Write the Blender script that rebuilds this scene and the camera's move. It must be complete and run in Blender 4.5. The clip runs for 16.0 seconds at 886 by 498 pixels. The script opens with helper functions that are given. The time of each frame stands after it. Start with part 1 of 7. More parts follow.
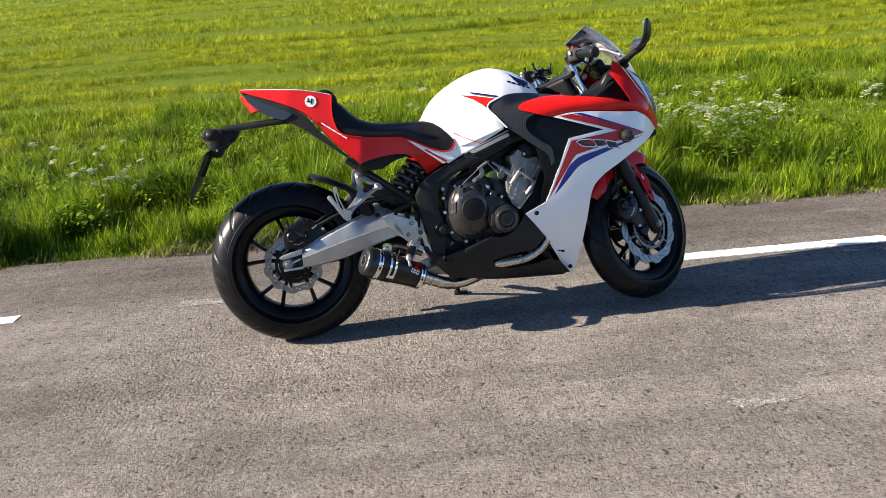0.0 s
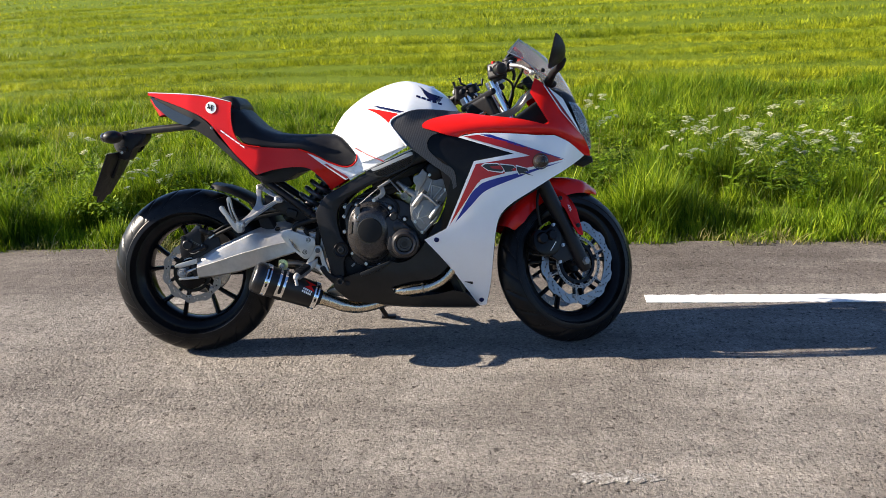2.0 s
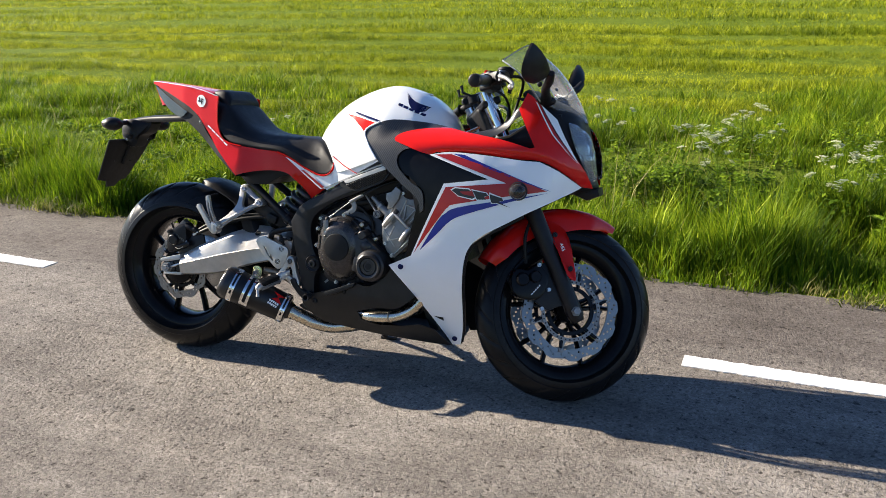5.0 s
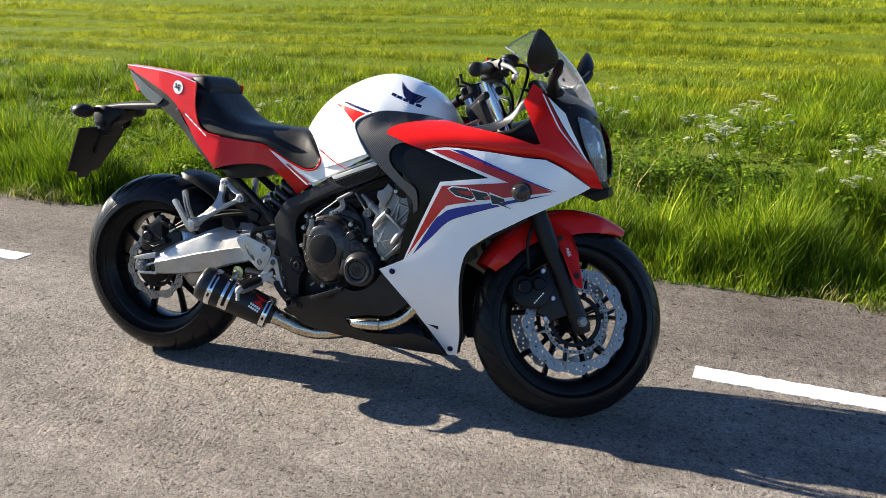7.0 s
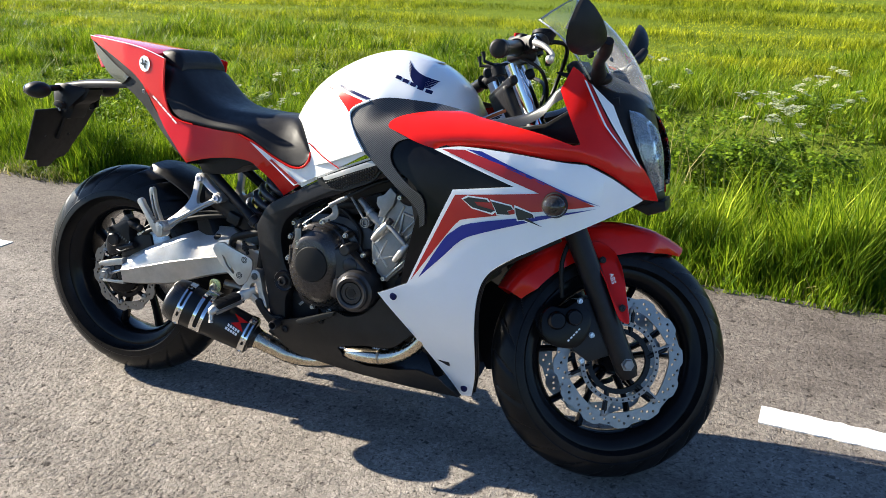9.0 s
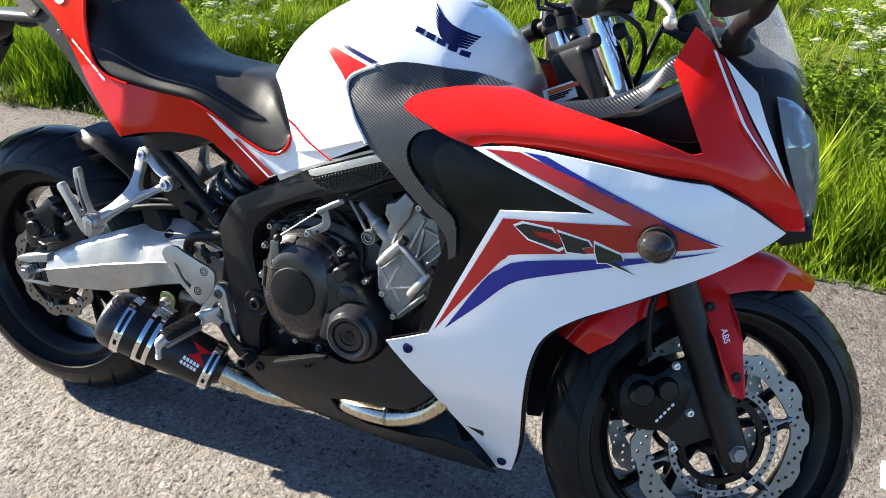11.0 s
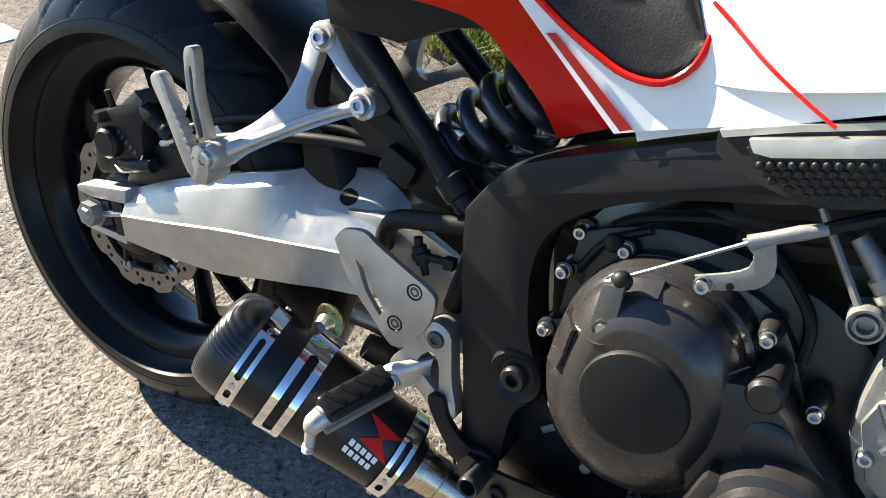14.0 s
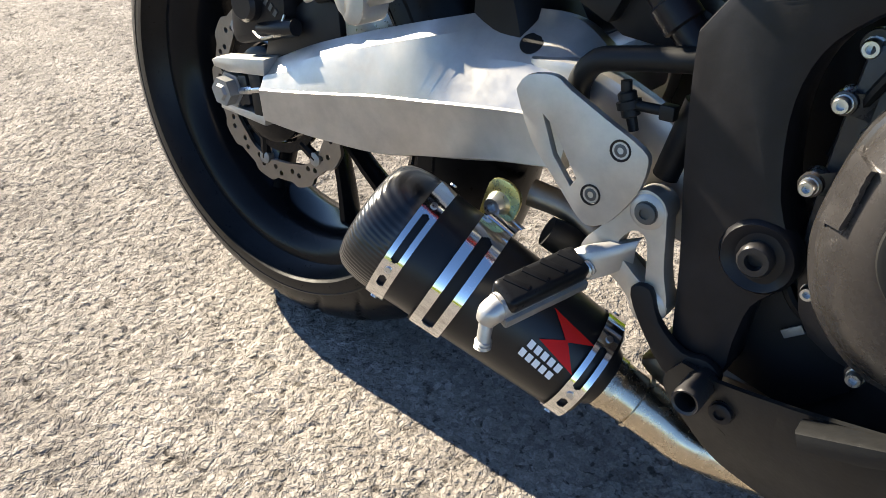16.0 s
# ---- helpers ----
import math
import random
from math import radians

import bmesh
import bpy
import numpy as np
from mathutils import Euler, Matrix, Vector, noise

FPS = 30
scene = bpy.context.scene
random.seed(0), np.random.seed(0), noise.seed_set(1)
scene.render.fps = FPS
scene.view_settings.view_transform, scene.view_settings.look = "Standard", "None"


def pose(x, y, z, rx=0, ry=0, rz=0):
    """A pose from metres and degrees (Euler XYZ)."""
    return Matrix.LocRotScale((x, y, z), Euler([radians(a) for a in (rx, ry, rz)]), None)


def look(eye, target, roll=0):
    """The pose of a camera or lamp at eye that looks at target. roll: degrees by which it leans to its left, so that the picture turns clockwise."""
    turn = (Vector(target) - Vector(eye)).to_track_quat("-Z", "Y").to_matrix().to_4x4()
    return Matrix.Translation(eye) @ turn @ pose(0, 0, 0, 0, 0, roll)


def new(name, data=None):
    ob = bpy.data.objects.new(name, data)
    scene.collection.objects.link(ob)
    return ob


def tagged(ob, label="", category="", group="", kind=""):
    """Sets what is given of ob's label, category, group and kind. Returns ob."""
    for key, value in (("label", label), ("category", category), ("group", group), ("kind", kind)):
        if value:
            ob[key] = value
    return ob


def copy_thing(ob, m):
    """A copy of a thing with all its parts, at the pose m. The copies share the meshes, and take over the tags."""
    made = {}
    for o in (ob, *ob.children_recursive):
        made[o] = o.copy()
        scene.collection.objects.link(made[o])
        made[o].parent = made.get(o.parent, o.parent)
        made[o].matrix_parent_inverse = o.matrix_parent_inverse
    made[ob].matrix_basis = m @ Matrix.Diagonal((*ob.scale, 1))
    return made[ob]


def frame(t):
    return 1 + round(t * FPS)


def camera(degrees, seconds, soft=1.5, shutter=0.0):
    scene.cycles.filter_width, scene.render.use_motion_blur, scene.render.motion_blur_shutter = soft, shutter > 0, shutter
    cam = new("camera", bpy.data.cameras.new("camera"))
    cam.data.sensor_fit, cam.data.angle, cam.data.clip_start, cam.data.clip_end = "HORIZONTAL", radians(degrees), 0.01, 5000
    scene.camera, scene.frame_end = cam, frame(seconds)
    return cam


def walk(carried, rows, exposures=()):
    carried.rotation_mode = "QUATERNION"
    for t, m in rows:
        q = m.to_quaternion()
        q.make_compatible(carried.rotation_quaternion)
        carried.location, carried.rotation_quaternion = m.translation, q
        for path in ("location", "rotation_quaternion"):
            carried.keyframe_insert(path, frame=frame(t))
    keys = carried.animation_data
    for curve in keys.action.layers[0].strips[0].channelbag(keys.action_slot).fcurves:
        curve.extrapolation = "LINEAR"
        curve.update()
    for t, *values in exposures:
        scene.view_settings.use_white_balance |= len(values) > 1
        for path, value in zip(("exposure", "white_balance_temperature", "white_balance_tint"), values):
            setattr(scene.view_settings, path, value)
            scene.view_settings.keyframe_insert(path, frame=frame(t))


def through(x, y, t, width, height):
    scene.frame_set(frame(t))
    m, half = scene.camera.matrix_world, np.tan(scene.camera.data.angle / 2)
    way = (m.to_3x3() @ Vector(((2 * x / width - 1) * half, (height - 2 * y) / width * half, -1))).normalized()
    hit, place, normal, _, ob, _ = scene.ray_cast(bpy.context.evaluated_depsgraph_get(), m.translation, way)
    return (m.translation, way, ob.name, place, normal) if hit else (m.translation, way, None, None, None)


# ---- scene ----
cam = camera(56.8, 16.0, 0.6)
PATH = [
    (0, (0.1428, -3.135, 1.2813), (0.4254, -1.1789, 0.6676), -4.2),
    (0.5, (0.3954, -3.1505, 1.2513), (0.4461, -1.1685, 0.6593), -4.0),
    (1, (0.6148, -3.1257, 1.2575), (0.5579, -1.1416, 0.6707), -3.9),
    (1.5, (0.8332, -3.017, 1.2399), (0.8808, -1.034, 0.6479), -2.6),
    (2, (1.0692, -2.9756, 1.2358), (0.9905, -0.9905, 0.6562), -2.7),
    (2.5, (1.3144, -2.9539, 1.2358), (0.9822, -0.9988, 0.6407), -2.0),
    (3, (1.4614, -2.8287, 1.2285), (1.0588, -0.8797, 0.6583), -1.9),
    (5.5, (1.8702, -2.4095, 1.2658), (1.2172, -0.5423, 0.6552), -0.6),
    (6, (1.8144, -2.3381, 1.2627), (1.1923, -0.4637, 0.6417), -0.2),
    (6.5, (1.7916, -2.2998, 1.2606), (1.1778, -0.4264, 0.6293), -0.0),
    (7, (1.7781, -2.2739, 1.2555), (1.1613, -0.4047, 0.6138), -0.0),
    (7.5, (1.7667, -2.1983, 1.2523), (1.123, -0.3426, 0.5972), -0.1),
    (8, (1.7636, -2.0586, 1.2441), (1.0754, -0.2277, 0.5672), 0.0),
    (10.5, (1.4604, -1.4045, 1.2389), (0.799, 0.3457, 0.3529), 0.4),
    (11, (1.3972, -1.2254, 1.241), (0.7338, 0.4802, 0.2732), 1.1),
    (11.5, (1.271, -1.0754, 1.2089), (0.6065, 0.6065, 0.1998), 1.2),
    (12, (1.1064, -0.9532, 1.1892), (0.3892, 0.6365, 0.0756), 0.4),
    (12.5, (0.9905, -0.8011, 1.1706), (0.0166, 0.5475, -0.0611), -1.1),
    (13, (0.9201, -0.6945, 1.1188), (-0.0818, 0.5703, -0.178), -1.0),
    (13.5, (0.8332, -0.6541, 1.035), (-0.0704, 0.6924, -0.2525), 1.3),
    (14, (0.7731, -0.6438, 0.945), (-0.0124, 0.8508, -0.2536), 6.3),
    (14.5, (0.7618, -0.6396, 0.8301), (-0.296, 0.6893, -0.3529), 3.1),
    (15, (0.7669, -0.621, 0.7587), (-0.3146, 0.6282, -0.4896), 2.3),
    (15.5, (0.7359, -0.6086, 0.7711), (-0.3053, 0.6427, -0.5082), 1.0),
    (16, (0.6893, -0.6086, 0.7711), (-0.3146, 0.6769, -0.504), 1.1),
]
walk(cam, [(t, look(eye, target, roll)) for t, eye, target, roll in PATH], [(0, 1.83, 6130, 15), (8, 1.95, 6080, 12), (10.5, 2.4, 5900, 11), (12, 2.29, 5900, 11), (13, 2.25, 6200, 10), (14, 2.5, 6200, 10), (15, 2.45, 6250, 10), (16, 2.5, 6300, 11)])

# ---- daylight ----
SUN_AZ, SUN_EL = 176.6, 26.6      # the sun stands behind the tail of the bike, low
world = bpy.data.worlds.new("sky")
scene.world = world
world.use_nodes = True
wn = world.node_tree.nodes
sky = wn.new("ShaderNodeTexSky")
sky.sky_type, sky.sun_disc = "NISHITA", False
sky.sun_elevation, sky.sun_rotation = radians(SUN_EL), radians(90 - SUN_AZ)
sky.air_density, sky.dust_density, sky.ozone_density = 0.8, 0.1, 4.0
wn["Background"].inputs["Strength"].default_value = 0.05
world.node_tree.links.new(sky.outputs["Color"], wn["Background"].inputs["Color"])
lamp = bpy.data.lights.new("sun", "SUN")
lamp.energy, lamp.angle, lamp.color = 4.45, radians(0.55), (1.0, 0.88, 0.67)
sun = new("sun", lamp)
sun.matrix_world = look((-20 * math.cos(radians(180 - SUN_AZ)), 20 * math.sin(radians(SUN_AZ)), 20 * math.tan(radians(SUN_EL))), (0, 0, 0))

# ---- materials ----
def material(name, base, rough=0.5, metal=0.0, coat=0.0, **more):
    m = bpy.data.materials.new(name)
    m.use_nodes = True
    b = m.node_tree.nodes["Principled BSDF"]
    b.inputs["Base Color"].default_value = (*base, 1)
    b.inputs["Roughness"].default_value = rough
    b.inputs["Metallic"].default_value = metal
    b.inputs["Coat Weight"].default_value = coat
    b.inputs["Coat Roughness"].default_value = 0.04
    for key, value in more.items():
        b.inputs[key.replace("_", " ")].default_value = value
    return m


def node(m, kind, **settings):
    n = m.node_tree.nodes.new(kind)
    for key, value in settings.items():
        if key in n.inputs:
            n.inputs[key].default_value = value
    return n


def wire(m, a, b):
    m.node_tree.links.new(a, b)


def coords(m, scale=(1, 1, 1), turn=(0, 0, 0)):
    tc, mp = node(m, "ShaderNodeTexCoord"), node(m, "ShaderNodeMapping")
    mp.inputs["Scale"].default_value = scale
    mp.inputs["Rotation"].default_value = turn
    wire(m, tc.outputs["Object"], mp.inputs["Vector"])
    return mp.outputs["Vector"]


def noise_of(m, scale, detail=4.0, rough=0.55, vector=None):
    n = node(m, "ShaderNodeTexNoise", Scale=scale, Detail=detail, Roughness=rough)
    wire(m, vector or coords(m), n.inputs["Vector"])
    return n.outputs["Fac"]


def ramp(m, fac, stops):
    r = node(m, "ShaderNodeValToRGB")
    e = r.color_ramp.elements
    while len(e) < len(stops):
        e.new(0.5)
    for el, (at, c) in zip(e, stops):
        el.position, el.color = at, (*c, 1) if len(c) == 3 else c
    wire(m, fac, r.inputs["Fac"])
    return r.outputs["Color"]


def mix(m, fac, a, b, kind="MIX"):
    n = m.node_tree.nodes.new("ShaderNodeMix")
    n.data_type, n.blend_type = "RGBA", kind
    for sock, v in ((n.inputs[0], fac), (n.inputs[6], a), (n.inputs[7], b)):
        if isinstance(v, bpy.types.NodeSocket):
            wire(m, v, sock)
        else:
            sock.default_value = v if isinstance(v, float) else (*v, 1)
    return n.outputs[2]


def bump(m, height, strength, dist, into=None):
    n = node(m, "ShaderNodeBump", Strength=strength, Distance=dist)
    wire(m, height, n.inputs["Height"])
    b = m.node_tree.nodes["Principled BSDF"]
    if into is not None:
        wire(m, into, n.inputs["Normal"])
    wire(m, n.outputs["Normal"], b.inputs["Normal"])
    return n.outputs["Normal"]


def bsdf(m):
    return m.node_tree.nodes["Principled BSDF"]


def worn(m, base, amount=0.12, scale=9.0, rough=None):
    """Faint uneven dirt and gloss on a painted or moulded surface."""
    f = noise_of(m, scale, 6, 0.65)
    dark = tuple(c * (1 - amount) for c in base)
    lite = tuple(min(1, c * (1 + amount * 0.6) + 0.004) for c in base)
    wire(m, ramp(m, f, [(0.3, dark), (0.7, lite)]), bsdf(m).inputs["Base Color"])
    if rough:
        g = noise_of(m, scale * 5, 5, 0.7)
        wire(m, ramp(m, g, [(0.3, (rough[0],) * 3), (0.75, (rough[1],) * 3)]), bsdf(m).inputs["Roughness"])
    return m


M_WHITE = worn(material("white_paint", (0.80, 0.81, 0.82), 0.14, 0, 0.25, Specular_IOR_Level=0.35), (0.80, 0.81, 0.82), 0.03, 6, (0.10, 0.18))
M_RED = worn(material("red_paint", (0.56, 0.009, 0.006), 0.12, 0, 0.10, Specular_IOR_Level=0.20), (0.56, 0.009, 0.006), 0.06, 6, (0.09, 0.15))
M_REDSTRIPE = worn(material("red_decal", (0.36, 0.008, 0.012), 0.3, 0, 0.2, Specular_IOR_Level=0.3), (0.36, 0.012, 0.012), 0.05, 8)
M_BLUE = worn(material("blue_decal", (0.012, 0.02, 0.22), 0.3, 0, 0.15, Specular_IOR_Level=0.3), (0.012, 0.02, 0.22), 0.05, 8)
M_NAVY = worn(material("navy_decal", (0.009, 0.012, 0.06), 0.16, 0, 0.0, Specular_IOR_Level=0.12), (0.009, 0.012, 0.06), 0.05, 8)
M_BLACK = worn(material("black_plastic", (0.0075, 0.0070, 0.0080), 0.46, Specular_IOR_Level=0.22), (0.0075, 0.0070, 0.0080), 0.25, 14, (0.40, 0.58))
M_GLOSS = worn(material("black_gloss", (0.004, 0.004, 0.005), 0.2, Specular_IOR_Level=0.13), (0.004, 0.004, 0.005), 0.2, 9, (0.15, 0.26))
M_FRAME = worn(material("black_frame_paint", (0.0090, 0.0085, 0.0100), 0.40, Specular_IOR_Level=0.22), (0.0090, 0.0085, 0.0100), 0.3, 20, (0.32, 0.44))
M_ENGINE = worn(material("dark_engine_paint", (0.038, 0.036, 0.037), 0.36, 0.5, Specular_IOR_Level=0.35), (0.038, 0.036, 0.037), 0.25, 16, (0.28, 0.42))
M_ALU = worn(material("cast_aluminium", (0.46, 0.445, 0.42), 0.42, 0.85), (0.46, 0.445, 0.42), 0.22, 14, (0.38, 0.56))
M_CLAMP = worn(material("grey_clamp_paint", (0.075, 0.075, 0.072), 0.45, 0.3), (0.075, 0.075, 0.072), 0.2, 20, (0.38, 0.55))
M_BELLY = worn(material("satin_belly_plastic", (0.009, 0.009, 0.009), 0.42, Specular_IOR_Level=0.3), (0.009, 0.009, 0.009), 0.3, 12, (0.34, 0.5))
M_COVER = worn(material("grey_cover_paint", (0.050, 0.046, 0.045), 0.28, 0.55), (0.050, 0.046, 0.045), 0.22, 16, (0.23, 0.33))
M_LEVER = worn(material("dull_zinc_lever", (0.16, 0.16, 0.155), 0.4, 0.8), (0.16, 0.16, 0.155), 0.2, 40, (0.32, 0.46))
M_CAP = worn(material("matt_cap_paint", (0.010, 0.010, 0.010), 0.55, Specular_IOR_Level=0.2), (0.010, 0.010, 0.010), 0.15, 12, (0.5, 0.6))
M_SPRING = worn(material("spring_paint", (0.035, 0.040, 0.050), 0.36, 0.2, 0.5), (0.035, 0.040, 0.050), 0.2, 20, (0.28, 0.42))
M_CASE = worn(material("grey_engine_casting", (0.26, 0.258, 0.252), 0.46, 0.7), (0.26, 0.258, 0.252), 0.22, 22, (0.42, 0.62))
M_STEEL = worn(material("zinc_steel", (0.55, 0.55, 0.55), 0.3, 1.0), (0.55, 0.55, 0.55), 0.15, 30, (0.24, 0.42))
M_CHROME = worn(material("polished_steel", (0.78, 0.78, 0.78), 0.1, 1.0), (0.78, 0.78, 0.78), 0.06, 20, (0.07, 0.16))
M_PIPE = worn(material("stainless_pipe", (0.56, 0.50, 0.40), 0.25, 1.0), (0.58, 0.51, 0.40), 0.25, 14, (0.18, 0.34))
M_DARKDISC = worn(material("rear_disc_steel", (0.22, 0.20, 0.18), 0.42, 1.0), (0.22, 0.20, 0.18), 0.14, 25, (0.38, 0.5))
M_DISC = worn(material("brake_disc_steel", (0.19, 0.195, 0.20), 0.36, 1.0), (0.19, 0.195, 0.20), 0.2, 25, (0.3, 0.42))
M_GOLD = worn(material("gold_zinc_bracket", (0.55, 0.52, 0.22), 0.3, 1.0), (0.55, 0.52, 0.22), 0.2, 40, (0.22, 0.4))
M_BRONZE = worn(material("bronze_disc_carrier", (0.30, 0.25, 0.19), 0.42, 0.9), (0.30, 0.25, 0.19), 0.2, 25, (0.35, 0.5))
M_RUBBER = worn(material("tyre_rubber", (0.0045, 0.0045, 0.005), 0.33, Specular_IOR_Level=0.17), (0.0055, 0.0055, 0.006), 0.3, 26, (0.26, 0.38))
M_CABLE = material("cable_rubber", (0.007, 0.007, 0.007), 0.5, Specular_IOR_Level=0.25)
M_CAN = worn(material("satin_black_can", (0.006, 0.006, 0.007), 0.34, Specular_IOR_Level=0.35), (0.006, 0.006, 0.007), 0.2, 12, (0.28, 0.4))
M_SMOKE = material("smoked_lens", (0.05, 0.044, 0.040), 0.06, 0, 0.4, Transmission_Weight=0.6, IOR=1.35)
M_DARKLENS = material("dark_gloss_lens", (0.012, 0.012, 0.014), 0.16, 0, 0.4)
M_TAIL = material("red_lens", (0.55, 0.02, 0.015), 0.12, 0, 0.5)
def clear_sheet(name):
    """Thin clear plastic: light goes straight through, the surface gleams."""
    m = material(name, (1, 1, 1), 0.04)
    tr, gl, hz = node(m, "ShaderNodeBsdfTransparent"), node(m, "ShaderNodeBsdfGlossy", Roughness=0.05), node(m, "ShaderNodeBsdfDiffuse")
    tr.inputs["Color"].default_value = (0.90, 0.93, 0.93, 1)
    fr = node(m, "ShaderNodeFresnel", IOR=1.35)
    a, b = node(m, "ShaderNodeMixShader"), node(m, "ShaderNodeMixShader")
    b.inputs[0].default_value = 0.11
    wire(m, fr.outputs[0], a.inputs[0])
    wire(m, tr.outputs[0], a.inputs[1])
    wire(m, gl.outputs[0], a.inputs[2])
    wire(m, a.outputs[0], b.inputs[1])
    wire(m, hz.outputs[0], b.inputs[2])
    wire(m, b.outputs[0], m.node_tree.nodes["Material Output"].inputs["Surface"])
    return m


M_SCREEN = clear_sheet("clear_screen_plastic")
M_MIRROR = material("mirror_glass", (0.9, 0.9, 0.9), 0.01, 1.0)
M_LAMP = worn(material("lamp_bowl", (0.10, 0.115, 0.135), 0.25, 0.9), (0.10, 0.115, 0.135), 0.35, 24, (0.16, 0.34))
M_REFLECTOR = worn(material("headlamp_reflector", (0.42, 0.43, 0.45), 0.3, 1.0), (0.42, 0.43, 0.45), 0.2, 30, (0.22, 0.4))
M_DECALWHITE = material("white_decal", (0.78, 0.78, 0.78), 0.4)
M_DECALRED = material("bright_red_decal", (0.55, 0.015, 0.012), 0.16, Specular_IOR_Level=0.12)
M_ORANGE = material("orange_decal", (0.55, 0.12, 0.01), 0.4)
M_DECALBLACK = material("black_decal", (0.008, 0.008, 0.009), 0.3)
M_PLATE = worn(material("number_plate_back", (0.007, 0.007, 0.007), 0.45, Specular_IOR_Level=0.2), (0.007, 0.007, 0.007), 0.3, 20)

# seat cover: fine-grained vinyl
M_SEAT = worn(material("seat_vinyl", (0.005, 0.005, 0.006), 0.45, Specular_IOR_Level=0.22), (0.005, 0.005, 0.0065), 0.2, 10, (0.42, 0.58))
v = node(M_SEAT, "ShaderNodeTexVoronoi", Scale=420.0)
wire(M_SEAT, coords(M_SEAT), v.inputs["Vector"])
bump(M_SEAT, v.outputs["Distance"], 0.12, 0.001)


def twill(name, scale, dark, lite, rough=0.25):
    """Carbon twill: diagonal bands whose gloss and tone alternate."""
    m = material(name, dark, rough, 0.1, 0.25)
    w = node(m, "ShaderNodeTexWave", Scale=scale, Distortion=0.0)
    w.wave_type, w.bands_direction, w.wave_profile = "BANDS", "X", "SIN"
    wire(m, coords(m, (1, 1, 1), (0, radians(62), 0)), w.inputs["Vector"])
    wire(m, ramp(m, w.outputs["Fac"], [(0.25, dark), (0.75, lite)]), bsdf(m).inputs["Base Color"])
    bump(m, w.outputs["Fac"], 0.5, 0.0006)
    return m


M_CARBON = twill("carbon_twill_film", 88, (0.005, 0.005, 0.006), (0.050, 0.049, 0.048), 0.34)
M_CARBON2 = twill("carbon_twill_fine", 75, (0.006, 0.006, 0.007), (0.017, 0.017, 0.018), 0.28)

# cast and powder-coated parts: fine orange-peel relief
for cast, size, deep in ((M_FRAME, 260, .0002), (M_ENGINE, 240, .0006), (M_CASE, 220, .0008), (M_BELLY, 320, .0004)):
    bump(cast, noise_of(cast, size, 3, 0.6), 0.45, deep)


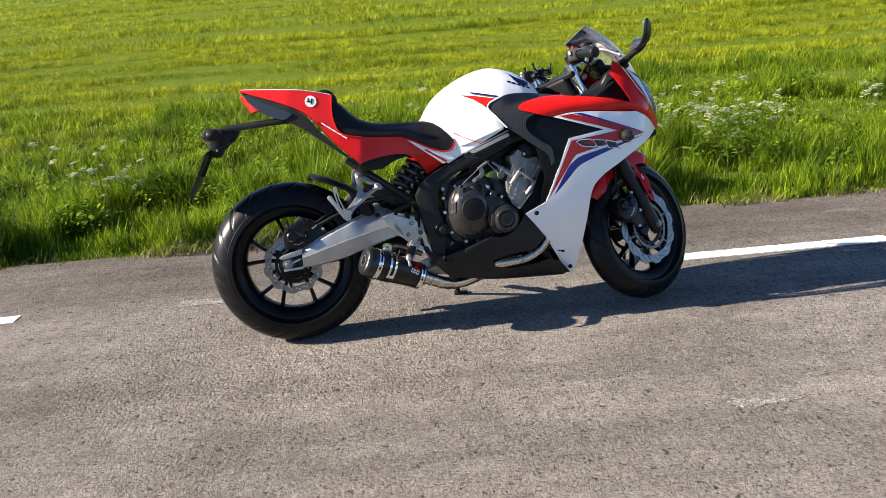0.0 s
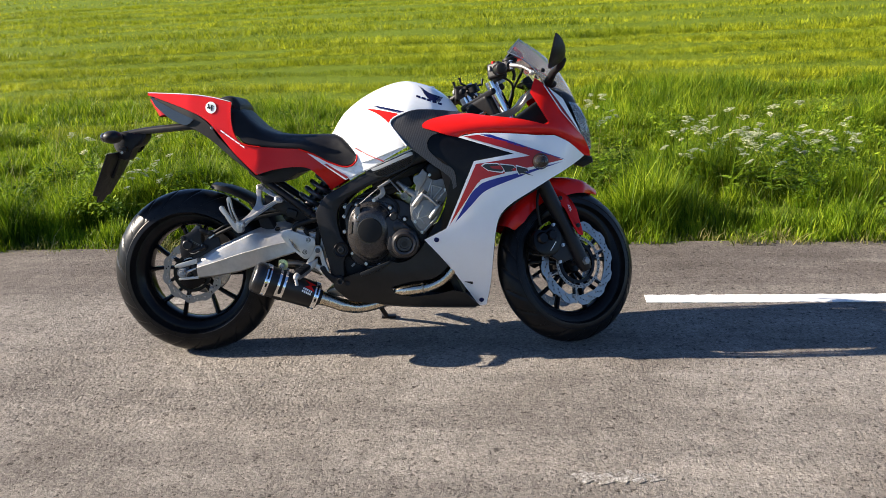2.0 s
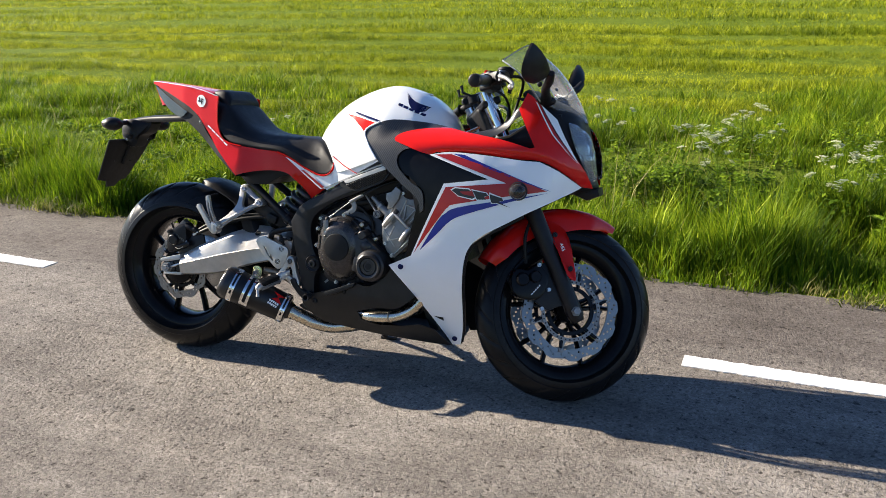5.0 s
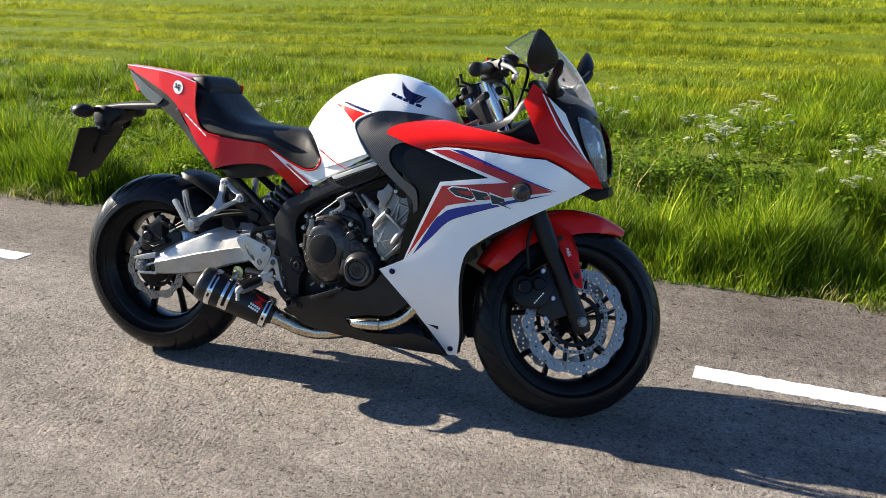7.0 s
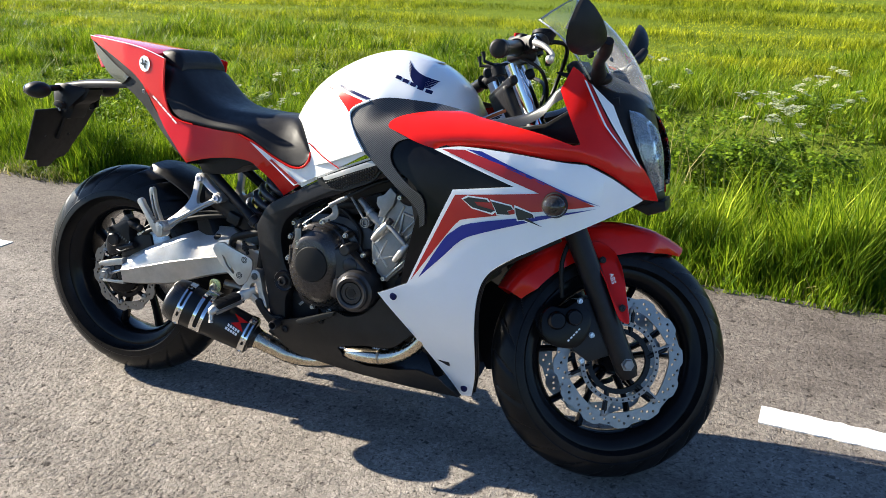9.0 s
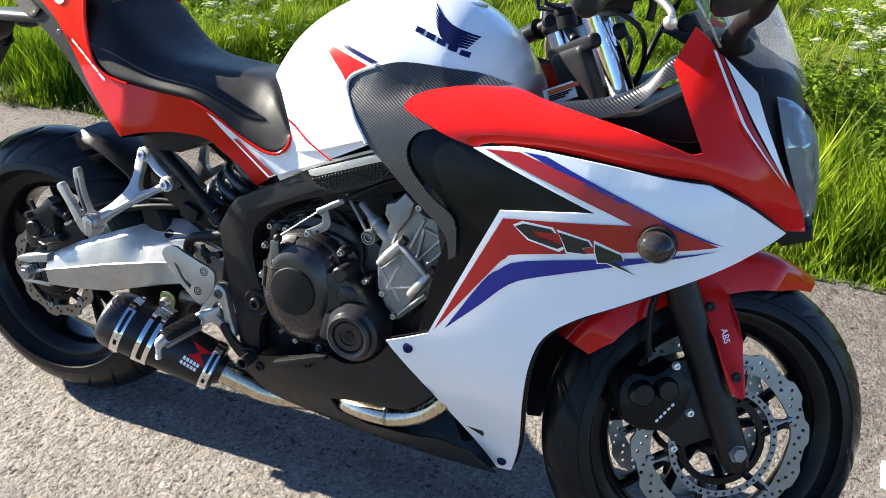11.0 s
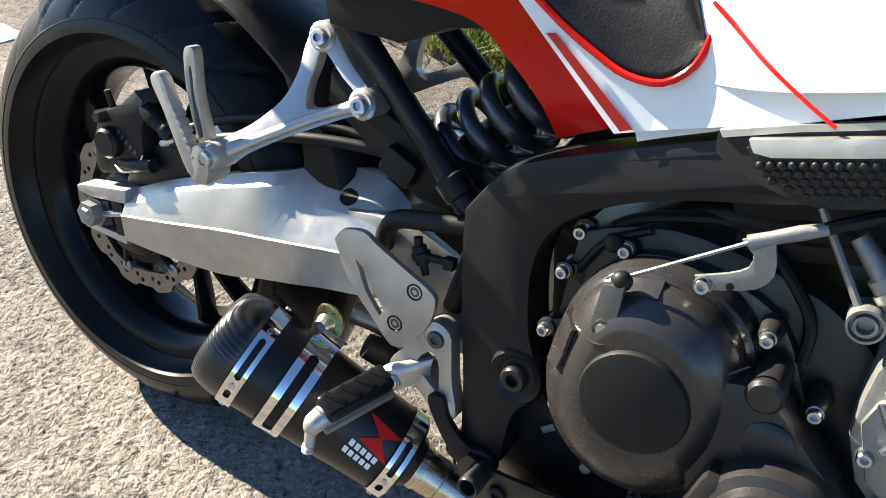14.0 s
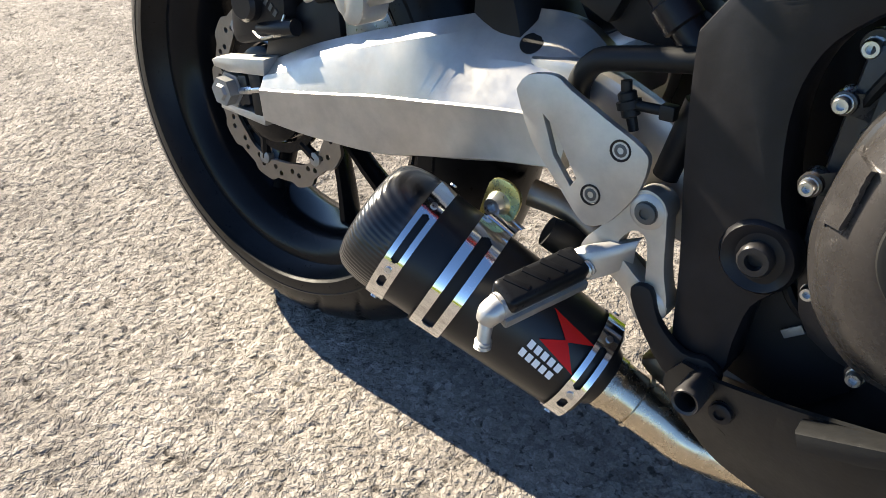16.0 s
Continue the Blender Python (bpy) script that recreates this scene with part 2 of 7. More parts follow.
# asphalt: worn bound stones, small shadows painted into the gaps, broad streaks along the road, pale dust
def asphalt(name, chalk=0.0):
    m = material(name, (0.16, 0.15, 0.13), 0.85, Specular_IOR_Level=0.12)
    vec = coords(m)
    v1 = node(m, "ShaderNodeTexVoronoi", Scale=125.0, Randomness=1.0)
    v2 = node(m, "ShaderNodeTexVoronoi", Scale=260.0, Randomness=1.0)
    warp = node(m, "ShaderNodeTexNoise", Scale=70.0, Detail=3.0)
    wire(m, vec, warp.inputs["Vector"])
    bent = node(m, "ShaderNodeMixRGB")
    bent.blend_type = "LINEAR_LIGHT"
    bent.inputs[0].default_value = 0.009
    wire(m, vec, bent.inputs[1])
    wire(m, warp.outputs["Color"], bent.inputs[2])
    for vv in (v1, v2):
        wire(m, bent.outputs[0], vv.inputs["Vector"])
    grain = noise_of(m, 300, 3, 0.6, vec)
    relief = noise_of(m, 95, 3, 0.55, bent.outputs[0])
    hollows = noise_of(m, 30, 5, 0.62, vec)
    broad = noise_of(m, 1.4, 6, 0.62, vec)
    streak = noise_of(m, 1.0, 6, 0.66, coords(m, (0.45, 3.2, 1.0), (0, 0, radians(4.75))))
    patch = noise_of(m, 13, 6, 0.68, vec)
    tone = ramp(m, v1.outputs["Color"], [(0.05, (0.145, 0.130, 0.117)), (0.5, (0.198, 0.179, 0.160)), (0.95, (0.275, 0.251, 0.225))])
    tone = mix(m, 0.7, tone, ramp(m, grain, [(0.3, (0.6, 0.6, 0.6)), (0.7, (1.25, 1.25, 1.25))]), "MULTIPLY")
    tone = mix(m, 0.9, tone, ramp(m, broad, [(0.32, (0.74, 0.72, 0.70)), (0.66, (1.16, 1.16, 1.15))]), "MULTIPLY")
    tone = mix(m, 0.9, tone, ramp(m, streak, [(0.34, (0.72, 0.71, 0.71)), (0.5, (1, 1, 1)), (0.72, (1.32, 1.31, 1.28))]), "MULTIPLY")
    tone = mix(m, 0.6, tone, ramp(m, patch, [(0.35, (0.74, 0.74, 0.74)), (0.65, (1.18, 1.18, 1.18))]), "MULTIPLY")
    # the margin beyond the edge line is less worn and darker
    sep = node(m, "ShaderNodeSeparateXYZ")
    wire(m, vec, sep.inputs[0])
    wob = node(m, "ShaderNodeMath")
    wob.operation = "MULTIPLY_ADD"
    wire(m, broad, wob.inputs[0])
    wob.inputs[1].default_value = 0.35
    wire(m, sep.outputs["Y"], wob.inputs[2])
    tone = mix(m, 1.0, tone, ramp(m, wob.outputs[0], [(0.62, (1, 1, 1)), (0.95, (0.70, 0.68, 0.68))]), "MULTIPLY")
    # a few pale, dusty scuffs, longer along the road than across
    dust = ramp(m, noise_of(m, 1.0, 7, 0.7, coords(m, (0.7, 2.6, 1.0), (0, 0, radians(14)))), [(0.60, (0, 0, 0)), (0.78, (0.7, 0.7, 0.7))])
    tone = mix(m, dust, tone, (0.33, 0.305, 0.275))
    if chalk:
        left = ramp(m, noise_of(m, 55, 6, 0.75, vec), [(0.46, (0, 0, 0)), (0.62, (chalk,) * 3)])
        tone = mix(m, left, tone, (0.66, 0.65, 0.62))
    # shade in the low spots, multiplied into the colour from the bump's own noises
    pit_shade = ramp(m, relief, [(0.33, (0.28, 0.27, 0.26)), (0.41, (1, 1, 1))])
    tone = mix(m, 0.9, tone, pit_shade, "MULTIPLY")
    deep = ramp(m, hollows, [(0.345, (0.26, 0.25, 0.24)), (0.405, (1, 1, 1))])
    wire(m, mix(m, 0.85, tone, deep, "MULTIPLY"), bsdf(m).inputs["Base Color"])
    h2 = ramp(m, v2.outputs["Distance"], [(0.1, (1, 1, 1)), (0.9, (0, 0, 0))])
    nb = bump(m, h2, 1.0, 0.0012)
    nb = bump(m, hollows, 1.0, 0.007, nb)
    bump(m, relief, 1.0, 0.0050, nb)
    return m


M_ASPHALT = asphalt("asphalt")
M_OLDLINE = asphalt("asphalt_with_worn_paint", 0.4)
M_SCUFF = asphalt("asphalt_with_dust", 0.42)

M_LINE = worn(material("road_paint", (0.74, 0.73, 0.70), 0.6), (0.74, 0.73, 0.70), 0.12, 40, (0.5, 0.75))
bump(M_LINE, noise_of(M_LINE, 160, 4, 0.6), 0.6, 0.002)

# soil and thatch under the grass
M_SOIL = material("grass_soil", (0.06, 0.07, 0.02), 0.95, Specular_IOR_Level=0.05)
vec = coords(M_SOIL)
wire(M_SOIL, mix(M_SOIL, 0.55, ramp(M_SOIL, noise_of(M_SOIL, 5, 8, 0.7, vec), [(0.3, (0.09, 0.13, 0.008)), (0.7, (0.20, 0.26, 0.016))]),
                 ramp(M_SOIL, noise_of(M_SOIL, 60, 5, 0.7, vec), [(0.3, (0.05, 0.08, 0.008)), (0.75, (0.17, 0.23, 0.03))])), bsdf(M_SOIL).inputs["Base Color"])
bump(M_SOIL, noise_of(M_SOIL, 40, 6, 0.7, vec), 1.0, 0.05)


def blades(name, low, mid, high, through=0.35):
    """Grass leaf: tone differs from blade to blade, light passes through."""
    m = material(name, mid, 0.5)
    geo = node(m, "ShaderNodeNewGeometry")
    colour = ramp(m, geo.outputs["Random Per Island"], [(0.0, low), (0.5, mid), (1.0, high)])
    wide = ramp(m, noise_of(m, 1.0, 5, 0.62, coords(m, (0.22, 1.5, 1.0))), [(0.36, (0.52, 0.62, 0.5)), (0.64, (1.34, 1.24, 1.1))])
    colour = mix(m, 0.85, colour, wide, "MULTIPLY")
    clump = ramp(m, noise_of(m, 3.6, 4, 0.6), [(0.38, (0.36, 0.43, 0.4)), (0.60, (1.28, 1.22, 1.1))])
    colour = mix(m, 0.75, colour, clump, "MULTIPLY")
    wire(m, colour, bsdf(m).inputs["Base Color"])
    bsdf(m).inputs["Specular IOR Level"].default_value = 0.10
    tr, ad = node(m, "ShaderNodeBsdfTranslucent"), node(m, "ShaderNodeMixShader")
    wire(m, colour, tr.inputs["Color"])
    ad.inputs[0].default_value = through
    out = m.node_tree.nodes["Material Output"]
    wire(m, bsdf(m).outputs[0], ad.inputs[1])
    wire(m, tr.outputs[0], ad.inputs[2])
    wire(m, ad.outputs[0], out.inputs["Surface"])
    return m


M_VERGE = blades("verge_grass", (0.055, 0.115, 0.004), (0.155, 0.250, 0.008), (0.33, 0.41, 0.022), 0.38)
M_FIELD = blades("meadow_grass", (0.10, 0.150, 0.006), (0.29, 0.345, 0.011), (0.44, 0.475, 0.024))
M_STRAW = blades("dry_stalks", (0.10, 0.12, 0.03), (0.22, 0.22, 0.07), (0.38, 0.34, 0.15))
M_UMBEL = blades("umbel_flowers", (0.50, 0.53, 0.36), (0.68, 0.69, 0.52), (0.80, 0.80, 0.66), 0.25)
M_HERB = blades("weed_leaves", (0.06, 0.12, 0.006), (0.14, 0.23, 0.012), (0.26, 0.36, 0.025), 0.38)

# ---- mesh helpers ----
def part(name, bm, mat, parent=None, label="", smooth=True, sharp=40):
    """Links a bmesh as one mesh object under a thing or a part."""
    bmesh.ops.remove_doubles(bm, verts=bm.verts, dist=1e-5)
    bmesh.ops.recalc_face_normals(bm, faces=bm.faces)
    me = bpy.data.meshes.new(name)
    bm.to_mesh(me)
    bm.free()
    me.materials.append(mat)
    if smooth and len(me.polygons):
        me.polygons.foreach_set("use_smooth", [True] * len(me.polygons))
        me.set_sharp_from_angle(angle=radians(sharp))
    ob = new(name, me)
    ob.parent = parent
    if label:
        tagged(ob, label)
    return ob


def empty(name, parent=None):
    ob = new(name)
    ob.empty_display_size = 0.05
    ob.parent = parent
    return ob


def spline(pts, n=6, closed=False):
    """A smooth line through points of any dimension; a point given twice stays a sharp corner."""
    p = [np.array(q, float) for q in pts]
    out, m = [], len(p)
    last = m if closed else m - 1
    for i in range(last):
        b, c = p[i], p[(i + 1) % m]
        if np.allclose(b, c):
            continue
        a = p[i - 1] if (i > 0 or closed) else b
        d = p[(i + 2) % m] if (i + 2 < m or closed) else c
        for k in range(n):
            t = k / n
            out.append(tuple(0.5 * (2 * b + (c - a) * t + (2 * a - 5 * b + 4 * c - d) * t * t + (3 * b - a - 3 * c + d) * t ** 3)))
    if not closed:
        out.append(tuple(p[-1]))
    return out


def merge(bm, other):
    me = bpy.data.meshes.new("tmp")
    other.to_mesh(me)
    other.free()
    bm.from_mesh(me)
    bpy.data.meshes.remove(me)
    return bm


def moved(bm, m):
    bmesh.ops.transform(bm, matrix=m, verts=bm.verts)
    return bm


def tube(path, radius, sides=12, n=6, caps=True):
    """A round bar along a smooth path; radius may be a list along the given points."""
    pts = spline(path, n) if len(path) > 2 else [tuple(map(float, q)) for q in path]
    k = len(pts)
    rad = np.interp(np.linspace(0, 1, k), np.linspace(0, 1, len(radius)), radius) if isinstance(radius, (list, tuple)) else [radius] * k
    bm, rings = bmesh.new(), []
    up = Vector((0.13, 0.31, 0.94))
    for i, q in enumerate(pts):
        t = (Vector(pts[min(i + 1, k - 1)]) - Vector(pts[max(i - 1, 0)])).normalized()
        u = t.cross(up)
        if u.length < 1e-3:
            u = t.cross(Vector((1, 0, 0)))
        u.normalize()
        w = t.cross(u)
        up = u.cross(t)
        rings.append([bm.verts.new(Vector(q) + (math.cos(a) * u + math.sin(a) * w) * float(rad[i])) for a in np.linspace(0, 2 * math.pi, sides, endpoint=False)])
    for r, s in zip(rings, rings[1:]):
        for j in range(sides):
            bm.faces.new((r[j], r[(j + 1) % sides], s[(j + 1) % sides], s[j]))
    if caps:
        bm.faces.new(rings[0])
        bm.faces.new(rings[-1])
    return bm


def lathe(profile, centre, sides=64, axis="y", arc=None):
    """Turns a profile of (radius, along) round an axis through centre."""
    bm, rings = bmesh.new(), []
    full = arc is None
    angles = np.linspace(0, 2 * math.pi, sides, endpoint=False) if full else np.linspace(radians(arc[0]), radians(arc[1]), sides)
    for a in angles:
        ring = []
        for r, s in profile:
            c, d = r * math.cos(a), r * math.sin(a)
            v = {"y": (c, s, d), "x": (s, c, d), "z": (c, d, s)}[axis]
            ring.append(bm.verts.new(Vector(centre) + Vector(v)))
        rings.append(ring)
    pairs = list(zip(rings, rings[1:] + rings[:1])) if full else list(zip(rings, rings[1:]))
    for r, s in pairs:
        for j in range(len(profile) - 1):
            bm.faces.new((r[j], r[j + 1], s[j + 1], s[j]))
    bmesh.ops.remove_doubles(bm, verts=bm.verts, dist=1e-6)
    return bm


def bar(a, b, radius, sides=16):
    return tube([a, b], radius, sides)


def plate(outline, y0, y1, bevel=0.003, shift=None, holes=()):
    """A slab: an outline in x, z, from y0 to y1, with rounded edges. shift(x, z) moves it sideways."""
    bm = bmesh.new()
    loops = [outline, *holes]
    edges = []
    for loop in loops:
        vs = [bm.verts.new((x, y0, z)) for x, z in loop]
        edges += [bm.edges.new((a, b)) for a, b in zip(vs, vs[1:] + vs[:1])]
    bmesh.ops.triangle_fill(bm, edges=edges, use_beauty=True)
    bmesh.ops.dissolve_limit(bm, angle_limit=0.01, verts=bm.verts, edges=bm.edges) if not holes else None
    geom = bmesh.ops.extrude_face_region(bm, geom=list(bm.faces))
    for v in geom["geom"]:
        if isinstance(v, bmesh.types.BMVert):
            v.co.y = y1
    bmesh.ops.recalc_face_normals(bm, faces=bm.faces)
    if bevel:
        rim = [e for e in bm.edges if len(e.link_faces) == 2 and e.calc_face_angle(0) > 1.0 and abs(e.verts[0].co.y - e.verts[1].co.y) < 1e-6]
        bmesh.ops.bevel(bm, geom=rim, offset=bevel, segments=2, affect="EDGES", profile=0.6, clamp_overlap=True)
    if shift:
        for v in bm.verts:
            v.co.y += shift(v.co.x, v.co.z)
    return bm


def drape(outline, surf, lift=0.0, thick=0.003, cell=0.02, holes=()):
    """A panel with the given outline in x, z, bent on to y = surf(x, z), lifted outwards and thick inwards."""
    bm = bmesh.new()
    edges = []
    for loop in (outline, *holes):
        vs = [bm.verts.new((x, 0, z)) for x, z in loop]
        edges += [bm.edges.new((a, b)) for a, b in zip(vs, vs[1:] + vs[:1])]
    bmesh.ops.triangle_fill(bm, edges=edges, use_beauty=True)
    xs, zs = [v.co.x for v in bm.verts], [v.co.z for v in bm.verts]
    for lo, hi, no in ((min(xs), max(xs), (1, 0, 0)), (min(zs), max(zs), (0, 0, 1))):
        for k in range(math.ceil(lo / cell), math.floor(hi / cell) + 1):
            co = Vector(no) * (k * cell)
            bmesh.ops.bisect_plane(bm, geom=list(bm.verts) + list(bm.edges) + list(bm.faces), plane_co=co, plane_no=no, dist=1e-5)
    for v in bm.verts:
        v.co.y = surf(v.co.x, v.co.z) - lift
    if thick:
        geom = bmesh.ops.extrude_face_region(bm, geom=list(bm.faces))
        for v in geom["geom"]:
            if isinstance(v, bmesh.types.BMVert):
                v.co.y += thick
    return bm


def both_sides(bm):
    """Adds the mirror image across the bike's middle plane."""
    other = bm.copy()
    bmesh.ops.scale(other, vec=(1, -1, 1), verts=other.verts)
    bmesh.ops.reverse_faces(other, faces=other.faces)
    return merge(bm, other)


def loft(stations, n=4, m=4, closed=False, caps=True, mirror=True):
    """A skin through stations, each a list of (x, y, z) from the lower right edge up to the middle; mirrored to the left."""
    prof = []
    for s in stations:
        row = spline(s, m)
        if mirror:
            row = row + [(x, -y, z) for x, y, z in reversed(row[:-1])]
        prof.append(row)
    cols = [spline([r[j] for r in prof], n) for j in range(len(prof[0]))]
    bm = bmesh.new()
    grid = [[bm.verts.new(c[i]) for c in cols] for i in range(len(cols[0]))]
    for r, s in zip(grid, grid[1:]):
        for j in range(len(r) - 1):
            bm.faces.new((r[j], r[j + 1], s[j + 1], s[j]))
        if closed:
            bm.faces.new((r[-1], r[0], s[0], s[-1]))
    if caps:
        bm.faces.new(grid[0])
        bm.faces.new(grid[-1])
    return bm


def box(size, m=None, bevel=0.004, segments=2):
    bm = bmesh.new()
    bmesh.ops.create_cube(bm, size=1)
    bmesh.ops.scale(bm, vec=size, verts=bm.verts)
    if bevel:
        bmesh.ops.bevel(bm, geom=list(bm.edges), offset=bevel, segments=segments, affect="EDGES", profile=0.6)
    return moved(bm, m) if m else bm


def ball(centre, radius, scale=(1, 1, 1), u=20, v=12):
    bm = bmesh.new()
    bmesh.ops.create_uvsphere(bm, u_segments=u, v_segments=v, radius=radius)
    bmesh.ops.scale(bm, vec=scale, verts=bm.verts)
    return moved(bm, Matrix.Translation(centre))


def cap_bolt(at, radius=0.008, deep=0.008, way=-1):
    """A socket-head bolt whose head points along y."""
    x, y, z = at
    r = radius
    prof = [(0, 0.35 * deep), (0.5 * r, 0.35 * deep), (0.5 * r, deep), (0.85 * r, deep), (r, 0.8 * deep), (r, 0), (1.14 * r, 0), (1.14 * r, -0.2 * deep), (0, -0.2 * deep)]
    return lathe([(a, way * b) for a, b in prof], at, 14)


def clamp01(v):
    return max(0.0, min(1.0, v))


def closed_line(pts, n=4):
    return spline(list(pts), n, closed=True)


def corner(*pts):
    """Doubles each point, so that a smooth line keeps it as a corner."""
    return [p for p in pts for _ in (0, 1)]

# ---- the ground: road, verge and meadow ----
ROAD_TURN = -4.75                      # the road runs a little across the bike's axis
ROAD = pose(0, 0, 0, 0, 0, ROAD_TURN)
EDGE = 1.385                           # from the bike's line to the grass


def sheet(name, x0, x1, y0, y1, nx, ny, height, mat, label, category):
    xs, ys = np.linspace(x0, x1, nx), np.linspace(y0, y1, ny)
    bm = bmesh.new()
    grid = [[bm.verts.new((x, y, height(x, y))) for x in xs] for y in ys]
    for r, s in zip(grid, grid[1:]):
        for j in range(nx - 1):
            bm.faces.new((r[j], r[j + 1], s[j + 1], s[j]))
    ob = part(name, bm, mat)
    ob.matrix_world = ROAD
    return tagged(ob, label, category, kind="structure")


def rise(x, y):
    """The meadow climbs gently away from the road, with low waves."""
    d = max(0.0, y - EDGE)
    return -0.012 - 0.05 * math.exp(-((d - 1.6) / 0.9) ** 2) + 0.075 * max(0.0, d - 2.5) + 0.02 * math.sin(1.3 * x + 0.4) * math.sin(0.9 * y) * clamp01(d)



def spaced(lo, hi, core0, core1, fine, growth):
    """Grid lines, fine in the core and ever wider apart beyond it; and the spacing at each."""
    mid = list(np.linspace(core0, core1, round((core1 - core0) / fine) + 1))
    up, down = [core1], [core0]
    while up[-1] < hi:
        up.append(up[-1] + fine + growth * (up[-1] - core1))
    while down[-1] > lo:
        down.append(down[-1] - fine - growth * (core0 - down[-1]))
    up[-1], down[-1] = hi, lo
    v = np.array(down[:0:-1] + mid + up[1:])
    return v, np.gradient(v)


def bound_stones(x, y, cell):
    """Depth of the surface between close-set rounded stones: 0 on the tops, 1 in the gaps."""
    rng = np.random.default_rng(9)
    jx, jy, lv = rng.random((3, 128, 128))
    gx, gy = np.floor(x / cell).astype(int), np.floor(y / cell).astype(int)
    best, low = np.full(x.shape, 9.0), np.zeros(x.shape)
    for dx in (-1, 0, 1):
        for dy in (-1, 0, 1):
            i, j = (gx + dx) % 128, (gy + dy) % 128
            d = np.hypot(x / cell - gx - dx - jx[i, j], y / cell - gy - dy - jy[i, j])
            near = d < best
            best, low = np.where(near, d, best), np.where(near, lv[i, j], low)
    return np.clip(best * best * 1.1, 0, 1) * .65 + low ** 2 * .35


def road_sheet():
    xs, sx = spaced(-190, 190, -.78, .55, .0028, .08)
    ys, sy = spaced(-4.6, EDGE + 0.03, -.56, .12, .0028, .08)
    x, y = np.meshgrid(xs, ys)
    amp = np.clip(1.5 - np.maximum(*np.meshgrid(sx, sy)) / .012, 0, 1)
    wave = np.sin(41 * x + 3 * np.sin(23 * y)) * np.sin(37 * y + 3 * np.sin(29 * x))
    z = -amp * (.0036 * bound_stones(x, y, .0082) + .0016 * bound_stones(x + .37, y + .11, .017) + .0006 * (1 + wave))
    nx, ny = len(xs), len(ys)
    k = (np.arange(ny - 1)[:, None] * nx + np.arange(nx - 1)).ravel()
    me = bpy.data.meshes.new("road")
    me.vertices.add(nx * ny)
    me.vertices.foreach_set("co", np.stack([x, y, z], -1).astype(np.float32).ravel())
    me.loops.add(4 * len(k))
    me.loops.foreach_set("vertex_index", np.stack([k, k + 1, k + nx + 1, k + nx], 1).astype(np.int32).ravel())
    me.polygons.add(len(k))
    me.polygons.foreach_set("loop_start", np.arange(len(k), dtype=np.int32) * 4)
    me.update(calc_edges=True)
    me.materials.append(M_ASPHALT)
    ob = new("road", me)
    ob.matrix_world = ROAD
    return tagged(ob, "worn grey asphalt road with coarse bound stones", "road", kind="structure")


road_sheet()
sheet("ground", -190, 190, EDGE, 320, 121, 160, rise, M_SOIL, "grassy soil of the verge and rising meadow", "ground")
sheet("ground", -190, 190, -220, -4.57, 41, 41, lambda x, y: -0.012 - 0.02 * clamp01(-4.57 - y), M_SOIL, "grassy soil beside the far edge of the road", "ground")


def dash(x0, x1, seed):
    """A painted dash with slightly ragged edges, 3 mm thick."""
    rng = random.Random(seed)
    y0, y1 = 0.475, 0.566
    top = [(x0 + (x1 - x0) * k / 48 + (rng.uniform(-0.006, 0.008) if k in (0, 48) else 0), y1 + rng.uniform(-0.004, 0.004)) for k in range(49)]
    low = [(x, y0 + rng.uniform(-0.003, 0.003)) for x, _ in reversed(top)]
    bm = bmesh.new()
    f = bm.faces.new([bm.verts.new((x, y, 0.0035)) for x, y in low[::-1] + top[::-1]])
    g = bmesh.ops.extrude_face_region(bm, geom=[f])
    for v in g["geom"]:
        if isinstance(v, bmesh.types.BMVert):
            v.co.z = -0.004
    ob = part("road_marking", bm, M_LINE, smooth=False)
    ob.matrix_world = ROAD
    return tagged(ob, "white painted dash of the broken edge line on asphalt", "road marking", group="edge line dashes", kind="structure")


bm = bmesh.new()
bmesh.ops.create_grid(bm, x_segments=24, y_segments=3, size=.5)
bmesh.ops.scale(bm, vec=(.32, .08, 1), verts=bm.verts)
trace = part("road_marking", bm, M_OLDLINE)
trace.matrix_world = ROAD @ pose(-.45, .52, .0025)
tagged(trace, "almost worn away white dash on the asphalt", "road marking", kind="structure")
rng = random.Random(3)
bm = bmesh.new()
bm.faces.new([bm.verts.new((.13 * math.cos(a) * (1 + rng.uniform(-.3, .2)), .030 * math.sin(a) * (1 + rng.uniform(-.5, .5)), 0)) for a in np.linspace(0, 2 * math.pi, 40, endpoint=False)])
scuff = part("road_scuff", bm, M_SCUFF, smooth=False)
scuff.matrix_world = pose(1.43, -1.01, .0025, 0, 0, -4)
tagged(scuff, "pale dusty scuff on the grey asphalt", "road", kind="structure")
for k in range(-4, 8):
    dash(1.755 + 4.13 * k, 1.755 + 4.13 * k + 1.03, k + 20)


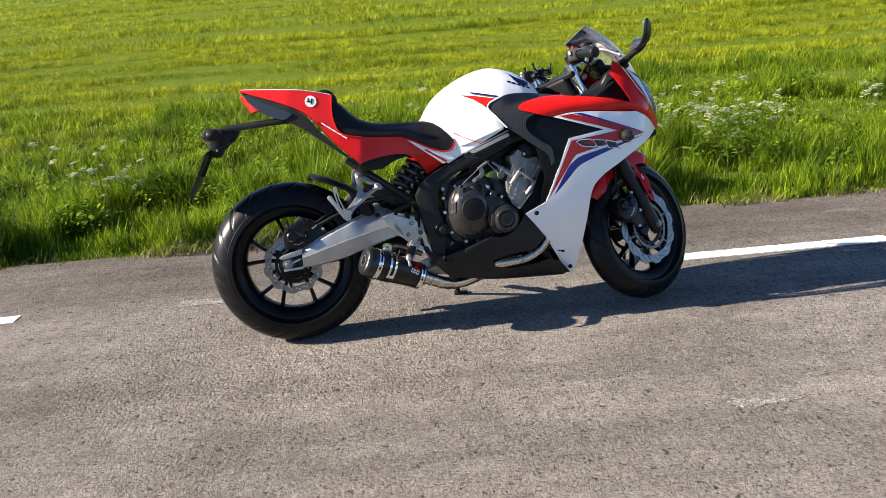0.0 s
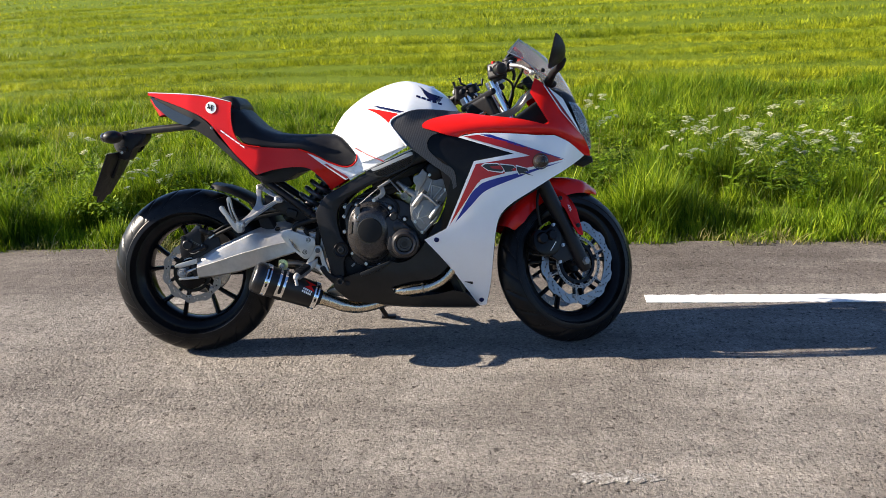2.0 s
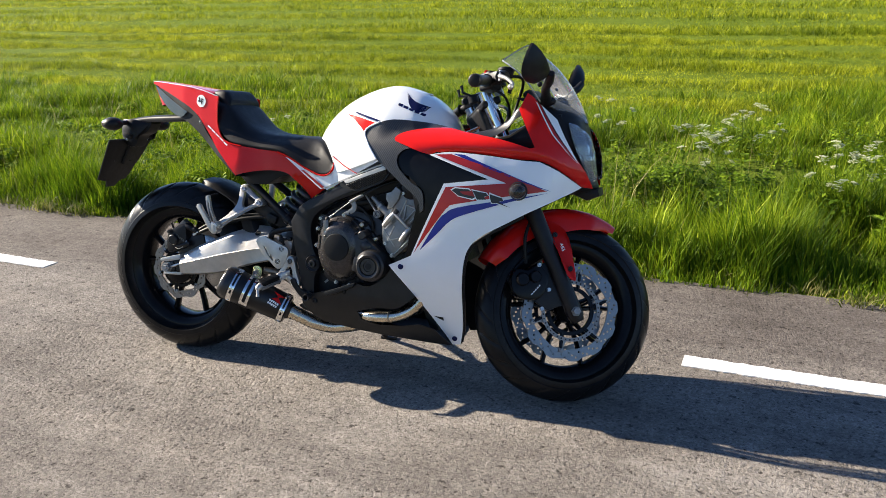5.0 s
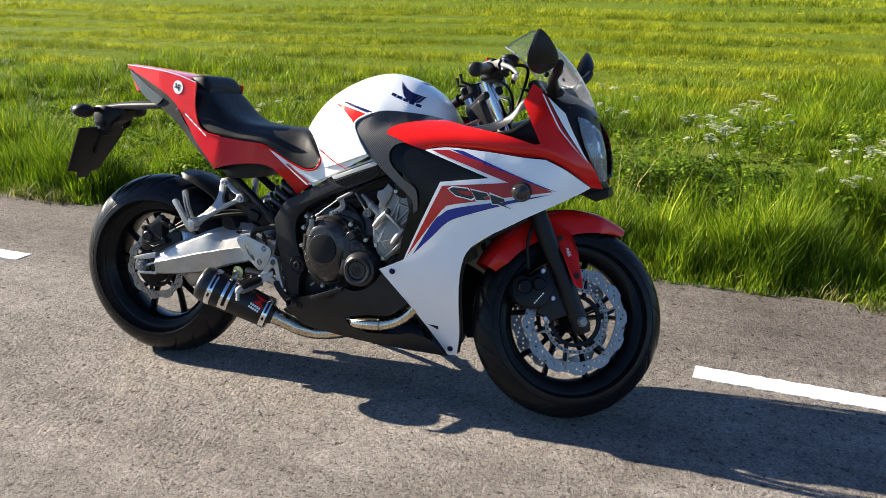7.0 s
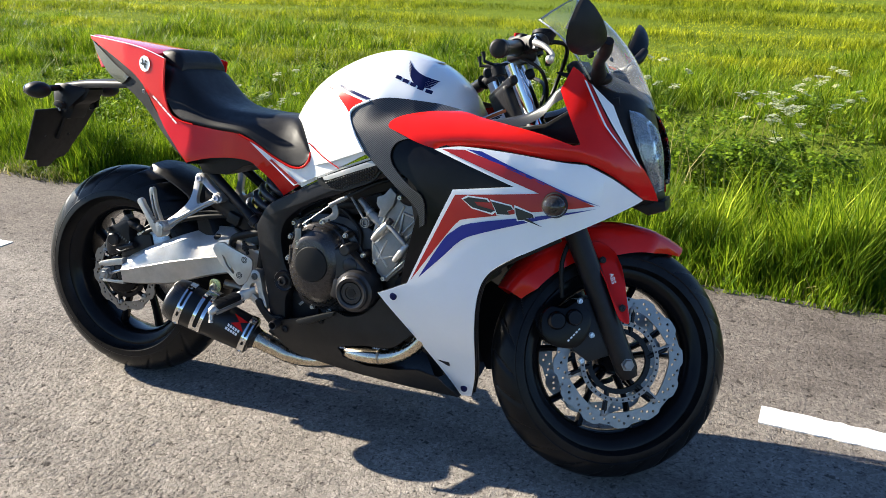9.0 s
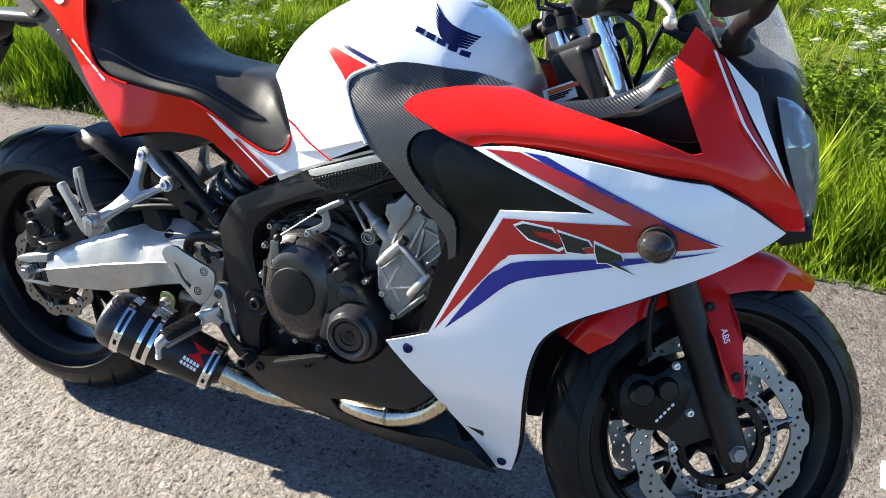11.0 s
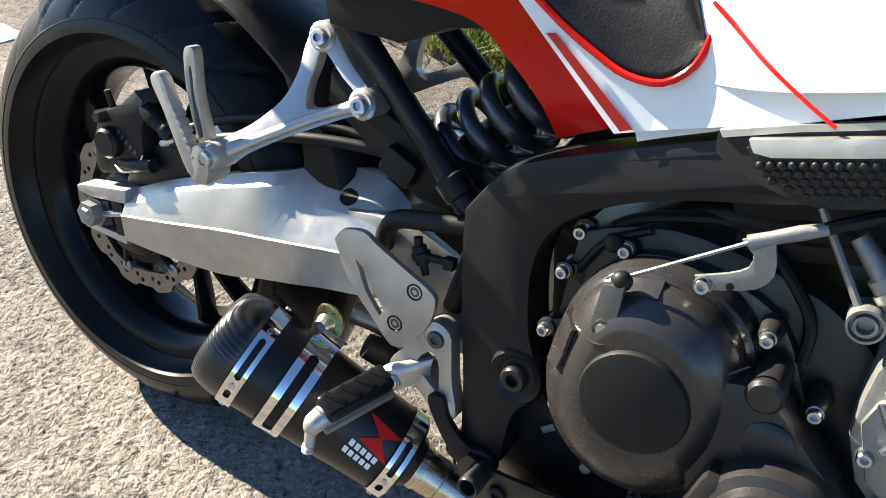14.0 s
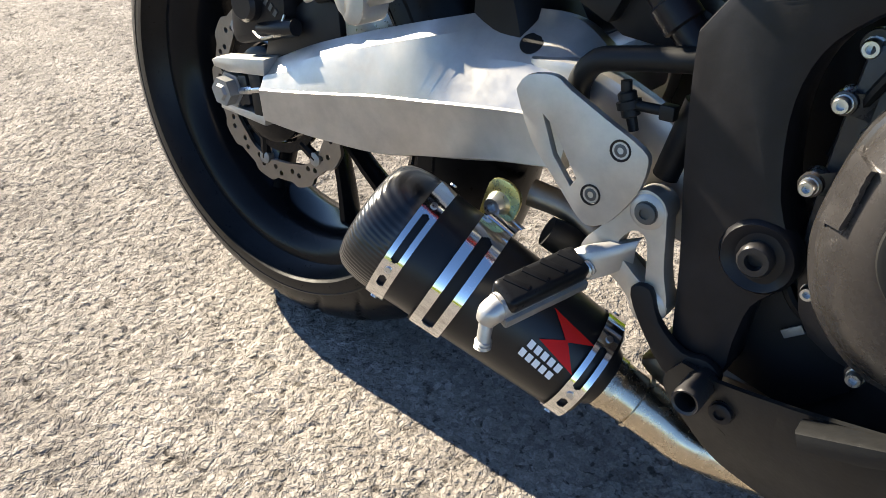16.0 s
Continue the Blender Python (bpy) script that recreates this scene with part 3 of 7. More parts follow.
def tuft_mesh(name, roots, heights, widths, lean, mat, label, bend=0.5, parts=3):
    """Many grass blades in one mesh: each a bent, tapering strip."""
    rng = np.random.default_rng(len(roots))
    n = len(roots)
    turn = rng.uniform(0, 2 * np.pi, n)
    ax = np.stack([np.cos(turn), np.sin(turn), np.zeros(n)], 1)
    fall = turn + 1.4 + rng.normal(0, 0.5, n)
    tip = lean[:, None] * np.stack([np.cos(fall), np.sin(fall), np.zeros(n)], 1)
    # neighbouring blades fall the same way, in swirls
    sw = 3.1 * np.sin(1.9 * roots[:, 0] + 1.1 * roots[:, 1]) + 2.3 * np.sin(4.3 * roots[:, 1] - 2.7 * roots[:, 0] + 1.0)
    tip += (0.25 * lean * rng.uniform(0, 1, n))[:, None] * np.stack([np.cos(sw), np.sin(sw), np.zeros(n)], 1)
    rows = []
    for k in range(parts):
        t = k / parts
        c = roots + heights[:, None] * (np.array([0, 0, 1.0]) * (t - 0.25 * bend * t * t)) + tip * heights[:, None] * t ** 1.8
        w = widths[:, None] * (1 - 0.75 * t ** 1.5) * 0.5
        rows += [c - ax * w, c + ax * w]
    t = 1.0
    rows.append(roots + heights[:, None] * np.array([0, 0, 1 - 0.25 * bend]) + tip * heights[:, None])
    per = len(rows)
    verts = np.stack(rows, 1).reshape(-1, 3)
    quads, tris = [], []
    base = np.arange(n)[:, None] * per
    for k in range(parts - 1):
        quads.append(base + np.array([2 * k, 2 * k + 1, 2 * k + 3, 2 * k + 2]))
    tris.append(base + np.array([2 * parts - 2, 2 * parts - 1, 2 * parts]))
    quads = np.concatenate(quads) if quads else np.zeros((0, 4), int)
    tris = np.concatenate(tris)
    me = bpy.data.meshes.new(name)
    me.vertices.add(len(verts))
    me.vertices.foreach_set("co", verts.astype(np.float32).ravel())
    loops = np.concatenate([quads.ravel(), tris.ravel()])
    me.loops.add(len(loops))
    me.loops.foreach_set("vertex_index", loops.astype(np.int32))
    starts = np.concatenate([np.arange(len(quads)) * 4, len(quads) * 4 + np.arange(len(tris)) * 3])
    me.polygons.add(len(starts))
    me.polygons.foreach_set("loop_start", starts.astype(np.int32))
    me.update(calc_edges=True)
    me.polygons.foreach_set("use_smooth", [True] * len(me.polygons))
    me.materials.append(mat)
    ob = new(name, me)
    ob.matrix_world = ROAD
    return tagged(ob, label, "grass", kind="stuff")


def clumpy(rng, n, x0, x1, y0, y1, scale=1.6, floor=0.25, rows=0.0):
    """Places with uneven density, and how lush each place is (0 to 1)."""
    pts = np.stack([rng.uniform(x0, x1, 3 * n), rng.uniform(y0, y1, 3 * n)], 1)
    lush = np.zeros(len(pts))
    for k in range(5):
        a, f, ph = rng.uniform(0, 6.28), scale * 1.7 ** k, rng.uniform(0, 6.28, 2)
        lush += np.sin(f * (pts[:, 0] * np.cos(a) + pts[:, 1] * np.sin(a)) + ph[0]) * np.sin(f * 0.8 * (pts[:, 1] * np.cos(a) - pts[:, 0] * np.sin(a)) + ph[1]) / 1.35 ** k
    if rows:
        wob = 0.25 * np.sin(0.5 * pts[:, 0] / rows) + 0.15 * np.sin(1.3 * pts[:, 0] / rows + 1.0)
        lush = 0.45 * lush + 1.1 * np.sin(6.283 * pts[:, 1] / rows + wob * 3)
    lush = np.clip(0.5 + 0.42 * lush, 0, 1)
    keep = np.flatnonzero(rng.uniform(0, 1, len(pts)) < floor + (1 - floor) * lush)[:n]
    z = np.array([rise(x, y) for x, y in pts[keep]])
    return np.column_stack([pts[keep], z]), lush[keep]


def grass_band(name, n, x0, x1, y0, y1, tall, wide, lean, mat, label, seed, parts=3, scale=1.6, floor=0.25, edge=0.0, rows=0.0):
    rng = np.random.default_rng(seed)
    roots, lush = clumpy(rng, n, x0, x1, y0, y1, scale, floor, rows)
    h = tall * (0.20 + 1.15 * lush ** 1.7) * np.clip(rng.lognormal(-0.12, 0.34, len(roots)), 0.3, 1.7)
    if edge:
        h *= np.clip(0.22 + (roots[:, 1] - EDGE) / edge, 0.22, 1)
    return tuft_mesh(name, roots, h, wide * rng.uniform(0.6, 1.4, len(roots)), lean * rng.uniform(0.3, 1.6, len(roots)), mat, label, parts=parts)


grass_band("verge_grass", 165000, -4.5, 6.5, EDGE - 0.02, 3.1, 0.23, 0.0068, 0.34, M_VERGE, "tall lush green grass along the road's edge", 1, 2, 3.2, 0.12, edge=0.28)
grass_band("verge_grass", 150000, -7.0, 9.0, 2.9, 5.2, 0.145, 0.0078, 0.42, M_VERGE, "tall uneven green grass between road and meadow", 2, 2, 2.6, 0.08)
grass_band("edge_grass", 6000, -4.5, 6.5, EDGE - 0.07, EDGE + 0.12, 0.09, 0.006, 0.9, M_STRAW, "short dry grass creeping over the asphalt edge", 3, 2, 3.0, 0.1)
grass_band("verge_grass", 1300, -6, 8, EDGE + 0.15, 5.2, 0.40, 0.004, 0.45, M_STRAW, "thin straw-coloured stalks among the green grass", 4, 3, 1.5, 0.15)


def leafy(name, spots, per, label, seed, size=.034):
    """Low leafy plants: many small pointed leaves on domes round each root."""
    rng = np.random.default_rng(seed)
    c = np.repeat(np.array([(x, y, rise(x, y)) for x, y in spots]), per, 0)
    big = np.repeat(rng.uniform(.5, 1.15, len(spots)), per)
    n = len(c)
    az, up = rng.uniform(0, 6.283, n), np.sqrt(rng.uniform(0.02, 1, n))
    rad = big * .17 * np.sqrt(1 - up ** 2 * .8) * rng.uniform(.4, 1, n)
    p = c + np.stack([rad * np.cos(az), rad * np.sin(az), .03 + big * .26 * up], 1)
    fall = az + rng.normal(0, .7, n)
    along = np.stack([np.cos(fall), np.sin(fall), rng.normal(-.15, .4, n)], 1) * (size * rng.uniform(.7, 1.5, n))[:, None]
    side = np.stack([-np.sin(fall), np.cos(fall), rng.normal(0, .35, n)], 1) * (size * .36 * rng.uniform(.7, 1.3, n))[:, None]
    verts = np.stack([p, p + along * .45 + side, p + along, p + along * .45 - side], 1).reshape(-1, 3)
    me = bpy.data.meshes.new(name)
    me.vertices.add(len(verts))
    me.vertices.foreach_set("co", verts.astype(np.float32).ravel())
    me.loops.add(4 * n)
    me.loops.foreach_set("vertex_index", np.arange(4 * n, dtype=np.int32))
    me.polygons.add(n)
    me.polygons.foreach_set("loop_start", np.arange(n, dtype=np.int32) * 4)
    me.update(calc_edges=True)
    me.materials.append(M_HERB)
    ob = new(name, me)
    ob.matrix_world = ROAD
    return tagged(ob, label, "weeds", kind="stuff")


rng = random.Random(11)
leafy("weed_leaves", [(rng.uniform(-5, 7), rng.uniform(1.75, 5.0)) for k in range(170)], 90, "low leafy weeds scattered in the verge grass", 21, .028)
leafy("weed_leaves", [(rng.gauss(1.45, .35), max(2.1, rng.gauss(3.0, .35))) for k in range(20)], 300, "dense patch of leafy weeds in the verge", 22, .024)
leafy("weed_leaves", [(rng.gauss(3.0, .45), max(2.1, rng.gauss(3.0, .45))) for k in range(24)], 200, "leafy undergrowth round the cow parsley", 23, .023)
leafy("weed_leaves", [(rng.gauss(-1.35, .4), max(2.0, rng.gauss(2.8, .35))) for k in range(14)], 160, "leafy undergrowth round the cow parsley", 24, .028)
grass_band("meadow_grass", 80000, -12, 11, 4.9, 7.0, 0.15, 0.0085, 0.5, M_VERGE, "darker tussocks where the meadow begins", 11, 2, 1.3, 0.0)
grass_band("meadow_grass", 400000, -17, 13, 5.2, 13, 0.075, 0.0090, 0.6, M_FIELD, "bright green meadow grass", 5, 1, 0.9, 0.55, rows=1.25)
grass_band("meadow_grass", 300000, -38, 24, 12.5, 30, 0.10, 0.018, 0.6, M_FIELD, "bright green meadow grass farther off", 6, 1, 0.5, 0.55, rows=2.5)
grass_band("meadow_grass", 150000, -90, 55, 29, 90, 0.11, 0.05, 0.7, M_FIELD, "distant bright green meadow grass", 7, 1, 0.25, 0.5, rows=5.0)
grass_band("meadow_grass", 30000, -9, 10, -10, -4.6, 0.2, 0.02, 0.5, M_FIELD, "green grass on the other side of the road", 8, 2, 0.9, 0.5)


def cow_parsley(tall, seed):
    """A tall wild herb: grooved stem, side shoots, feathery leaves and flat white umbels."""
    rng = random.Random(seed)
    plant = empty("cow_parsley")
    lean = rng.uniform(-.08, .08), rng.uniform(-.08, .08)
    stem = [(lean[0] * t * tall, lean[1] * t * tall, t * tall * .9) for t in (0, .35, .7, 1)]
    part("stem", tube(stem, [.004, .0032, .0024, .0016], 6, 3), M_HERB, plant, "thin green stem")
    heads = [stem[-1]]
    for k in range(5 + seed % 2):
        t = rng.uniform(.3, .72)
        a = rng.uniform(0, 6.28)
        base = (lean[0] * t * tall, lean[1] * t * tall, t * tall * .9)
        r = tall * rng.uniform(.16, .30)
        end = (base[0] + r * math.cos(a), base[1] + r * math.sin(a), tall * rng.uniform(.58, 1.0))
        mid = tuple(.5 * (p + q) + d for p, q, d in zip(base, end, (r * .18 * math.cos(a), r * .18 * math.sin(a), -.02)))
        part("side_shoot", tube([base, mid, end], [.0026, .002, .0014], 5, 3), M_HERB, plant)
        heads.append(end)
    for h in heads:
        bm = bmesh.new()
        wide = rng.uniform(.022, .042)
        tilt = rng.uniform(-.5, .5), rng.uniform(-.5, .5)
        for k in range(11):
            a, r = 2.4 * k, wide * math.sqrt((k + .3) / 11)
            c = Vector((h[0] + r * math.cos(a), h[1] + r * math.sin(a), h[2] + .024 - 10 * r * r + tilt[0] * r * math.cos(a) + tilt[1] * r * math.sin(a) + rng.uniform(-.003, .003)))
            merge(bm, tube([h, tuple(c)], .0008, 3, 1, False))
            for q in range(7):
                b = 6.283 * q / 7 + k
                p = c + Vector((.0075 * math.cos(b), .0075 * math.sin(b), rng.uniform(-.002, .003))) if q else c
                u = Vector((.0058, 0, rng.uniform(-.002, .002)))
                w = Vector((0, .0058, rng.uniform(-.002, .002)))
                bm.faces.new([bm.verts.new(p + x) for x in (u, w, -u, -w)])
        part("umbel", bm, M_UMBEL, plant, "flat creamy white flower umbel")
    for k in range(5):
        bm = bmesh.new()
        t, a = rng.uniform(.12, .5), rng.uniform(0, 6.28)
        o = Vector((lean[0] * t * tall, lean[1] * t * tall, t * tall * .9))
        way = Vector((math.cos(a), math.sin(a), .35))
        cross = Vector((-math.sin(a), math.cos(a), 0))
        long = tall * rng.uniform(.22, .34)
        for q in range(9):
            s = (q + 1) / 9
            c = o + way * long * s + Vector((0, 0, -.5 * long * s * s))
            for sd in (-1, 1):
                tip = c + (cross * sd * .55 + way * .45) * long * .38 * (1.15 - s)
                w = (tip - c).cross(Vector((0, 0, 1))).normalized() * .012 * (1.3 - s)
                mid = c.lerp(tip, .5)
                bm.faces.new([bm.verts.new(p) for p in (c, mid + w, tip, mid - w)])
        part("leaf", bm, M_HERB, plant, "feathery green leaf")
    return plant


kinds = [cow_parsley(.55, 1), cow_parsley(.48, 2), cow_parsley(.62, 3)]
rng = random.Random(5)
spots = [(2.88, 2.32), (2.70, 2.20), (3.05, 2.45), (2.95, 2.10), (3.20, 2.30), (2.60, 2.50), (3.35, 2.75), (3.0, 2.8), (3.55, 2.5), (2.75, 2.75), (3.7, 2.9), (1.97, 4.0), (1.84, 3.35), (1.62, 3.25), (2.2, 4.1), (2.52, 2.45), (1.9, 2.75), (1.05, 3.8), (2.05, 3.7), (4.1, 2.4), (-1.35, 3.0), (-1.15, 2.75), (-1.25, 2.45), (-1.6, 2.7), (.35, 3.6)]
for k, (x, y) in enumerate(spots):
    src = kinds[k % 3]
    m = pose(x, y, rise(x, y) - .004, 0, 0, rng.uniform(0, 360)) @ Matrix.Scale(rng.uniform(.68, 1.08), 4)
    if k < 3:
        src.matrix_world = m
        ob = src
    else:
        ob = copy_thing(src, m)
    tagged(ob, "wild cow parsley with white umbels rising from the verge grass", "wildflower", group="cow parsley in the verge")

# ---- the motorcycle ----
LEAN = 8.5                             # it leans to its left on the side stand
STEER = 30.5                           # bars turned to the left
RAKE = 25.5
bike = empty("motorcycle")
bike.matrix_world = pose(0, -0.026, 0, -LEAN, 0, 0)
tagged(bike, "red and white sport motorcycle leaning on its side stand on asphalt", "motorcycle")


def fair(x, z):
    """The outer face of the side fairing: y for a place x, z (right side)."""
    w = np.interp(x, [.6, .85, .95, 1.05, 1.2, 1.33, 1.40, 1.45, 1.50, 1.56], [.20, .244, .254, .262, .264, .25, .222, .17, .09, .05])
    zs = [.10, .15, .2, .3, .38, .44, .5, .6, .7, .76, .80, .84, .88, .95, 1.05]
    a = np.interp(z, zs, [.36, .40, .47, .70, .88, .96, .985, 1, 1, .985, .955, .86, .56, .48, .43])
    b = np.interp(z, zs, [.36, .40, .47, .70, .88, .96, .985, 1, 1, .975, .93, .87, .81, .68, .5])
    k = clamp01((x - 1.15) / .12)
    return -float(w * (a * (1 - k) + b * k))


def fair_s(x, z):
    """The same face, smoothed: little at its upper creases, widely below them."""
    k = clamp01((.74 - z) / .08)
    if k > 0:
        wide = sum(fair(x + dx, z + dz) for dx in (-.04, -.02, 0, .02, .04) for dz in (-.05, -.025, 0, .025, .05)) / 25
        if k == 1:
            return wide
        return k * wide + (1 - k) * fair_near(x, z)
    return fair_near(x, z)


def fair_near(x, z):
    return sum(fair(x + dx, z + dz) for dx, dz in ((0, 0), (.025, 0), (-.025, 0), (0, .007), (0, -.007))) / 5


def tail_face(x, z):
    y = np.interp(x, [-.14, -.05, .05, .14, .22, .3, .43, .5, .56, .65], [.035, .07, .105, .125, .14, .149, .146, .135, .125, .135])
    tuck = .035 * clamp01((.68 - z) / .08) * clamp01((x - .45) / .06)
    return -float(y) + tuck - 0.012 * clamp01((0.80 - z) / 0.1) * clamp01((0.4 - x) / .1)


TANK_W = ([.53, .56, .60, .63, .66, .70, .78, .85, .95, 1.0, 1.04], [.05, .075, .10, .125, .15, .172, .192, .205, .19, .165, .12])
TANK_T = ([.53, .565, .584, .62, .651, .69, .738, .785, .834, .87, .907, .94, .969, 1.0, 1.029, 1.045], [.79, .833, .870, .905, .929, .952, .975, .99, .998, .994, .983, .97, .953, .925, .885, .85])
TANK_BASE = ([.54, .60, .66, .70, .85, .95, 1.04], [.70, .70, .705, .712, .765, .79, .80])


def tank_base(x):
    return float(np.interp(x, *TANK_BASE))


def tank_face(x, z):
    w, t = np.interp(x, *TANK_W), np.interp(x, *TANK_T)
    b = tank_base(x)
    u = clamp01((z - b) / (t - b))
    return -float(w * max(0.0, 1 - u ** 2.5) ** (1 / 2.3))


# -- wheels --
def wheel(name, centre, radius, width, rim_r, hub_w, spoke_r, label):
    """Cast wheel with five pairs of spokes, built round y through centre."""
    cx, cy, cz = centre
    w = width / 2
    rw = 0.68 * w
    inner = rim_r - 0.021
    rim = [(rim_r + .008, -rw), (rim_r + .008, -rw + .006), (rim_r - .010, -rw + .016), (inner + .006, -.45 * rw), (inner + .006, .45 * rw), (rim_r - .010, rw - .016), (rim_r + .008, rw - .006), (rim_r + .008, rw),
           (rim_r - .004, rw), (inner - .004, rw * .72), (inner - .012, .3 * rw), (inner - .012, -.3 * rw), (inner - .004, -rw * .72), (rim_r - .004, -rw), (rim_r + .008, -rw)]
    body = part(name, lathe(rim, centre, 72), M_GLOSS, None, label)
    # tyre: round crown, sidewalls, with cut sipes
    crown = radius - rim_r
    prof, across = [(rim_r + .004, -rw + .004), (rim_r + .012, -rw - .004)], [2.0, 2.0]
    for k in range(57):
        s = -1 + 2 * k / 56
        ang = s * 1.45
        prof.append((radius - crown * 0.80 * (1 - math.cos(ang)) / (1 - math.cos(1.45)), w * math.sin(ang) / math.sin(1.45)))
        across.append(s)
    prof += [(rim_r + .012, rw + .004), (rim_r + .004, rw - .004)]
    across += [2.0, 2.0]
    turns, count = 600, 22
    rings = []
    tread = bmesh.new()
    for k in range(turns):
        th = 2 * math.pi * k / turns
        ring = []
        for (r, y), s in zip(prof, across):
            # curved grooves sweep back from near the crown to the shoulder
            j = (abs(s) - .12) / .72
            if 0 < j < 1:
                pitch = 2 * math.pi / count
                off = (th - .26 * j ** 1.4 + (pitch / 2 if s > 0 else 0) + pitch / 2) % pitch - pitch / 2
                wide = .0062 * (.35 + math.sin(math.pi * (j + .05) / 1.1))
                r -= .0042 * clamp01((wide - abs(off) * radius) / .003)
            ring.append(tread.verts.new((cx + r * math.cos(th), cy + y, cz + r * math.sin(th))))
        rings.append(ring)
    for p, q in zip(rings, rings[1:] + rings[:1]):
        for j in range(len(prof) - 1):
            tread.faces.new((p[j], p[j + 1], q[j + 1], q[j]))
    tyre = part("tyre", tread, M_RUBBER, body, "black rubber tyre with curved tread grooves")
    # raised ring on the sidewall
    for side in (-1, 1):
        part("sidewall_ring", lathe([(rim_r + .035, side * (w * 0.945)), (rim_r + .037, side * (w * 0.972)), (rim_r + .040, side * (w * 0.95))], centre, 96), M_RUBBER, body)
    hub = lathe([(0.012, -hub_w), (.032, -hub_w), (.036, -hub_w + .006), (.040, -hub_w * .5), (.040, hub_w * .5), (.036, hub_w - .006), (.032, hub_w), (.012, hub_w)], centre, 32)
    part("hub", hub, M_GLOSS, body)
    for k in range(5):
        for side in (-1, 1):
            a0 = radians(18 + 72 * k)
            a1 = a0 + side * radians(15)
            p0 = Vector((cx + .034 * math.cos(a0 + side * .25), cy, cz + .034 * math.sin(a0 + side * .25)))
            pm = Vector((cx + .55 * inner * math.cos(a0 + side * radians(10)), cy, cz + .55 * inner * math.sin(a0 + side * radians(10))))
            p1 = Vector((cx + (inner - .006) * math.cos(a1), cy, cz + (inner - .006) * math.sin(a1)))
            sp = tube([p0, pm, p1], [spoke_r * 1.25, spoke_r * .9, spoke_r * 1.1], 8, 4)
            for v in sp.verts:
                v.co.y = cy + (v.co.y - cy) * 1.9
            part("spoke", sp, M_GLOSS, body)
    return body


def wave_disc(name, centre, outer, inner, thick, parent, waves=10, rows=3, mat=None, carrier=0.045, drum=M_GLOSS, carrier_label="", tabs=0.0):
    """A petal-edged, drilled brake disc with its carrier and buttons."""
    cx, cy, cz = centre
    bm = bmesh.new()
    n = 240
    edge_out, edge_in = [], []
    for k in range(n):
        a = 2 * math.pi * k / n
        s = math.sin(waves * a)
        ro = outer - 0.007 * (0.5 - 0.5 * math.tanh(3 * s))
        ri = inner + 0.002 * math.tanh(2 * math.sin(6 * a + 0.2))
        edge_out.append((cx + ro * math.cos(a), cz + ro * math.sin(a)))
        edge_in.append((cx + ri * math.cos(a), cz + ri * math.sin(a)))
    holes = []
    for k in range(waves * 2):
        for j in range(rows):
            a = 2 * math.pi * (k + 0.33 * j) / (waves * 2)
            r = inner + (outer - inner) * (0.27 + 0.205 * j)
            holes.append([(cx + r * math.cos(a) + .0034 * math.cos(b), cz + r * math.sin(a) + .0034 * math.sin(b)) for b in np.linspace(0, 2 * math.pi, 8, endpoint=False)])
    d = plate(edge_out, cy - thick / 2, cy + thick / 2, 0, None, [edge_in, *holes])
    disc = part(name, d, mat or M_DISC, parent, "drilled steel brake disc with a wavy edge")
    ring = lathe([(carrier, -.004), (carrier + .012, -.004), (carrier + .012, .004), (carrier, .004), (carrier, -.004)], centre, 48)
    for k in range(6):
        a = 2 * math.pi * k / 6 + .2
        arm = bar((cx + (carrier + .006) * math.cos(a), cy, cz + (carrier + .006) * math.sin(a)), (cx + (inner + .004) * math.cos(a + .12), cy, cz + (inner + .004) * math.sin(a + .12)), .0065, 8)
        part("carrier_arm", arm, drum, parent)
    part("disc_carrier", ring, drum, parent, carrier_label)
    for k in range(6 if tabs else 0):
        a = 2 * math.pi * k / 6 + .32
        u, w = Vector((math.cos(a), 0, math.sin(a))), Vector((-math.sin(a), 0, math.cos(a)))
        tip = [(tabs, -.013), (tabs + .012, -.0065), (inner - .004, -.0062), (inner + .004, -.0035), (inner + .004, .0035), (inner - .004, .0062), (tabs + .012, .0065), (tabs, .013)]
        pts = [Vector(centre) + u * r + w * q for r, q in tip]
        part("disc_tab", plate([(p.x, p.z) for p in pts], cy - .0042, cy + .003, .0008), M_CASE, parent)
    for k in range(6):
        a = 2 * math.pi * k / 6 + .32
        part("disc_button", lathe([(0, -.006), (.005, -.006), (.0085, -.0045), (.0085, .0045), (0, .0045)], (cx + (inner + .003) * math.cos(a), cy, cz + (inner + .003) * math.sin(a)), 12), M_CASE, parent)
    return disc


RC = (0.0, 0.0, 0.315)
rear_wheel = wheel("rear_wheel", RC, 0.315, 0.180, 0.212, 0.075, 0.0085, "black cast rear wheel with five pairs of thin spokes")
rear_wheel.parent = bike
wave_disc("brake_disc", (0, -.068, .315), .116, .088, .005, rear_wheel, 10, 2, M_DARKDISC, .060, M_GLOSS)
part("hub_cap", lathe([(0, -.088), (.05, -.088), (.056, -.084), (.056, -.06), (.04, -.05)], RC, 40), M_GLOSS, rear_wheel)
part("sprocket", lathe([(.03, .085), (.10, .085), (.105, .088), (.10, .092), (.03, .092)], RC, 44), M_STEEL, rear_wheel)

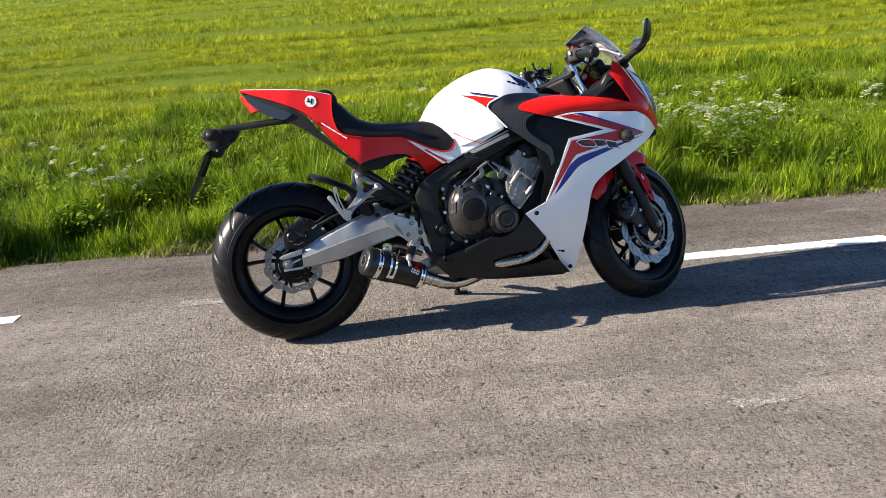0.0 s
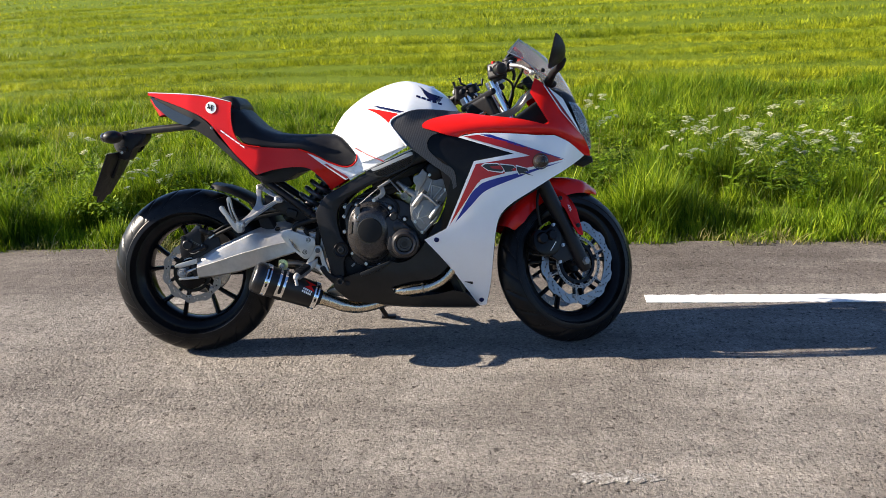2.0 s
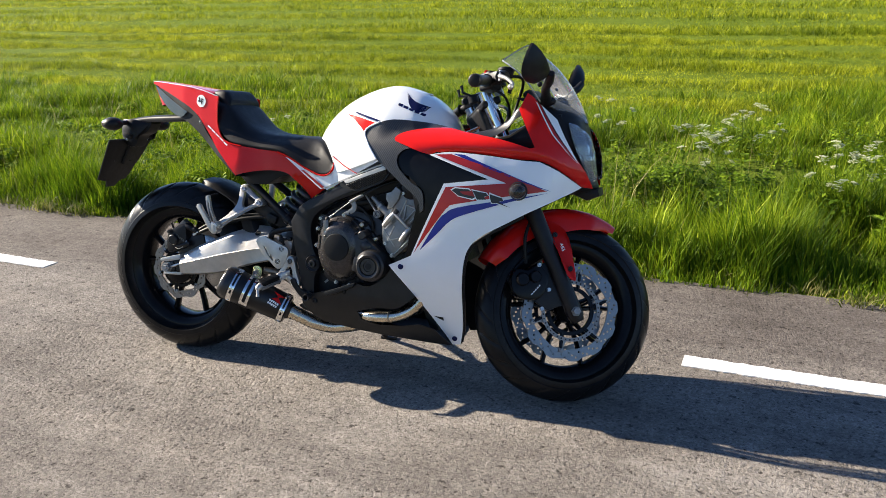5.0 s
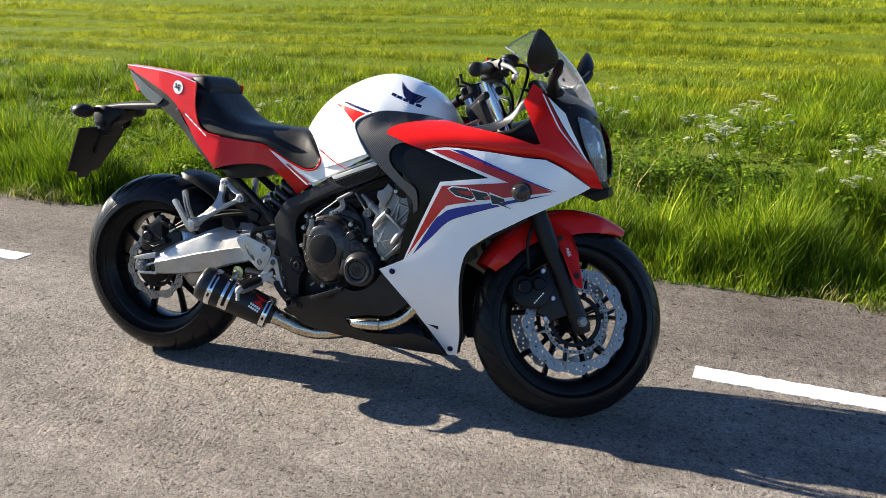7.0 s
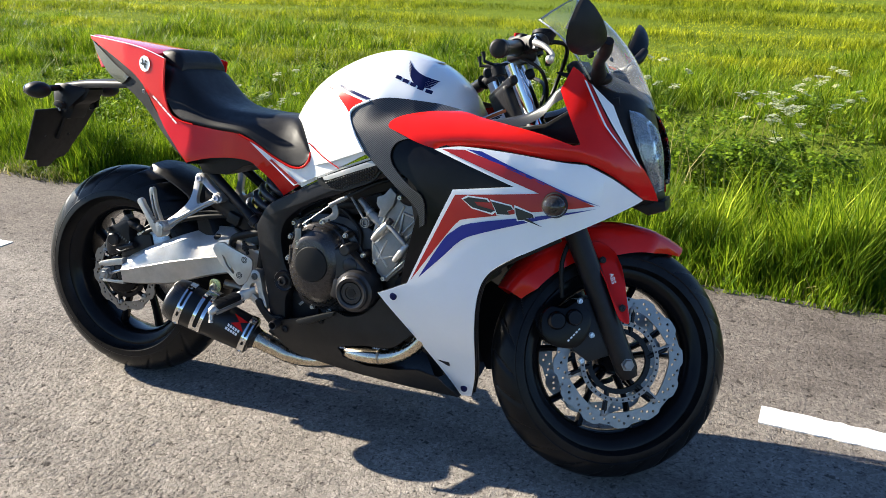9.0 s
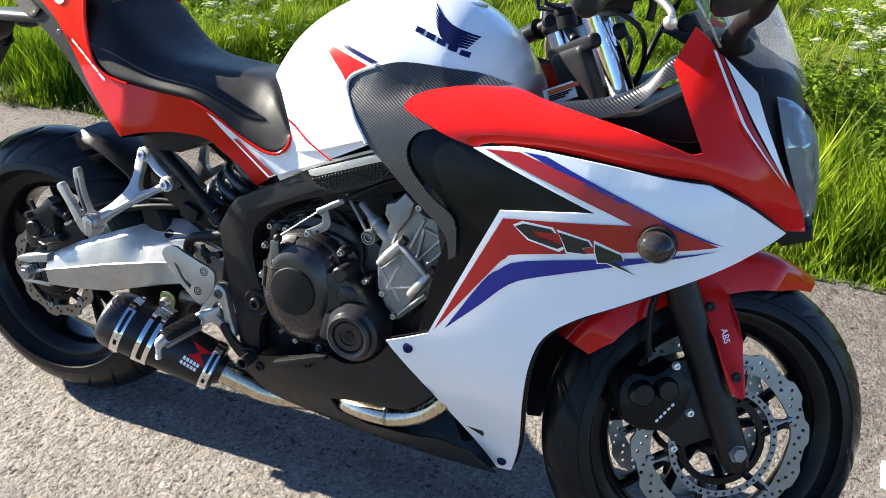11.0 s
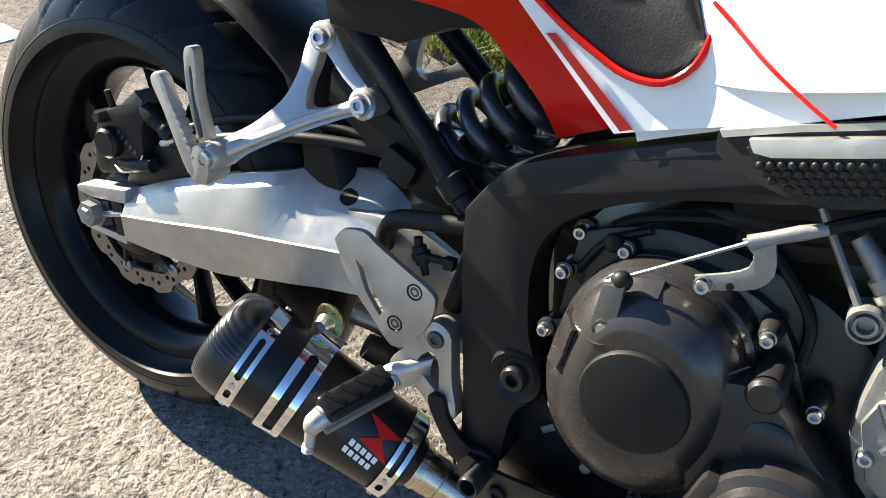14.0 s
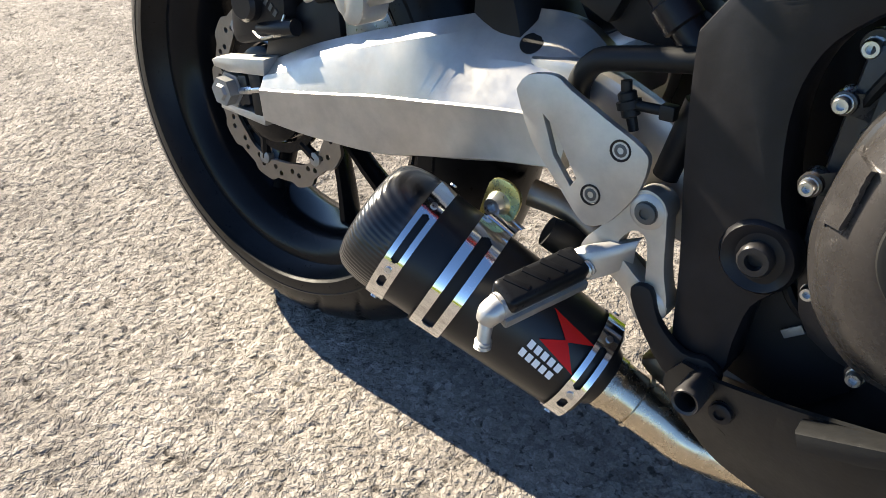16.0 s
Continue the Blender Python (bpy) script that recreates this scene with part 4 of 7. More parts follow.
# -- swingarm --
arm_out = [(.028, .385), (.128, .423), (.241, .462), (.330, .495), (.36, .499), (.385, .48), (.40, .43), (.395, .39), (.388, .382), (.312, .362), (.245, .334), (.139, .308), (.038, .304), (.030, .312)]
arm_rows = []
for x, zt, zb, zr in ((.038, .374, .301, .343), (.09, .403, .305, .357), (.137, .425, .311, .370), (.20, .452, .321, .388), (.25, .472, .335, .400), (.30, .489, .353, .412), (.34, .498, .366, .420), (.375, .496, .375, .426), (.405, .480, .383, .430)):
    k = clamp01((x - .25) / .07)
    k = k * k * (3 - 2 * k)
    y1 = -.129 + .010 * clamp01((x - .30) / .10)
    hollow = .010 * math.exp(-((x - .235) / .022) ** 2)
    arm_rows.append([(x, -.074, zb + .006), (x, -.108, zb + .5 * hollow), (x, -.122 + hollow, zb + .006), (x, y1 + .001, zr - .005), (x, y1, zr), (x, y1 + .0018, zr + .0018), (x, -.122 + .016 * k, zr + .5 * (zt - zr)), (x, -.117 + .036 * k, zt - .014), (x, -.104 + .036 * k, zt), (x, -.074 + .026 * k, zt - .004)])
bm = bmesh.new()
cols = [spline([r[j] for r in arm_rows], 4) for j in range(10)]
grid = [[bm.verts.new(c[i]) for c in cols] for i in range(len(cols[0]))]
for r, q in zip(grid, grid[1:]):
    for j in range(10):
        bm.faces.new((r[j], r[(j + 1) % 10], q[(j + 1) % 10], q[j]))
bm.faces.new(grid[0])
bm.faces.new(grid[-1])
arm = part("swingarm", bm, M_ALU, bike, "brushed cast aluminium swingarm", sharp=16)
part("arm_tongue", plate([(-.048, .352), (-.040, .357), (.040, .377), (.040, .358), (-.020, .345), (-.044, .345)], -.124, -.098, .003), M_ALU, arm)
part("arm_tongue", plate([(-.036, .297), (.040, .300), (.040, .312), (-.036, .305)], -.122, -.098, .003), M_ALU, arm)
part("chain_adjuster", box((.046, .03, .034), pose(-.012, -.106, .326, 0, -16, 0), .004), M_ENGINE, arm, "dark chain adjuster block")
part("axle_nut", lathe([(0, -.142), (.008, -.142), (.010, -.139), (.0165, -.139), (.0165, -.126), (.021, -.126), (.021, -.12)], (-.018, .004, .325), 6), M_CASE, arm)
part("adjuster_block", box((.020, .028, .050), pose(.026, -.108, .333, 0, -14, 0), .003), M_CABLE, arm, "dark gap filler of the axle slot")
part("axle_washer", lathe([(.009, -.118), (.023, -.118), (.024, -.115), (.024, -.11)], (-.018, 0, .325), 24), M_ENGINE, arm)
part("adjuster_bolt", bar((-.03, -.118, .318), (.032, -.118, .34), .005), M_STEEL, arm)
part("left_arm", plate(spline(arm_out + arm_out[:1], 2)[:-1], .095, .14, .008), M_ALU, arm)
part("axle_nut", lathe([(0, .160), (.010, .160), (.012, .156), (.021, .156), (.021, .136)], (-.012, 0, .325), 6), M_CASE, arm)
part("cross_member", box((.09, .2, .06), pose(.35, 0, .43, 0, -15, 0), .012), M_ALU, arm)
part("pivot_hole", bar((.342, -.0925, .4735), (.342, -.068, .445), .0105, 24), M_CABLE, arm)
part("arm_stay", plate(spline([(.35, .466), (.40, .474), (.44, .468), (.49, .450), (.55, .42), (.55, .36), (.46, .37), (.36, .40)], 3), -.106, -.080, .006), M_ALU, arm)

# rear caliper over the disc
cal = part("rear_brake_caliper", plate(spline([(-.018, .452), (.012, .474), (.046, .490), (.062, .478), (.058, .455), (.060, .42), (.044, .398), (.010, .385), (-.018, .378), (-.026, .405)], 3, closed=True), -.114, -.066, .009), M_FRAME, bike, "black rear brake caliper")
part("caliper_piston", lathe([(0, -.127), (.015, -.127), (.019, -.123), (.020, -.10)], (.008, 0, .428), 24), M_FRAME, cal)
part("caliper_slide", tube([(.040, -.100, .487), (.062, -.104, .478), (.092, -.104, .466)], [.009, .011, .009], 12, 3), M_FRAME, cal)
part("slide_boot", tube([(.070, -.104, .475), (.080, -.104, .471), (.090, -.104, .467), (.100, -.104, .463)], [.012, .009, .012, .009], 12, 3), M_CABLE, cal)
part("caliper_slide", tube([(.020, -.108, .402), (.048, -.110, .410), (.074, -.110, .418)], [.009, .0105, .009], 12, 3), M_FRAME, cal)
part("caliper_bracket", plate([(.0, .31), (.03, .31), (.13, .40), (.12, .45), (.09, .46), (.02, .40)], -.098, -.088, .003), M_FRAME, cal)
part("caliper_fin", plate([(.020, .478), (.044, .502), (.058, .494), (.050, .470)], -.112, -.085, .003), M_CLAMP, cal)
part("caliper_pin", bar((.086, -.108, .450), (.108, -.108, .462), .0045, 8), M_STEEL, cal)
part("banjo_bolt", lathe([(0, -.124), (.0065, -.124), (.008, -.120), (.008, -.10)], (-.008, 0, .456), 6), M_ENGINE, cal)
part("bleed_nipple", bar((.0, -.104, .466), (-.006, -.108, .488), .0038), M_CABLE, cal)
part("retaining_wire", tube([(.012, -.113, .398), (.030, -.117, .396), (.052, -.117, .408), (.060, -.113, .428)], .0016, 6), M_STEEL, cal)
for k in range(5):
    part("caliper_mark", box((.0045, .001, .008), pose(.020 + .007 * k, -.1148, .444 - .0042 * k, 0, 30, 0), 0), M_CLAMP, cal)
part("brake_hose", tube([(.10, -.105, .455), (.17, -.11, .485), (.26, -.10, .515), (.35, -.085, .53), (.44, -.07, .53), (.52, -.06, .50)], .0065, 10), M_CABLE, bike)
part("brake_hose", tube([(.09, -.10, .46), (.16, -.095, .50), (.26, -.085, .53), (.36, -.075, .535), (.48, -.06, .50)], .005, 10), M_CABLE, bike)
part("hose_guide", box((.04, .03, .03), pose(.40, -.09, .53, 0, 20, 0), .006), M_CABLE, bike)

# hugger over the rear wheel
bm = bmesh.new()
rows = []
for k in range(22):
    a = radians(74 - 62 * k / 21)
    r = np.interp(k, [0, 6, 14, 21], [.346, .358, .380, .372])
    hw = np.interp(k, [0, 2, 21], [.060, .078, .094])
    rows.append([bm.verts.new((r2 * math.cos(a), y, .315 + r2 * math.sin(a))) for y, r2 in ((-hw, r - .016 - .05 * clamp01((k - 9) / 7)), (-hw, r - .012), (-hw * .85, r), (0, r + .006), (hw * .85, r), (hw, r - .012), (hw, r - .016 - .05 * clamp01((k - 9) / 7)))])
for p, q in zip(rows, rows[1:]):
    for j in range(6):
        bm.faces.new((p[j], p[j + 1], q[j + 1], q[j]))
bmesh.ops.solidify(bm, geom=list(bm.faces), thickness=.003)
part("rear_hugger", bm, M_BLACK, bike, "black plastic rear wheel hugger")

# shock with its coil spring
shock = part("rear_shock", bar((.40, -.02, .50), (.545, -.02, .66), .018), M_ENGINE, bike, "rear shock absorber with black coil spring")
coil = []
for k in range(6 * 24 + 1):
    a, t = 2 * math.pi * k / 24, k / (6 * 24)
    base = Vector((.405 + .13 * t, -.02, .515 + .14 * t))
    ax = Vector((.68, 0, .733))
    u, w = Vector((0, 1, 0)), ax.cross(Vector((0, 1, 0)))
    coil.append(tuple(base + .040 * (math.cos(a) * u + math.sin(a) * w)))
part("coil_spring", tube(coil, .0095, 12, 1), M_SPRING, shock)
part("shock_reservoir", bar((.36, -.02, .505), (.40, -.02, .53), .03), M_BLACK, shock)

# -- frame --
spar = [(.494, .532), (.510, .560), (.526, .584), (.558, .606), (.62, .637), (.70, .677), (.85, .744), (.93, .775), (.96, .745), (.93, .715), (.86, .69), (.75, .642), (.68, .615), (.628, .588), (.592, .558), (.577, .53), (.575, .492), (.587, .44), (.606, .405), (.606, .376), (.592, .352), (.589, .318), (.588, .285), (.556, .262), (.541, .29), (.528, .36), (.509, .44), (.498, .50)]
spar_shift = lambda x, z: -float(np.interp(x, [.5, .62, .78, .95], [0, .008, .035, .045]))
for side in (-1, 1):
    bm = plate(spline(spar + spar[:1], 3)[:-1], -.138, -.085, .022, spar_shift)
    if side > 0:
        bmesh.ops.scale(bm, vec=(1, -1, 1), verts=bm.verts)
    part("frame_spar", bm, M_FRAME, bike, "black painted steel frame spar")
part("frame_bolt", cap_bolt((.584, -.142, .394), .013, .012), M_ENGINE, bike)
part("frame_bolt_cup", lathe([(.014, -.141), (.026, -.147), (.029, -.143), (.029, -.13)], (.584, 0, .394), 28), M_FRAME, bike)
part("frame_crease", tube([(.534, .0, .401), (.545, 0, .4015), (.553, 0, .404), (.561, 0, .412), (.568, 0, .4205)], [.001, .002, .0022, .002, .001], 8), M_FRAME, bike).matrix_basis = pose(0, -.1375, 0)
part("frame_web", plate([(.575, .27), (.64, .26), (.672, .30), (.66, .36), (.61, .40), (.58, .40)], -.108, -.09, .003), M_BLACK, bike, "black web behind the frame spar")
part("wire_tag", box((.017, .002, .0075), pose(.620, -.112, .331, 0, -42, 0), .0008), M_CASE, bike, "pale tag on the wiring")
part("loom_strap", tube([(.600, -.112, .372), (.612, -.116, .358), (.626, -.114, .348), (.640, -.110, .345)], .0045, 8), M_CABLE, bike)
part("subframe_tube", tube([(.25, -.062, .692), (.299, -.072, .655), (.39, -.084, .585), (.478, -.096, .518), (.51, -.098, .495)], .0135, 14), M_FRAME, bike, "black subframe tube")
part("subframe_tube", tube([(.25, .062, .692), (.299, .072, .655), (.39, .084, .585), (.478, .096, .518), (.51, .098, .495)], .0135, 14), M_FRAME, bike, "black subframe tube")
part("tube_collar", lathe([(.0145, -.012), (.017, -.01), (.017, .01), (.0145, .012)], (0, 0, 0), 18, "x"), M_FRAME, bike).matrix_basis = pose(.462, -.094, .530, 0, 40, 0)
part("inner_bracket", plate([(.30, .60), (.50, .53), (.50, .50), (.42, .50), (.30, .565)], -.09, -.05, .004), M_BLACK, bike)
part("inner_fender", plate([(.28, .69), (.45, .725), (.53, .70), (.43, .675), (.38, .648), (.30, .645)], -.10, .10, .004), M_BLACK, bike)

# textured pad on the spar
pad_out = [(.712, .678), (.735, .686), (.80, .712), (.862, .738), (.866, .716), (.845, .69), (.80, .669), (.762, .656), (.742, .657)]
pad_surf = lambda x, z: -.143 + spar_shift(x, z)
def pad_face(x, z):
    return pad_surf(x, z) - .014 * clamp01((z - (.678 + .39 * (x - .712)) + .045) / .03)


part("pad_base", drape(closed_line(corner((.689, .680)) + [(.692, .666), (.705, .659), (.73, .654), (.765, .6535), (.80, .666), (.85, .688)] + corner((.872, .716), (.866, .752)) + [(.80, .726), (.74, .702)], 3), lambda x, z: pad_surf(x, z) - .004, 0, .010, .01), M_BELLY, bike, "dark moulded base of the frame pad")
pad = part("frame_pad", drape(pad_out, pad_face, .0, .012, .01), M_BELLY, bike, "ribbed dark plastic frame pad")
nub = ball((0, 0, 0), .0031, (1, .55, 1), 8, 5)
for k in range(9):
    for j in range(24):
        u, v = .0066 * (j + .5 * (k % 2)), -.0056 * k
        x, z = .718 + u - .36 * v, .6675 + .39 * u + v
        if z > max(.6575, .6575 + .40 * (x - .767)) and .722 + .9 * max(0, .667 - z) < x < .856:
            part("pad_nub", moved(nub.copy(), pose(x, pad_face(x, z) - .0005, z)), M_BELLY, pad)
part("pad_strip", drape([(.690, .681), (.74, .703), (.80, .727), (.862, .751), (.866, .748), (.80, .722), (.74, .698), (.694, .677)], lambda x, z: pad_surf(x, z) - .007, 0, .008, .008), M_ALU, pad, "thin light grey upper edge")
# the strip's sun sheen is put into its pale metal colour
part("pad_strip", drape([(.712, .684), (.72, .687), (.79, .714), (.856, .740), (.863, .737), (.865, .729), (.80, .705), (.73, .678), (.718, .677)], lambda x, z: pad_surf(x, z) - .016 + .25 * max(0, z - (.68 + .39 * (x - .712))), 0, .012, .008), M_ALU, pad, "worn upper strip, light grey in place of sun sheen")

# -- engine --
case = [(.60, .55), (.64, .572), (.70, .585), (.80, .57), (.86, .53), (.90, .47), (.905, .41), (.87, .36), (.80, .335), (.70, .325), (.63, .34), (.605, .40), (.60, .48)]
engine = part("engine", plate(spline(case + case[:1], 3)[:-1], -.130, .15, .012), M_ENGINE, bike, "dark grey four-cylinder engine with bare metal cylinders")
# clutch cover: stepped, turned shape with a smooth cap
rim = closed_line([(.612, .46), (.622, .515), (.650, .552), (.70, .566), (.745, .554), (.772, .522), (.786, .46), (.775, .40), (.735, .352), (.68, .345), (.635, .375), (.614, .42)], 4)
bm, rings = bmesh.new(), []
for k, y in ((1.0, -.146), (.990, -.158), (.965, -.164), (.930, -.166), (.905, -.169), (.885, -.178), (.85, -.184), (.74, -.195), (.62, -.203), (.52, -.207), (.49, -.2075)):
    cx, cz = .700 - .001 * (1 - k), .458 + .034 * (1 - k)
    rings.append([bm.verts.new((cx + (x - .700) * k, y, cz + (z - .458) * k)) for x, z in rim])
for r, q in zip(rings, rings[1:]):
    for k in range(len(rim)):
        bm.faces.new((r[k], r[(k + 1) % len(rim)], q[(k + 1) % len(rim)], q[k]))
bm.faces.new(rings[-1])
cover = part("clutch_cover", bm, M_COVER, engine, "dark grey domed clutch cover", sharp=20)
part("clutch_cap", lathe([(0, -.2125), (.0404, -.2125), (.0432, -.2118), (.0446, -.2095), (.0454, -.190)], (.7005, 0, .4675), 64), M_CAP, engine, "flat matt black clutch cap")
part("cover_seam", bar((.739, -.1995, .500), (.768, -.184, .524), .0010, 6), M_CLAMP, cover)
# raised steps round the dome's rear edge, open where the release lever sits
for a0, a1, out, inn, y0, y1 in ((96, 124, .93, .78, -.178, -.192), (152, 186, .92, .72, -.180, -.199)):
    bm, g = bmesh.new(), []
    for u in np.linspace(a0, a1, 12):
        dx, dz = math.cos(radians(u)), math.sin(radians(u))
        far = max(((x - .700) * dx + (z - .458) * dz, x, z) for x, z in rim if abs((x - .700) * dz - (z - .458) * dx) < .02 and (x - .700) * dx + (z - .458) * dz > 0)[0]
        row = []
        for k, y in ((out, -.152), (out - .004, y0), (out - .05, y0 - .004), (inn + .03, y1), (inn, y1 + .002), (inn - .03, y1 + .010)):
            row.append(bm.verts.new((.700 + far * k * dx - .001 * (1 - k), y, .458 + far * k * dz + .034 * (1 - k))))
        g.append(row)
    for r, q in zip(g, g[1:]):
        for n in range(5):
            bm.faces.new((r[n], r[n + 1], q[n + 1], q[n]))
    bm.faces.new(g[0])
    bm.faces.new(g[-1])
    part("cover_step", bm, M_COVER, cover, sharp=18)
part("cover_ridge", tube([(.628, -.166, .468), (.634, -.169, .502), (.648, -.171, .532)], [.003, .0045, .003], 8), M_COVER, cover)
part("cover_ridge", tube([(.668, -.170, .553), (.70, -.171, .557), (.735, -.170, .545), (.757, -.168, .52)], [.004, .005, .005, .004], 8), M_COVER, cover)
part("lever_post", tube([(.668, -.184, .487), (.663, -.192, .499), (.660, -.196, .508)], [.019, .0155, .0135], 22, 3), M_COVER, cover)
for a in (96, 70):
    ca, sa = math.cos(radians(a)), math.sin(radians(a))
    part("cover_rib", tube([(.700 + .083 * ca, -.160, .462 + .098 * sa), (.700 + .072 * ca, -.176, .466 + .084 * sa), (.700 + .058 * ca, -.188, .470 + .066 * sa)], [.0035, .006, .003], 8, 4), M_COVER, cover)
part("cover_flange", plate(spline([(.615, .50), (.65, .552), (.70, .566), (.77, .552), (.81, .50), (.83, .46), (.80, .37), (.74, .335), (.66, .35), (.62, .41), (.615, .50)], 4)[:-1], -.142, -.12, .006), M_COVER, engine)
part("cover_shoulder", plate(spline([(.735, .50), (.78, .515), (.83, .48), (.86, .45), (.86, .39), (.80, .36), (.76, .39), (.735, .50)], 4)[:-1], -.195, -.15, .014), M_ENGINE, engine)
for x, y, z, ux, uz in ((.647, -.140, .556, .006, -.012), (.600, -.136, .514, .014, .000), (.600, -.146, .459, .014, .004), (.622, -.126, .377, .012, .008), (.672, -.142, .338, .004, .014), (.72, -.142, .332, 0, .014)):
    part("cover_bolt", cap_bolt((x, y - .003, z), .0056, .007), M_STEEL, engine, "bare steel socket bolt")
    part("bolt_boss", plate(closed_line([(x + .0085 * math.cos(a), z + .0085 * math.sin(a)) for a in np.linspace(0, 2 * math.pi, 9)[:-1]], 2), y - .002, y + .02, .002), M_COVER, engine)
    part("bolt_lug", loft([[(x + ux * d - uz * d * .6 * e, y + .001 + .004 * d, z + uz * d + ux * d * .6 * e) if d else (x - uz * .5 * e, y + .001, z + ux * .5 * e) for e in (-1, 0, 1)] for d in (0, 1, 1.6)], 2, 2, caps=False, mirror=False), M_COVER, engine)
part("frame_bolt", cap_bolt((.602, -.120, .548), .0062, .010), M_STEEL, bike, "bare steel bolt on the frame's lug")
part("bolt_washer", lathe([(.006, -.120), (.0105, -.120), (.011, -.118), (.011, -.112)], (.604, 0, .549), 20), M_ENGINE, bike)
part("rubber_cap", ball((.636, -.142, .558), .0088, (1, .8, 1), 14, 10), M_CABLE, engine, "black rubber cap")
for x, z in ((.772, .542), (.822, .499), (.850, .44)):
    part("cover_bolt", cap_bolt((x, -.167, z), .0056, .007), M_STEEL, engine, "bare steel socket bolt")
    part("bolt_boss", lathe([(0, -.166), (.0070, -.166), (.0085, -.163), (.0105, -.14)], (x, 0, z), 16), M_ENGINE, engine)
# pulse cover
gc = (.823, 0, .417)
part("pulse_cover", lathe([(0, -.226), (.016, -.226), (.017, -.229), (.026, -.229), (.028, -.226), (.030, -.232), (.037, -.234), (.041, -.231), (.043, -.222), (.050, -.218), (.053, -.205), (.053, -.16)], gc, 48), M_ENGINE, engine, "round dark cover with raised rings")
part("pulse_cover_lug", box((.03, .04, .05), pose(.778, -.20, .418, 0, 12, 0), .008), M_ENGINE, engine)
part("hex_recess", lathe([(0, -.2275), (.011, -.2275), (.011, -.2265)], gc, 6), M_FRAME, engine)
# cylinders and head, raked forward
block = [(.847, .496), (.845, .528), (.845, .552), (.851, .578), (.866, .602), (.870, .621), (.861, .634), (.863, .652), (.880, .658), (.896, .677), (.915, .664), (.921, .646), (.941, .640), (.975, .640), (.990, .615), (.990, .59), (.975, .571), (.946, .498), (.889, .441), (.864, .461)]
cyl = part("cylinder_block", plate(block, -.172, .16, .005), M_CASE, bike, "bare grey cylinder block and head")
part("head_step", plate([(.866, .602), (.870, .621), (.861, .634), (.863, .652), (.880, .658), (.896, .677), (.913, .662), (.905, .635), (.884, .605)], -.187, -.17, .004), M_CASE, cyl)
part("cam_cap", lathe([(0, -.180), (.026, -.180), (.031, -.176), (.033, -.174), (.036, -.16)], (.940, 0, .669), 30), M_FRAME, cyl, "black round cam cap")
part("cam_cover", plate([(.90, .68), (.925, .705), (.975, .69), (.995, .65), (.985, .635), (.95, .66), (.92, .67)], -.168, .15, .008), M_FRAME, cyl, "black cam cover")
part("cover_plate", plate([(.850, .513), (.854, .533), (.895, .569), (.925, .566), (.940, .537), (.928, .504), (.893, .455), (.869, .470)], -.181, -.17, .004), M_CASE, cyl)
for a, b in (((.905, .578), (.928, .634)), ((.941, .560), (.981, .604)), ((.871, .580), (.891, .632)), ((.869, .500), (.891, .549)), ((.856, .535), (.894, .482)), ((.869, .500), (.921, .514)), ((.928, .618), (.962, .608)), ((.962, .608), (.919, .559)), ((.928, .618), (.919, .559)), ((.893, .457), (.940, .505))):
    part("block_rib", bar((a[0], -.180 if a[1] < .57 else -.173, a[1]), (b[0], -.180 if b[1] < .57 else -.173, b[1]), .0032, 8), M_ALU, cyl)
for a, b in (((.858, .547), (.896, .591)), ((.917, .502), (.952, .549))):
    part("water_stub", tube([(a[0], -.190, a[1]), ((a[0] + b[0]) / 2, -.195, (a[1] + b[1]) / 2), (b[0], -.190, b[1])], [.007, .0095, .008], 12), M_ALU, cyl)
    part("stub_bolt", bar((b[0], -.192, b[1]), (b[0] + .008, -.192, b[1] + .010), .0085, 6), M_ENGINE, cyl)
part("stub_pipe", tube([(.896, -.194, .588), (.915, -.197, .575), (.935, -.197, .556), (.948, -.194, .543)], .0055, 10), M_ALU, cyl)
for x, z in ((.862, .49), (.93, .515), (.885, .452), (.975, .60), (.92, .655)):
    part("block_bolt", cap_bolt((x, -.178, z), .006, .008), M_STEEL, cyl)
# throttle, linkage, hoses over the case
lever = part("clutch_lever_arm", plate(closed_line(corner((.649, .512), (.650, .551), (.667, .556), (.669, .515)) + [(.660, .505)], 2), -.203, -.195, .002), M_LEVER, engine, "zinc clutch release lever")
part("lever_pivot", lathe([(0, -.205), (.005, -.205), (.006, -.2), (.0085, -.204), (.0085, -.18)], (.660, 0, .514), 18), M_STEEL, lever)
part("cable_end", ball((.662, -.196, .556), .0085, (1, .9, 1), 14, 10), M_CABLE, lever)
part("lever_link", bar((.653, -.195, .544), (.664, -.195, .558), .005, 8), M_CABLE, lever)
part("clutch_cable", bar((.664, -.194, .560), (.737, -.186, .617), .0016, 8), M_CASE, engine)
part("cable_sheath", tube([(.778, -.176, .640), (.80, -.170, .654), (.85, -.15, .68), (.92, -.12, .70)], .0048, 8), M_CABLE, engine)
part("cable_ferrule", tube([(.736, -.186, .616), (.749, -.183, .624), (.765, -.179, .633), (.780, -.176, .641)], [.0062, .0052, .0058, .0045], 10), M_CASE, engine)
part("cable_bracket", plate(closed_line(corner((.731, .616), (.750, .629), (.757, .612)) + [(.760, .598), (.752, .584), (.736, .576)] + corner((.716, .567), (.709, .577)) + [(.730, .588), (.742, .598)] + corner((.742, .608)), 2), -.185, -.181, .001), M_CASE, engine, "bent grey cable bracket")
part("bracket_bolt", cap_bolt((.717, -.185, .573), .0062, .007), M_STEEL, engine)
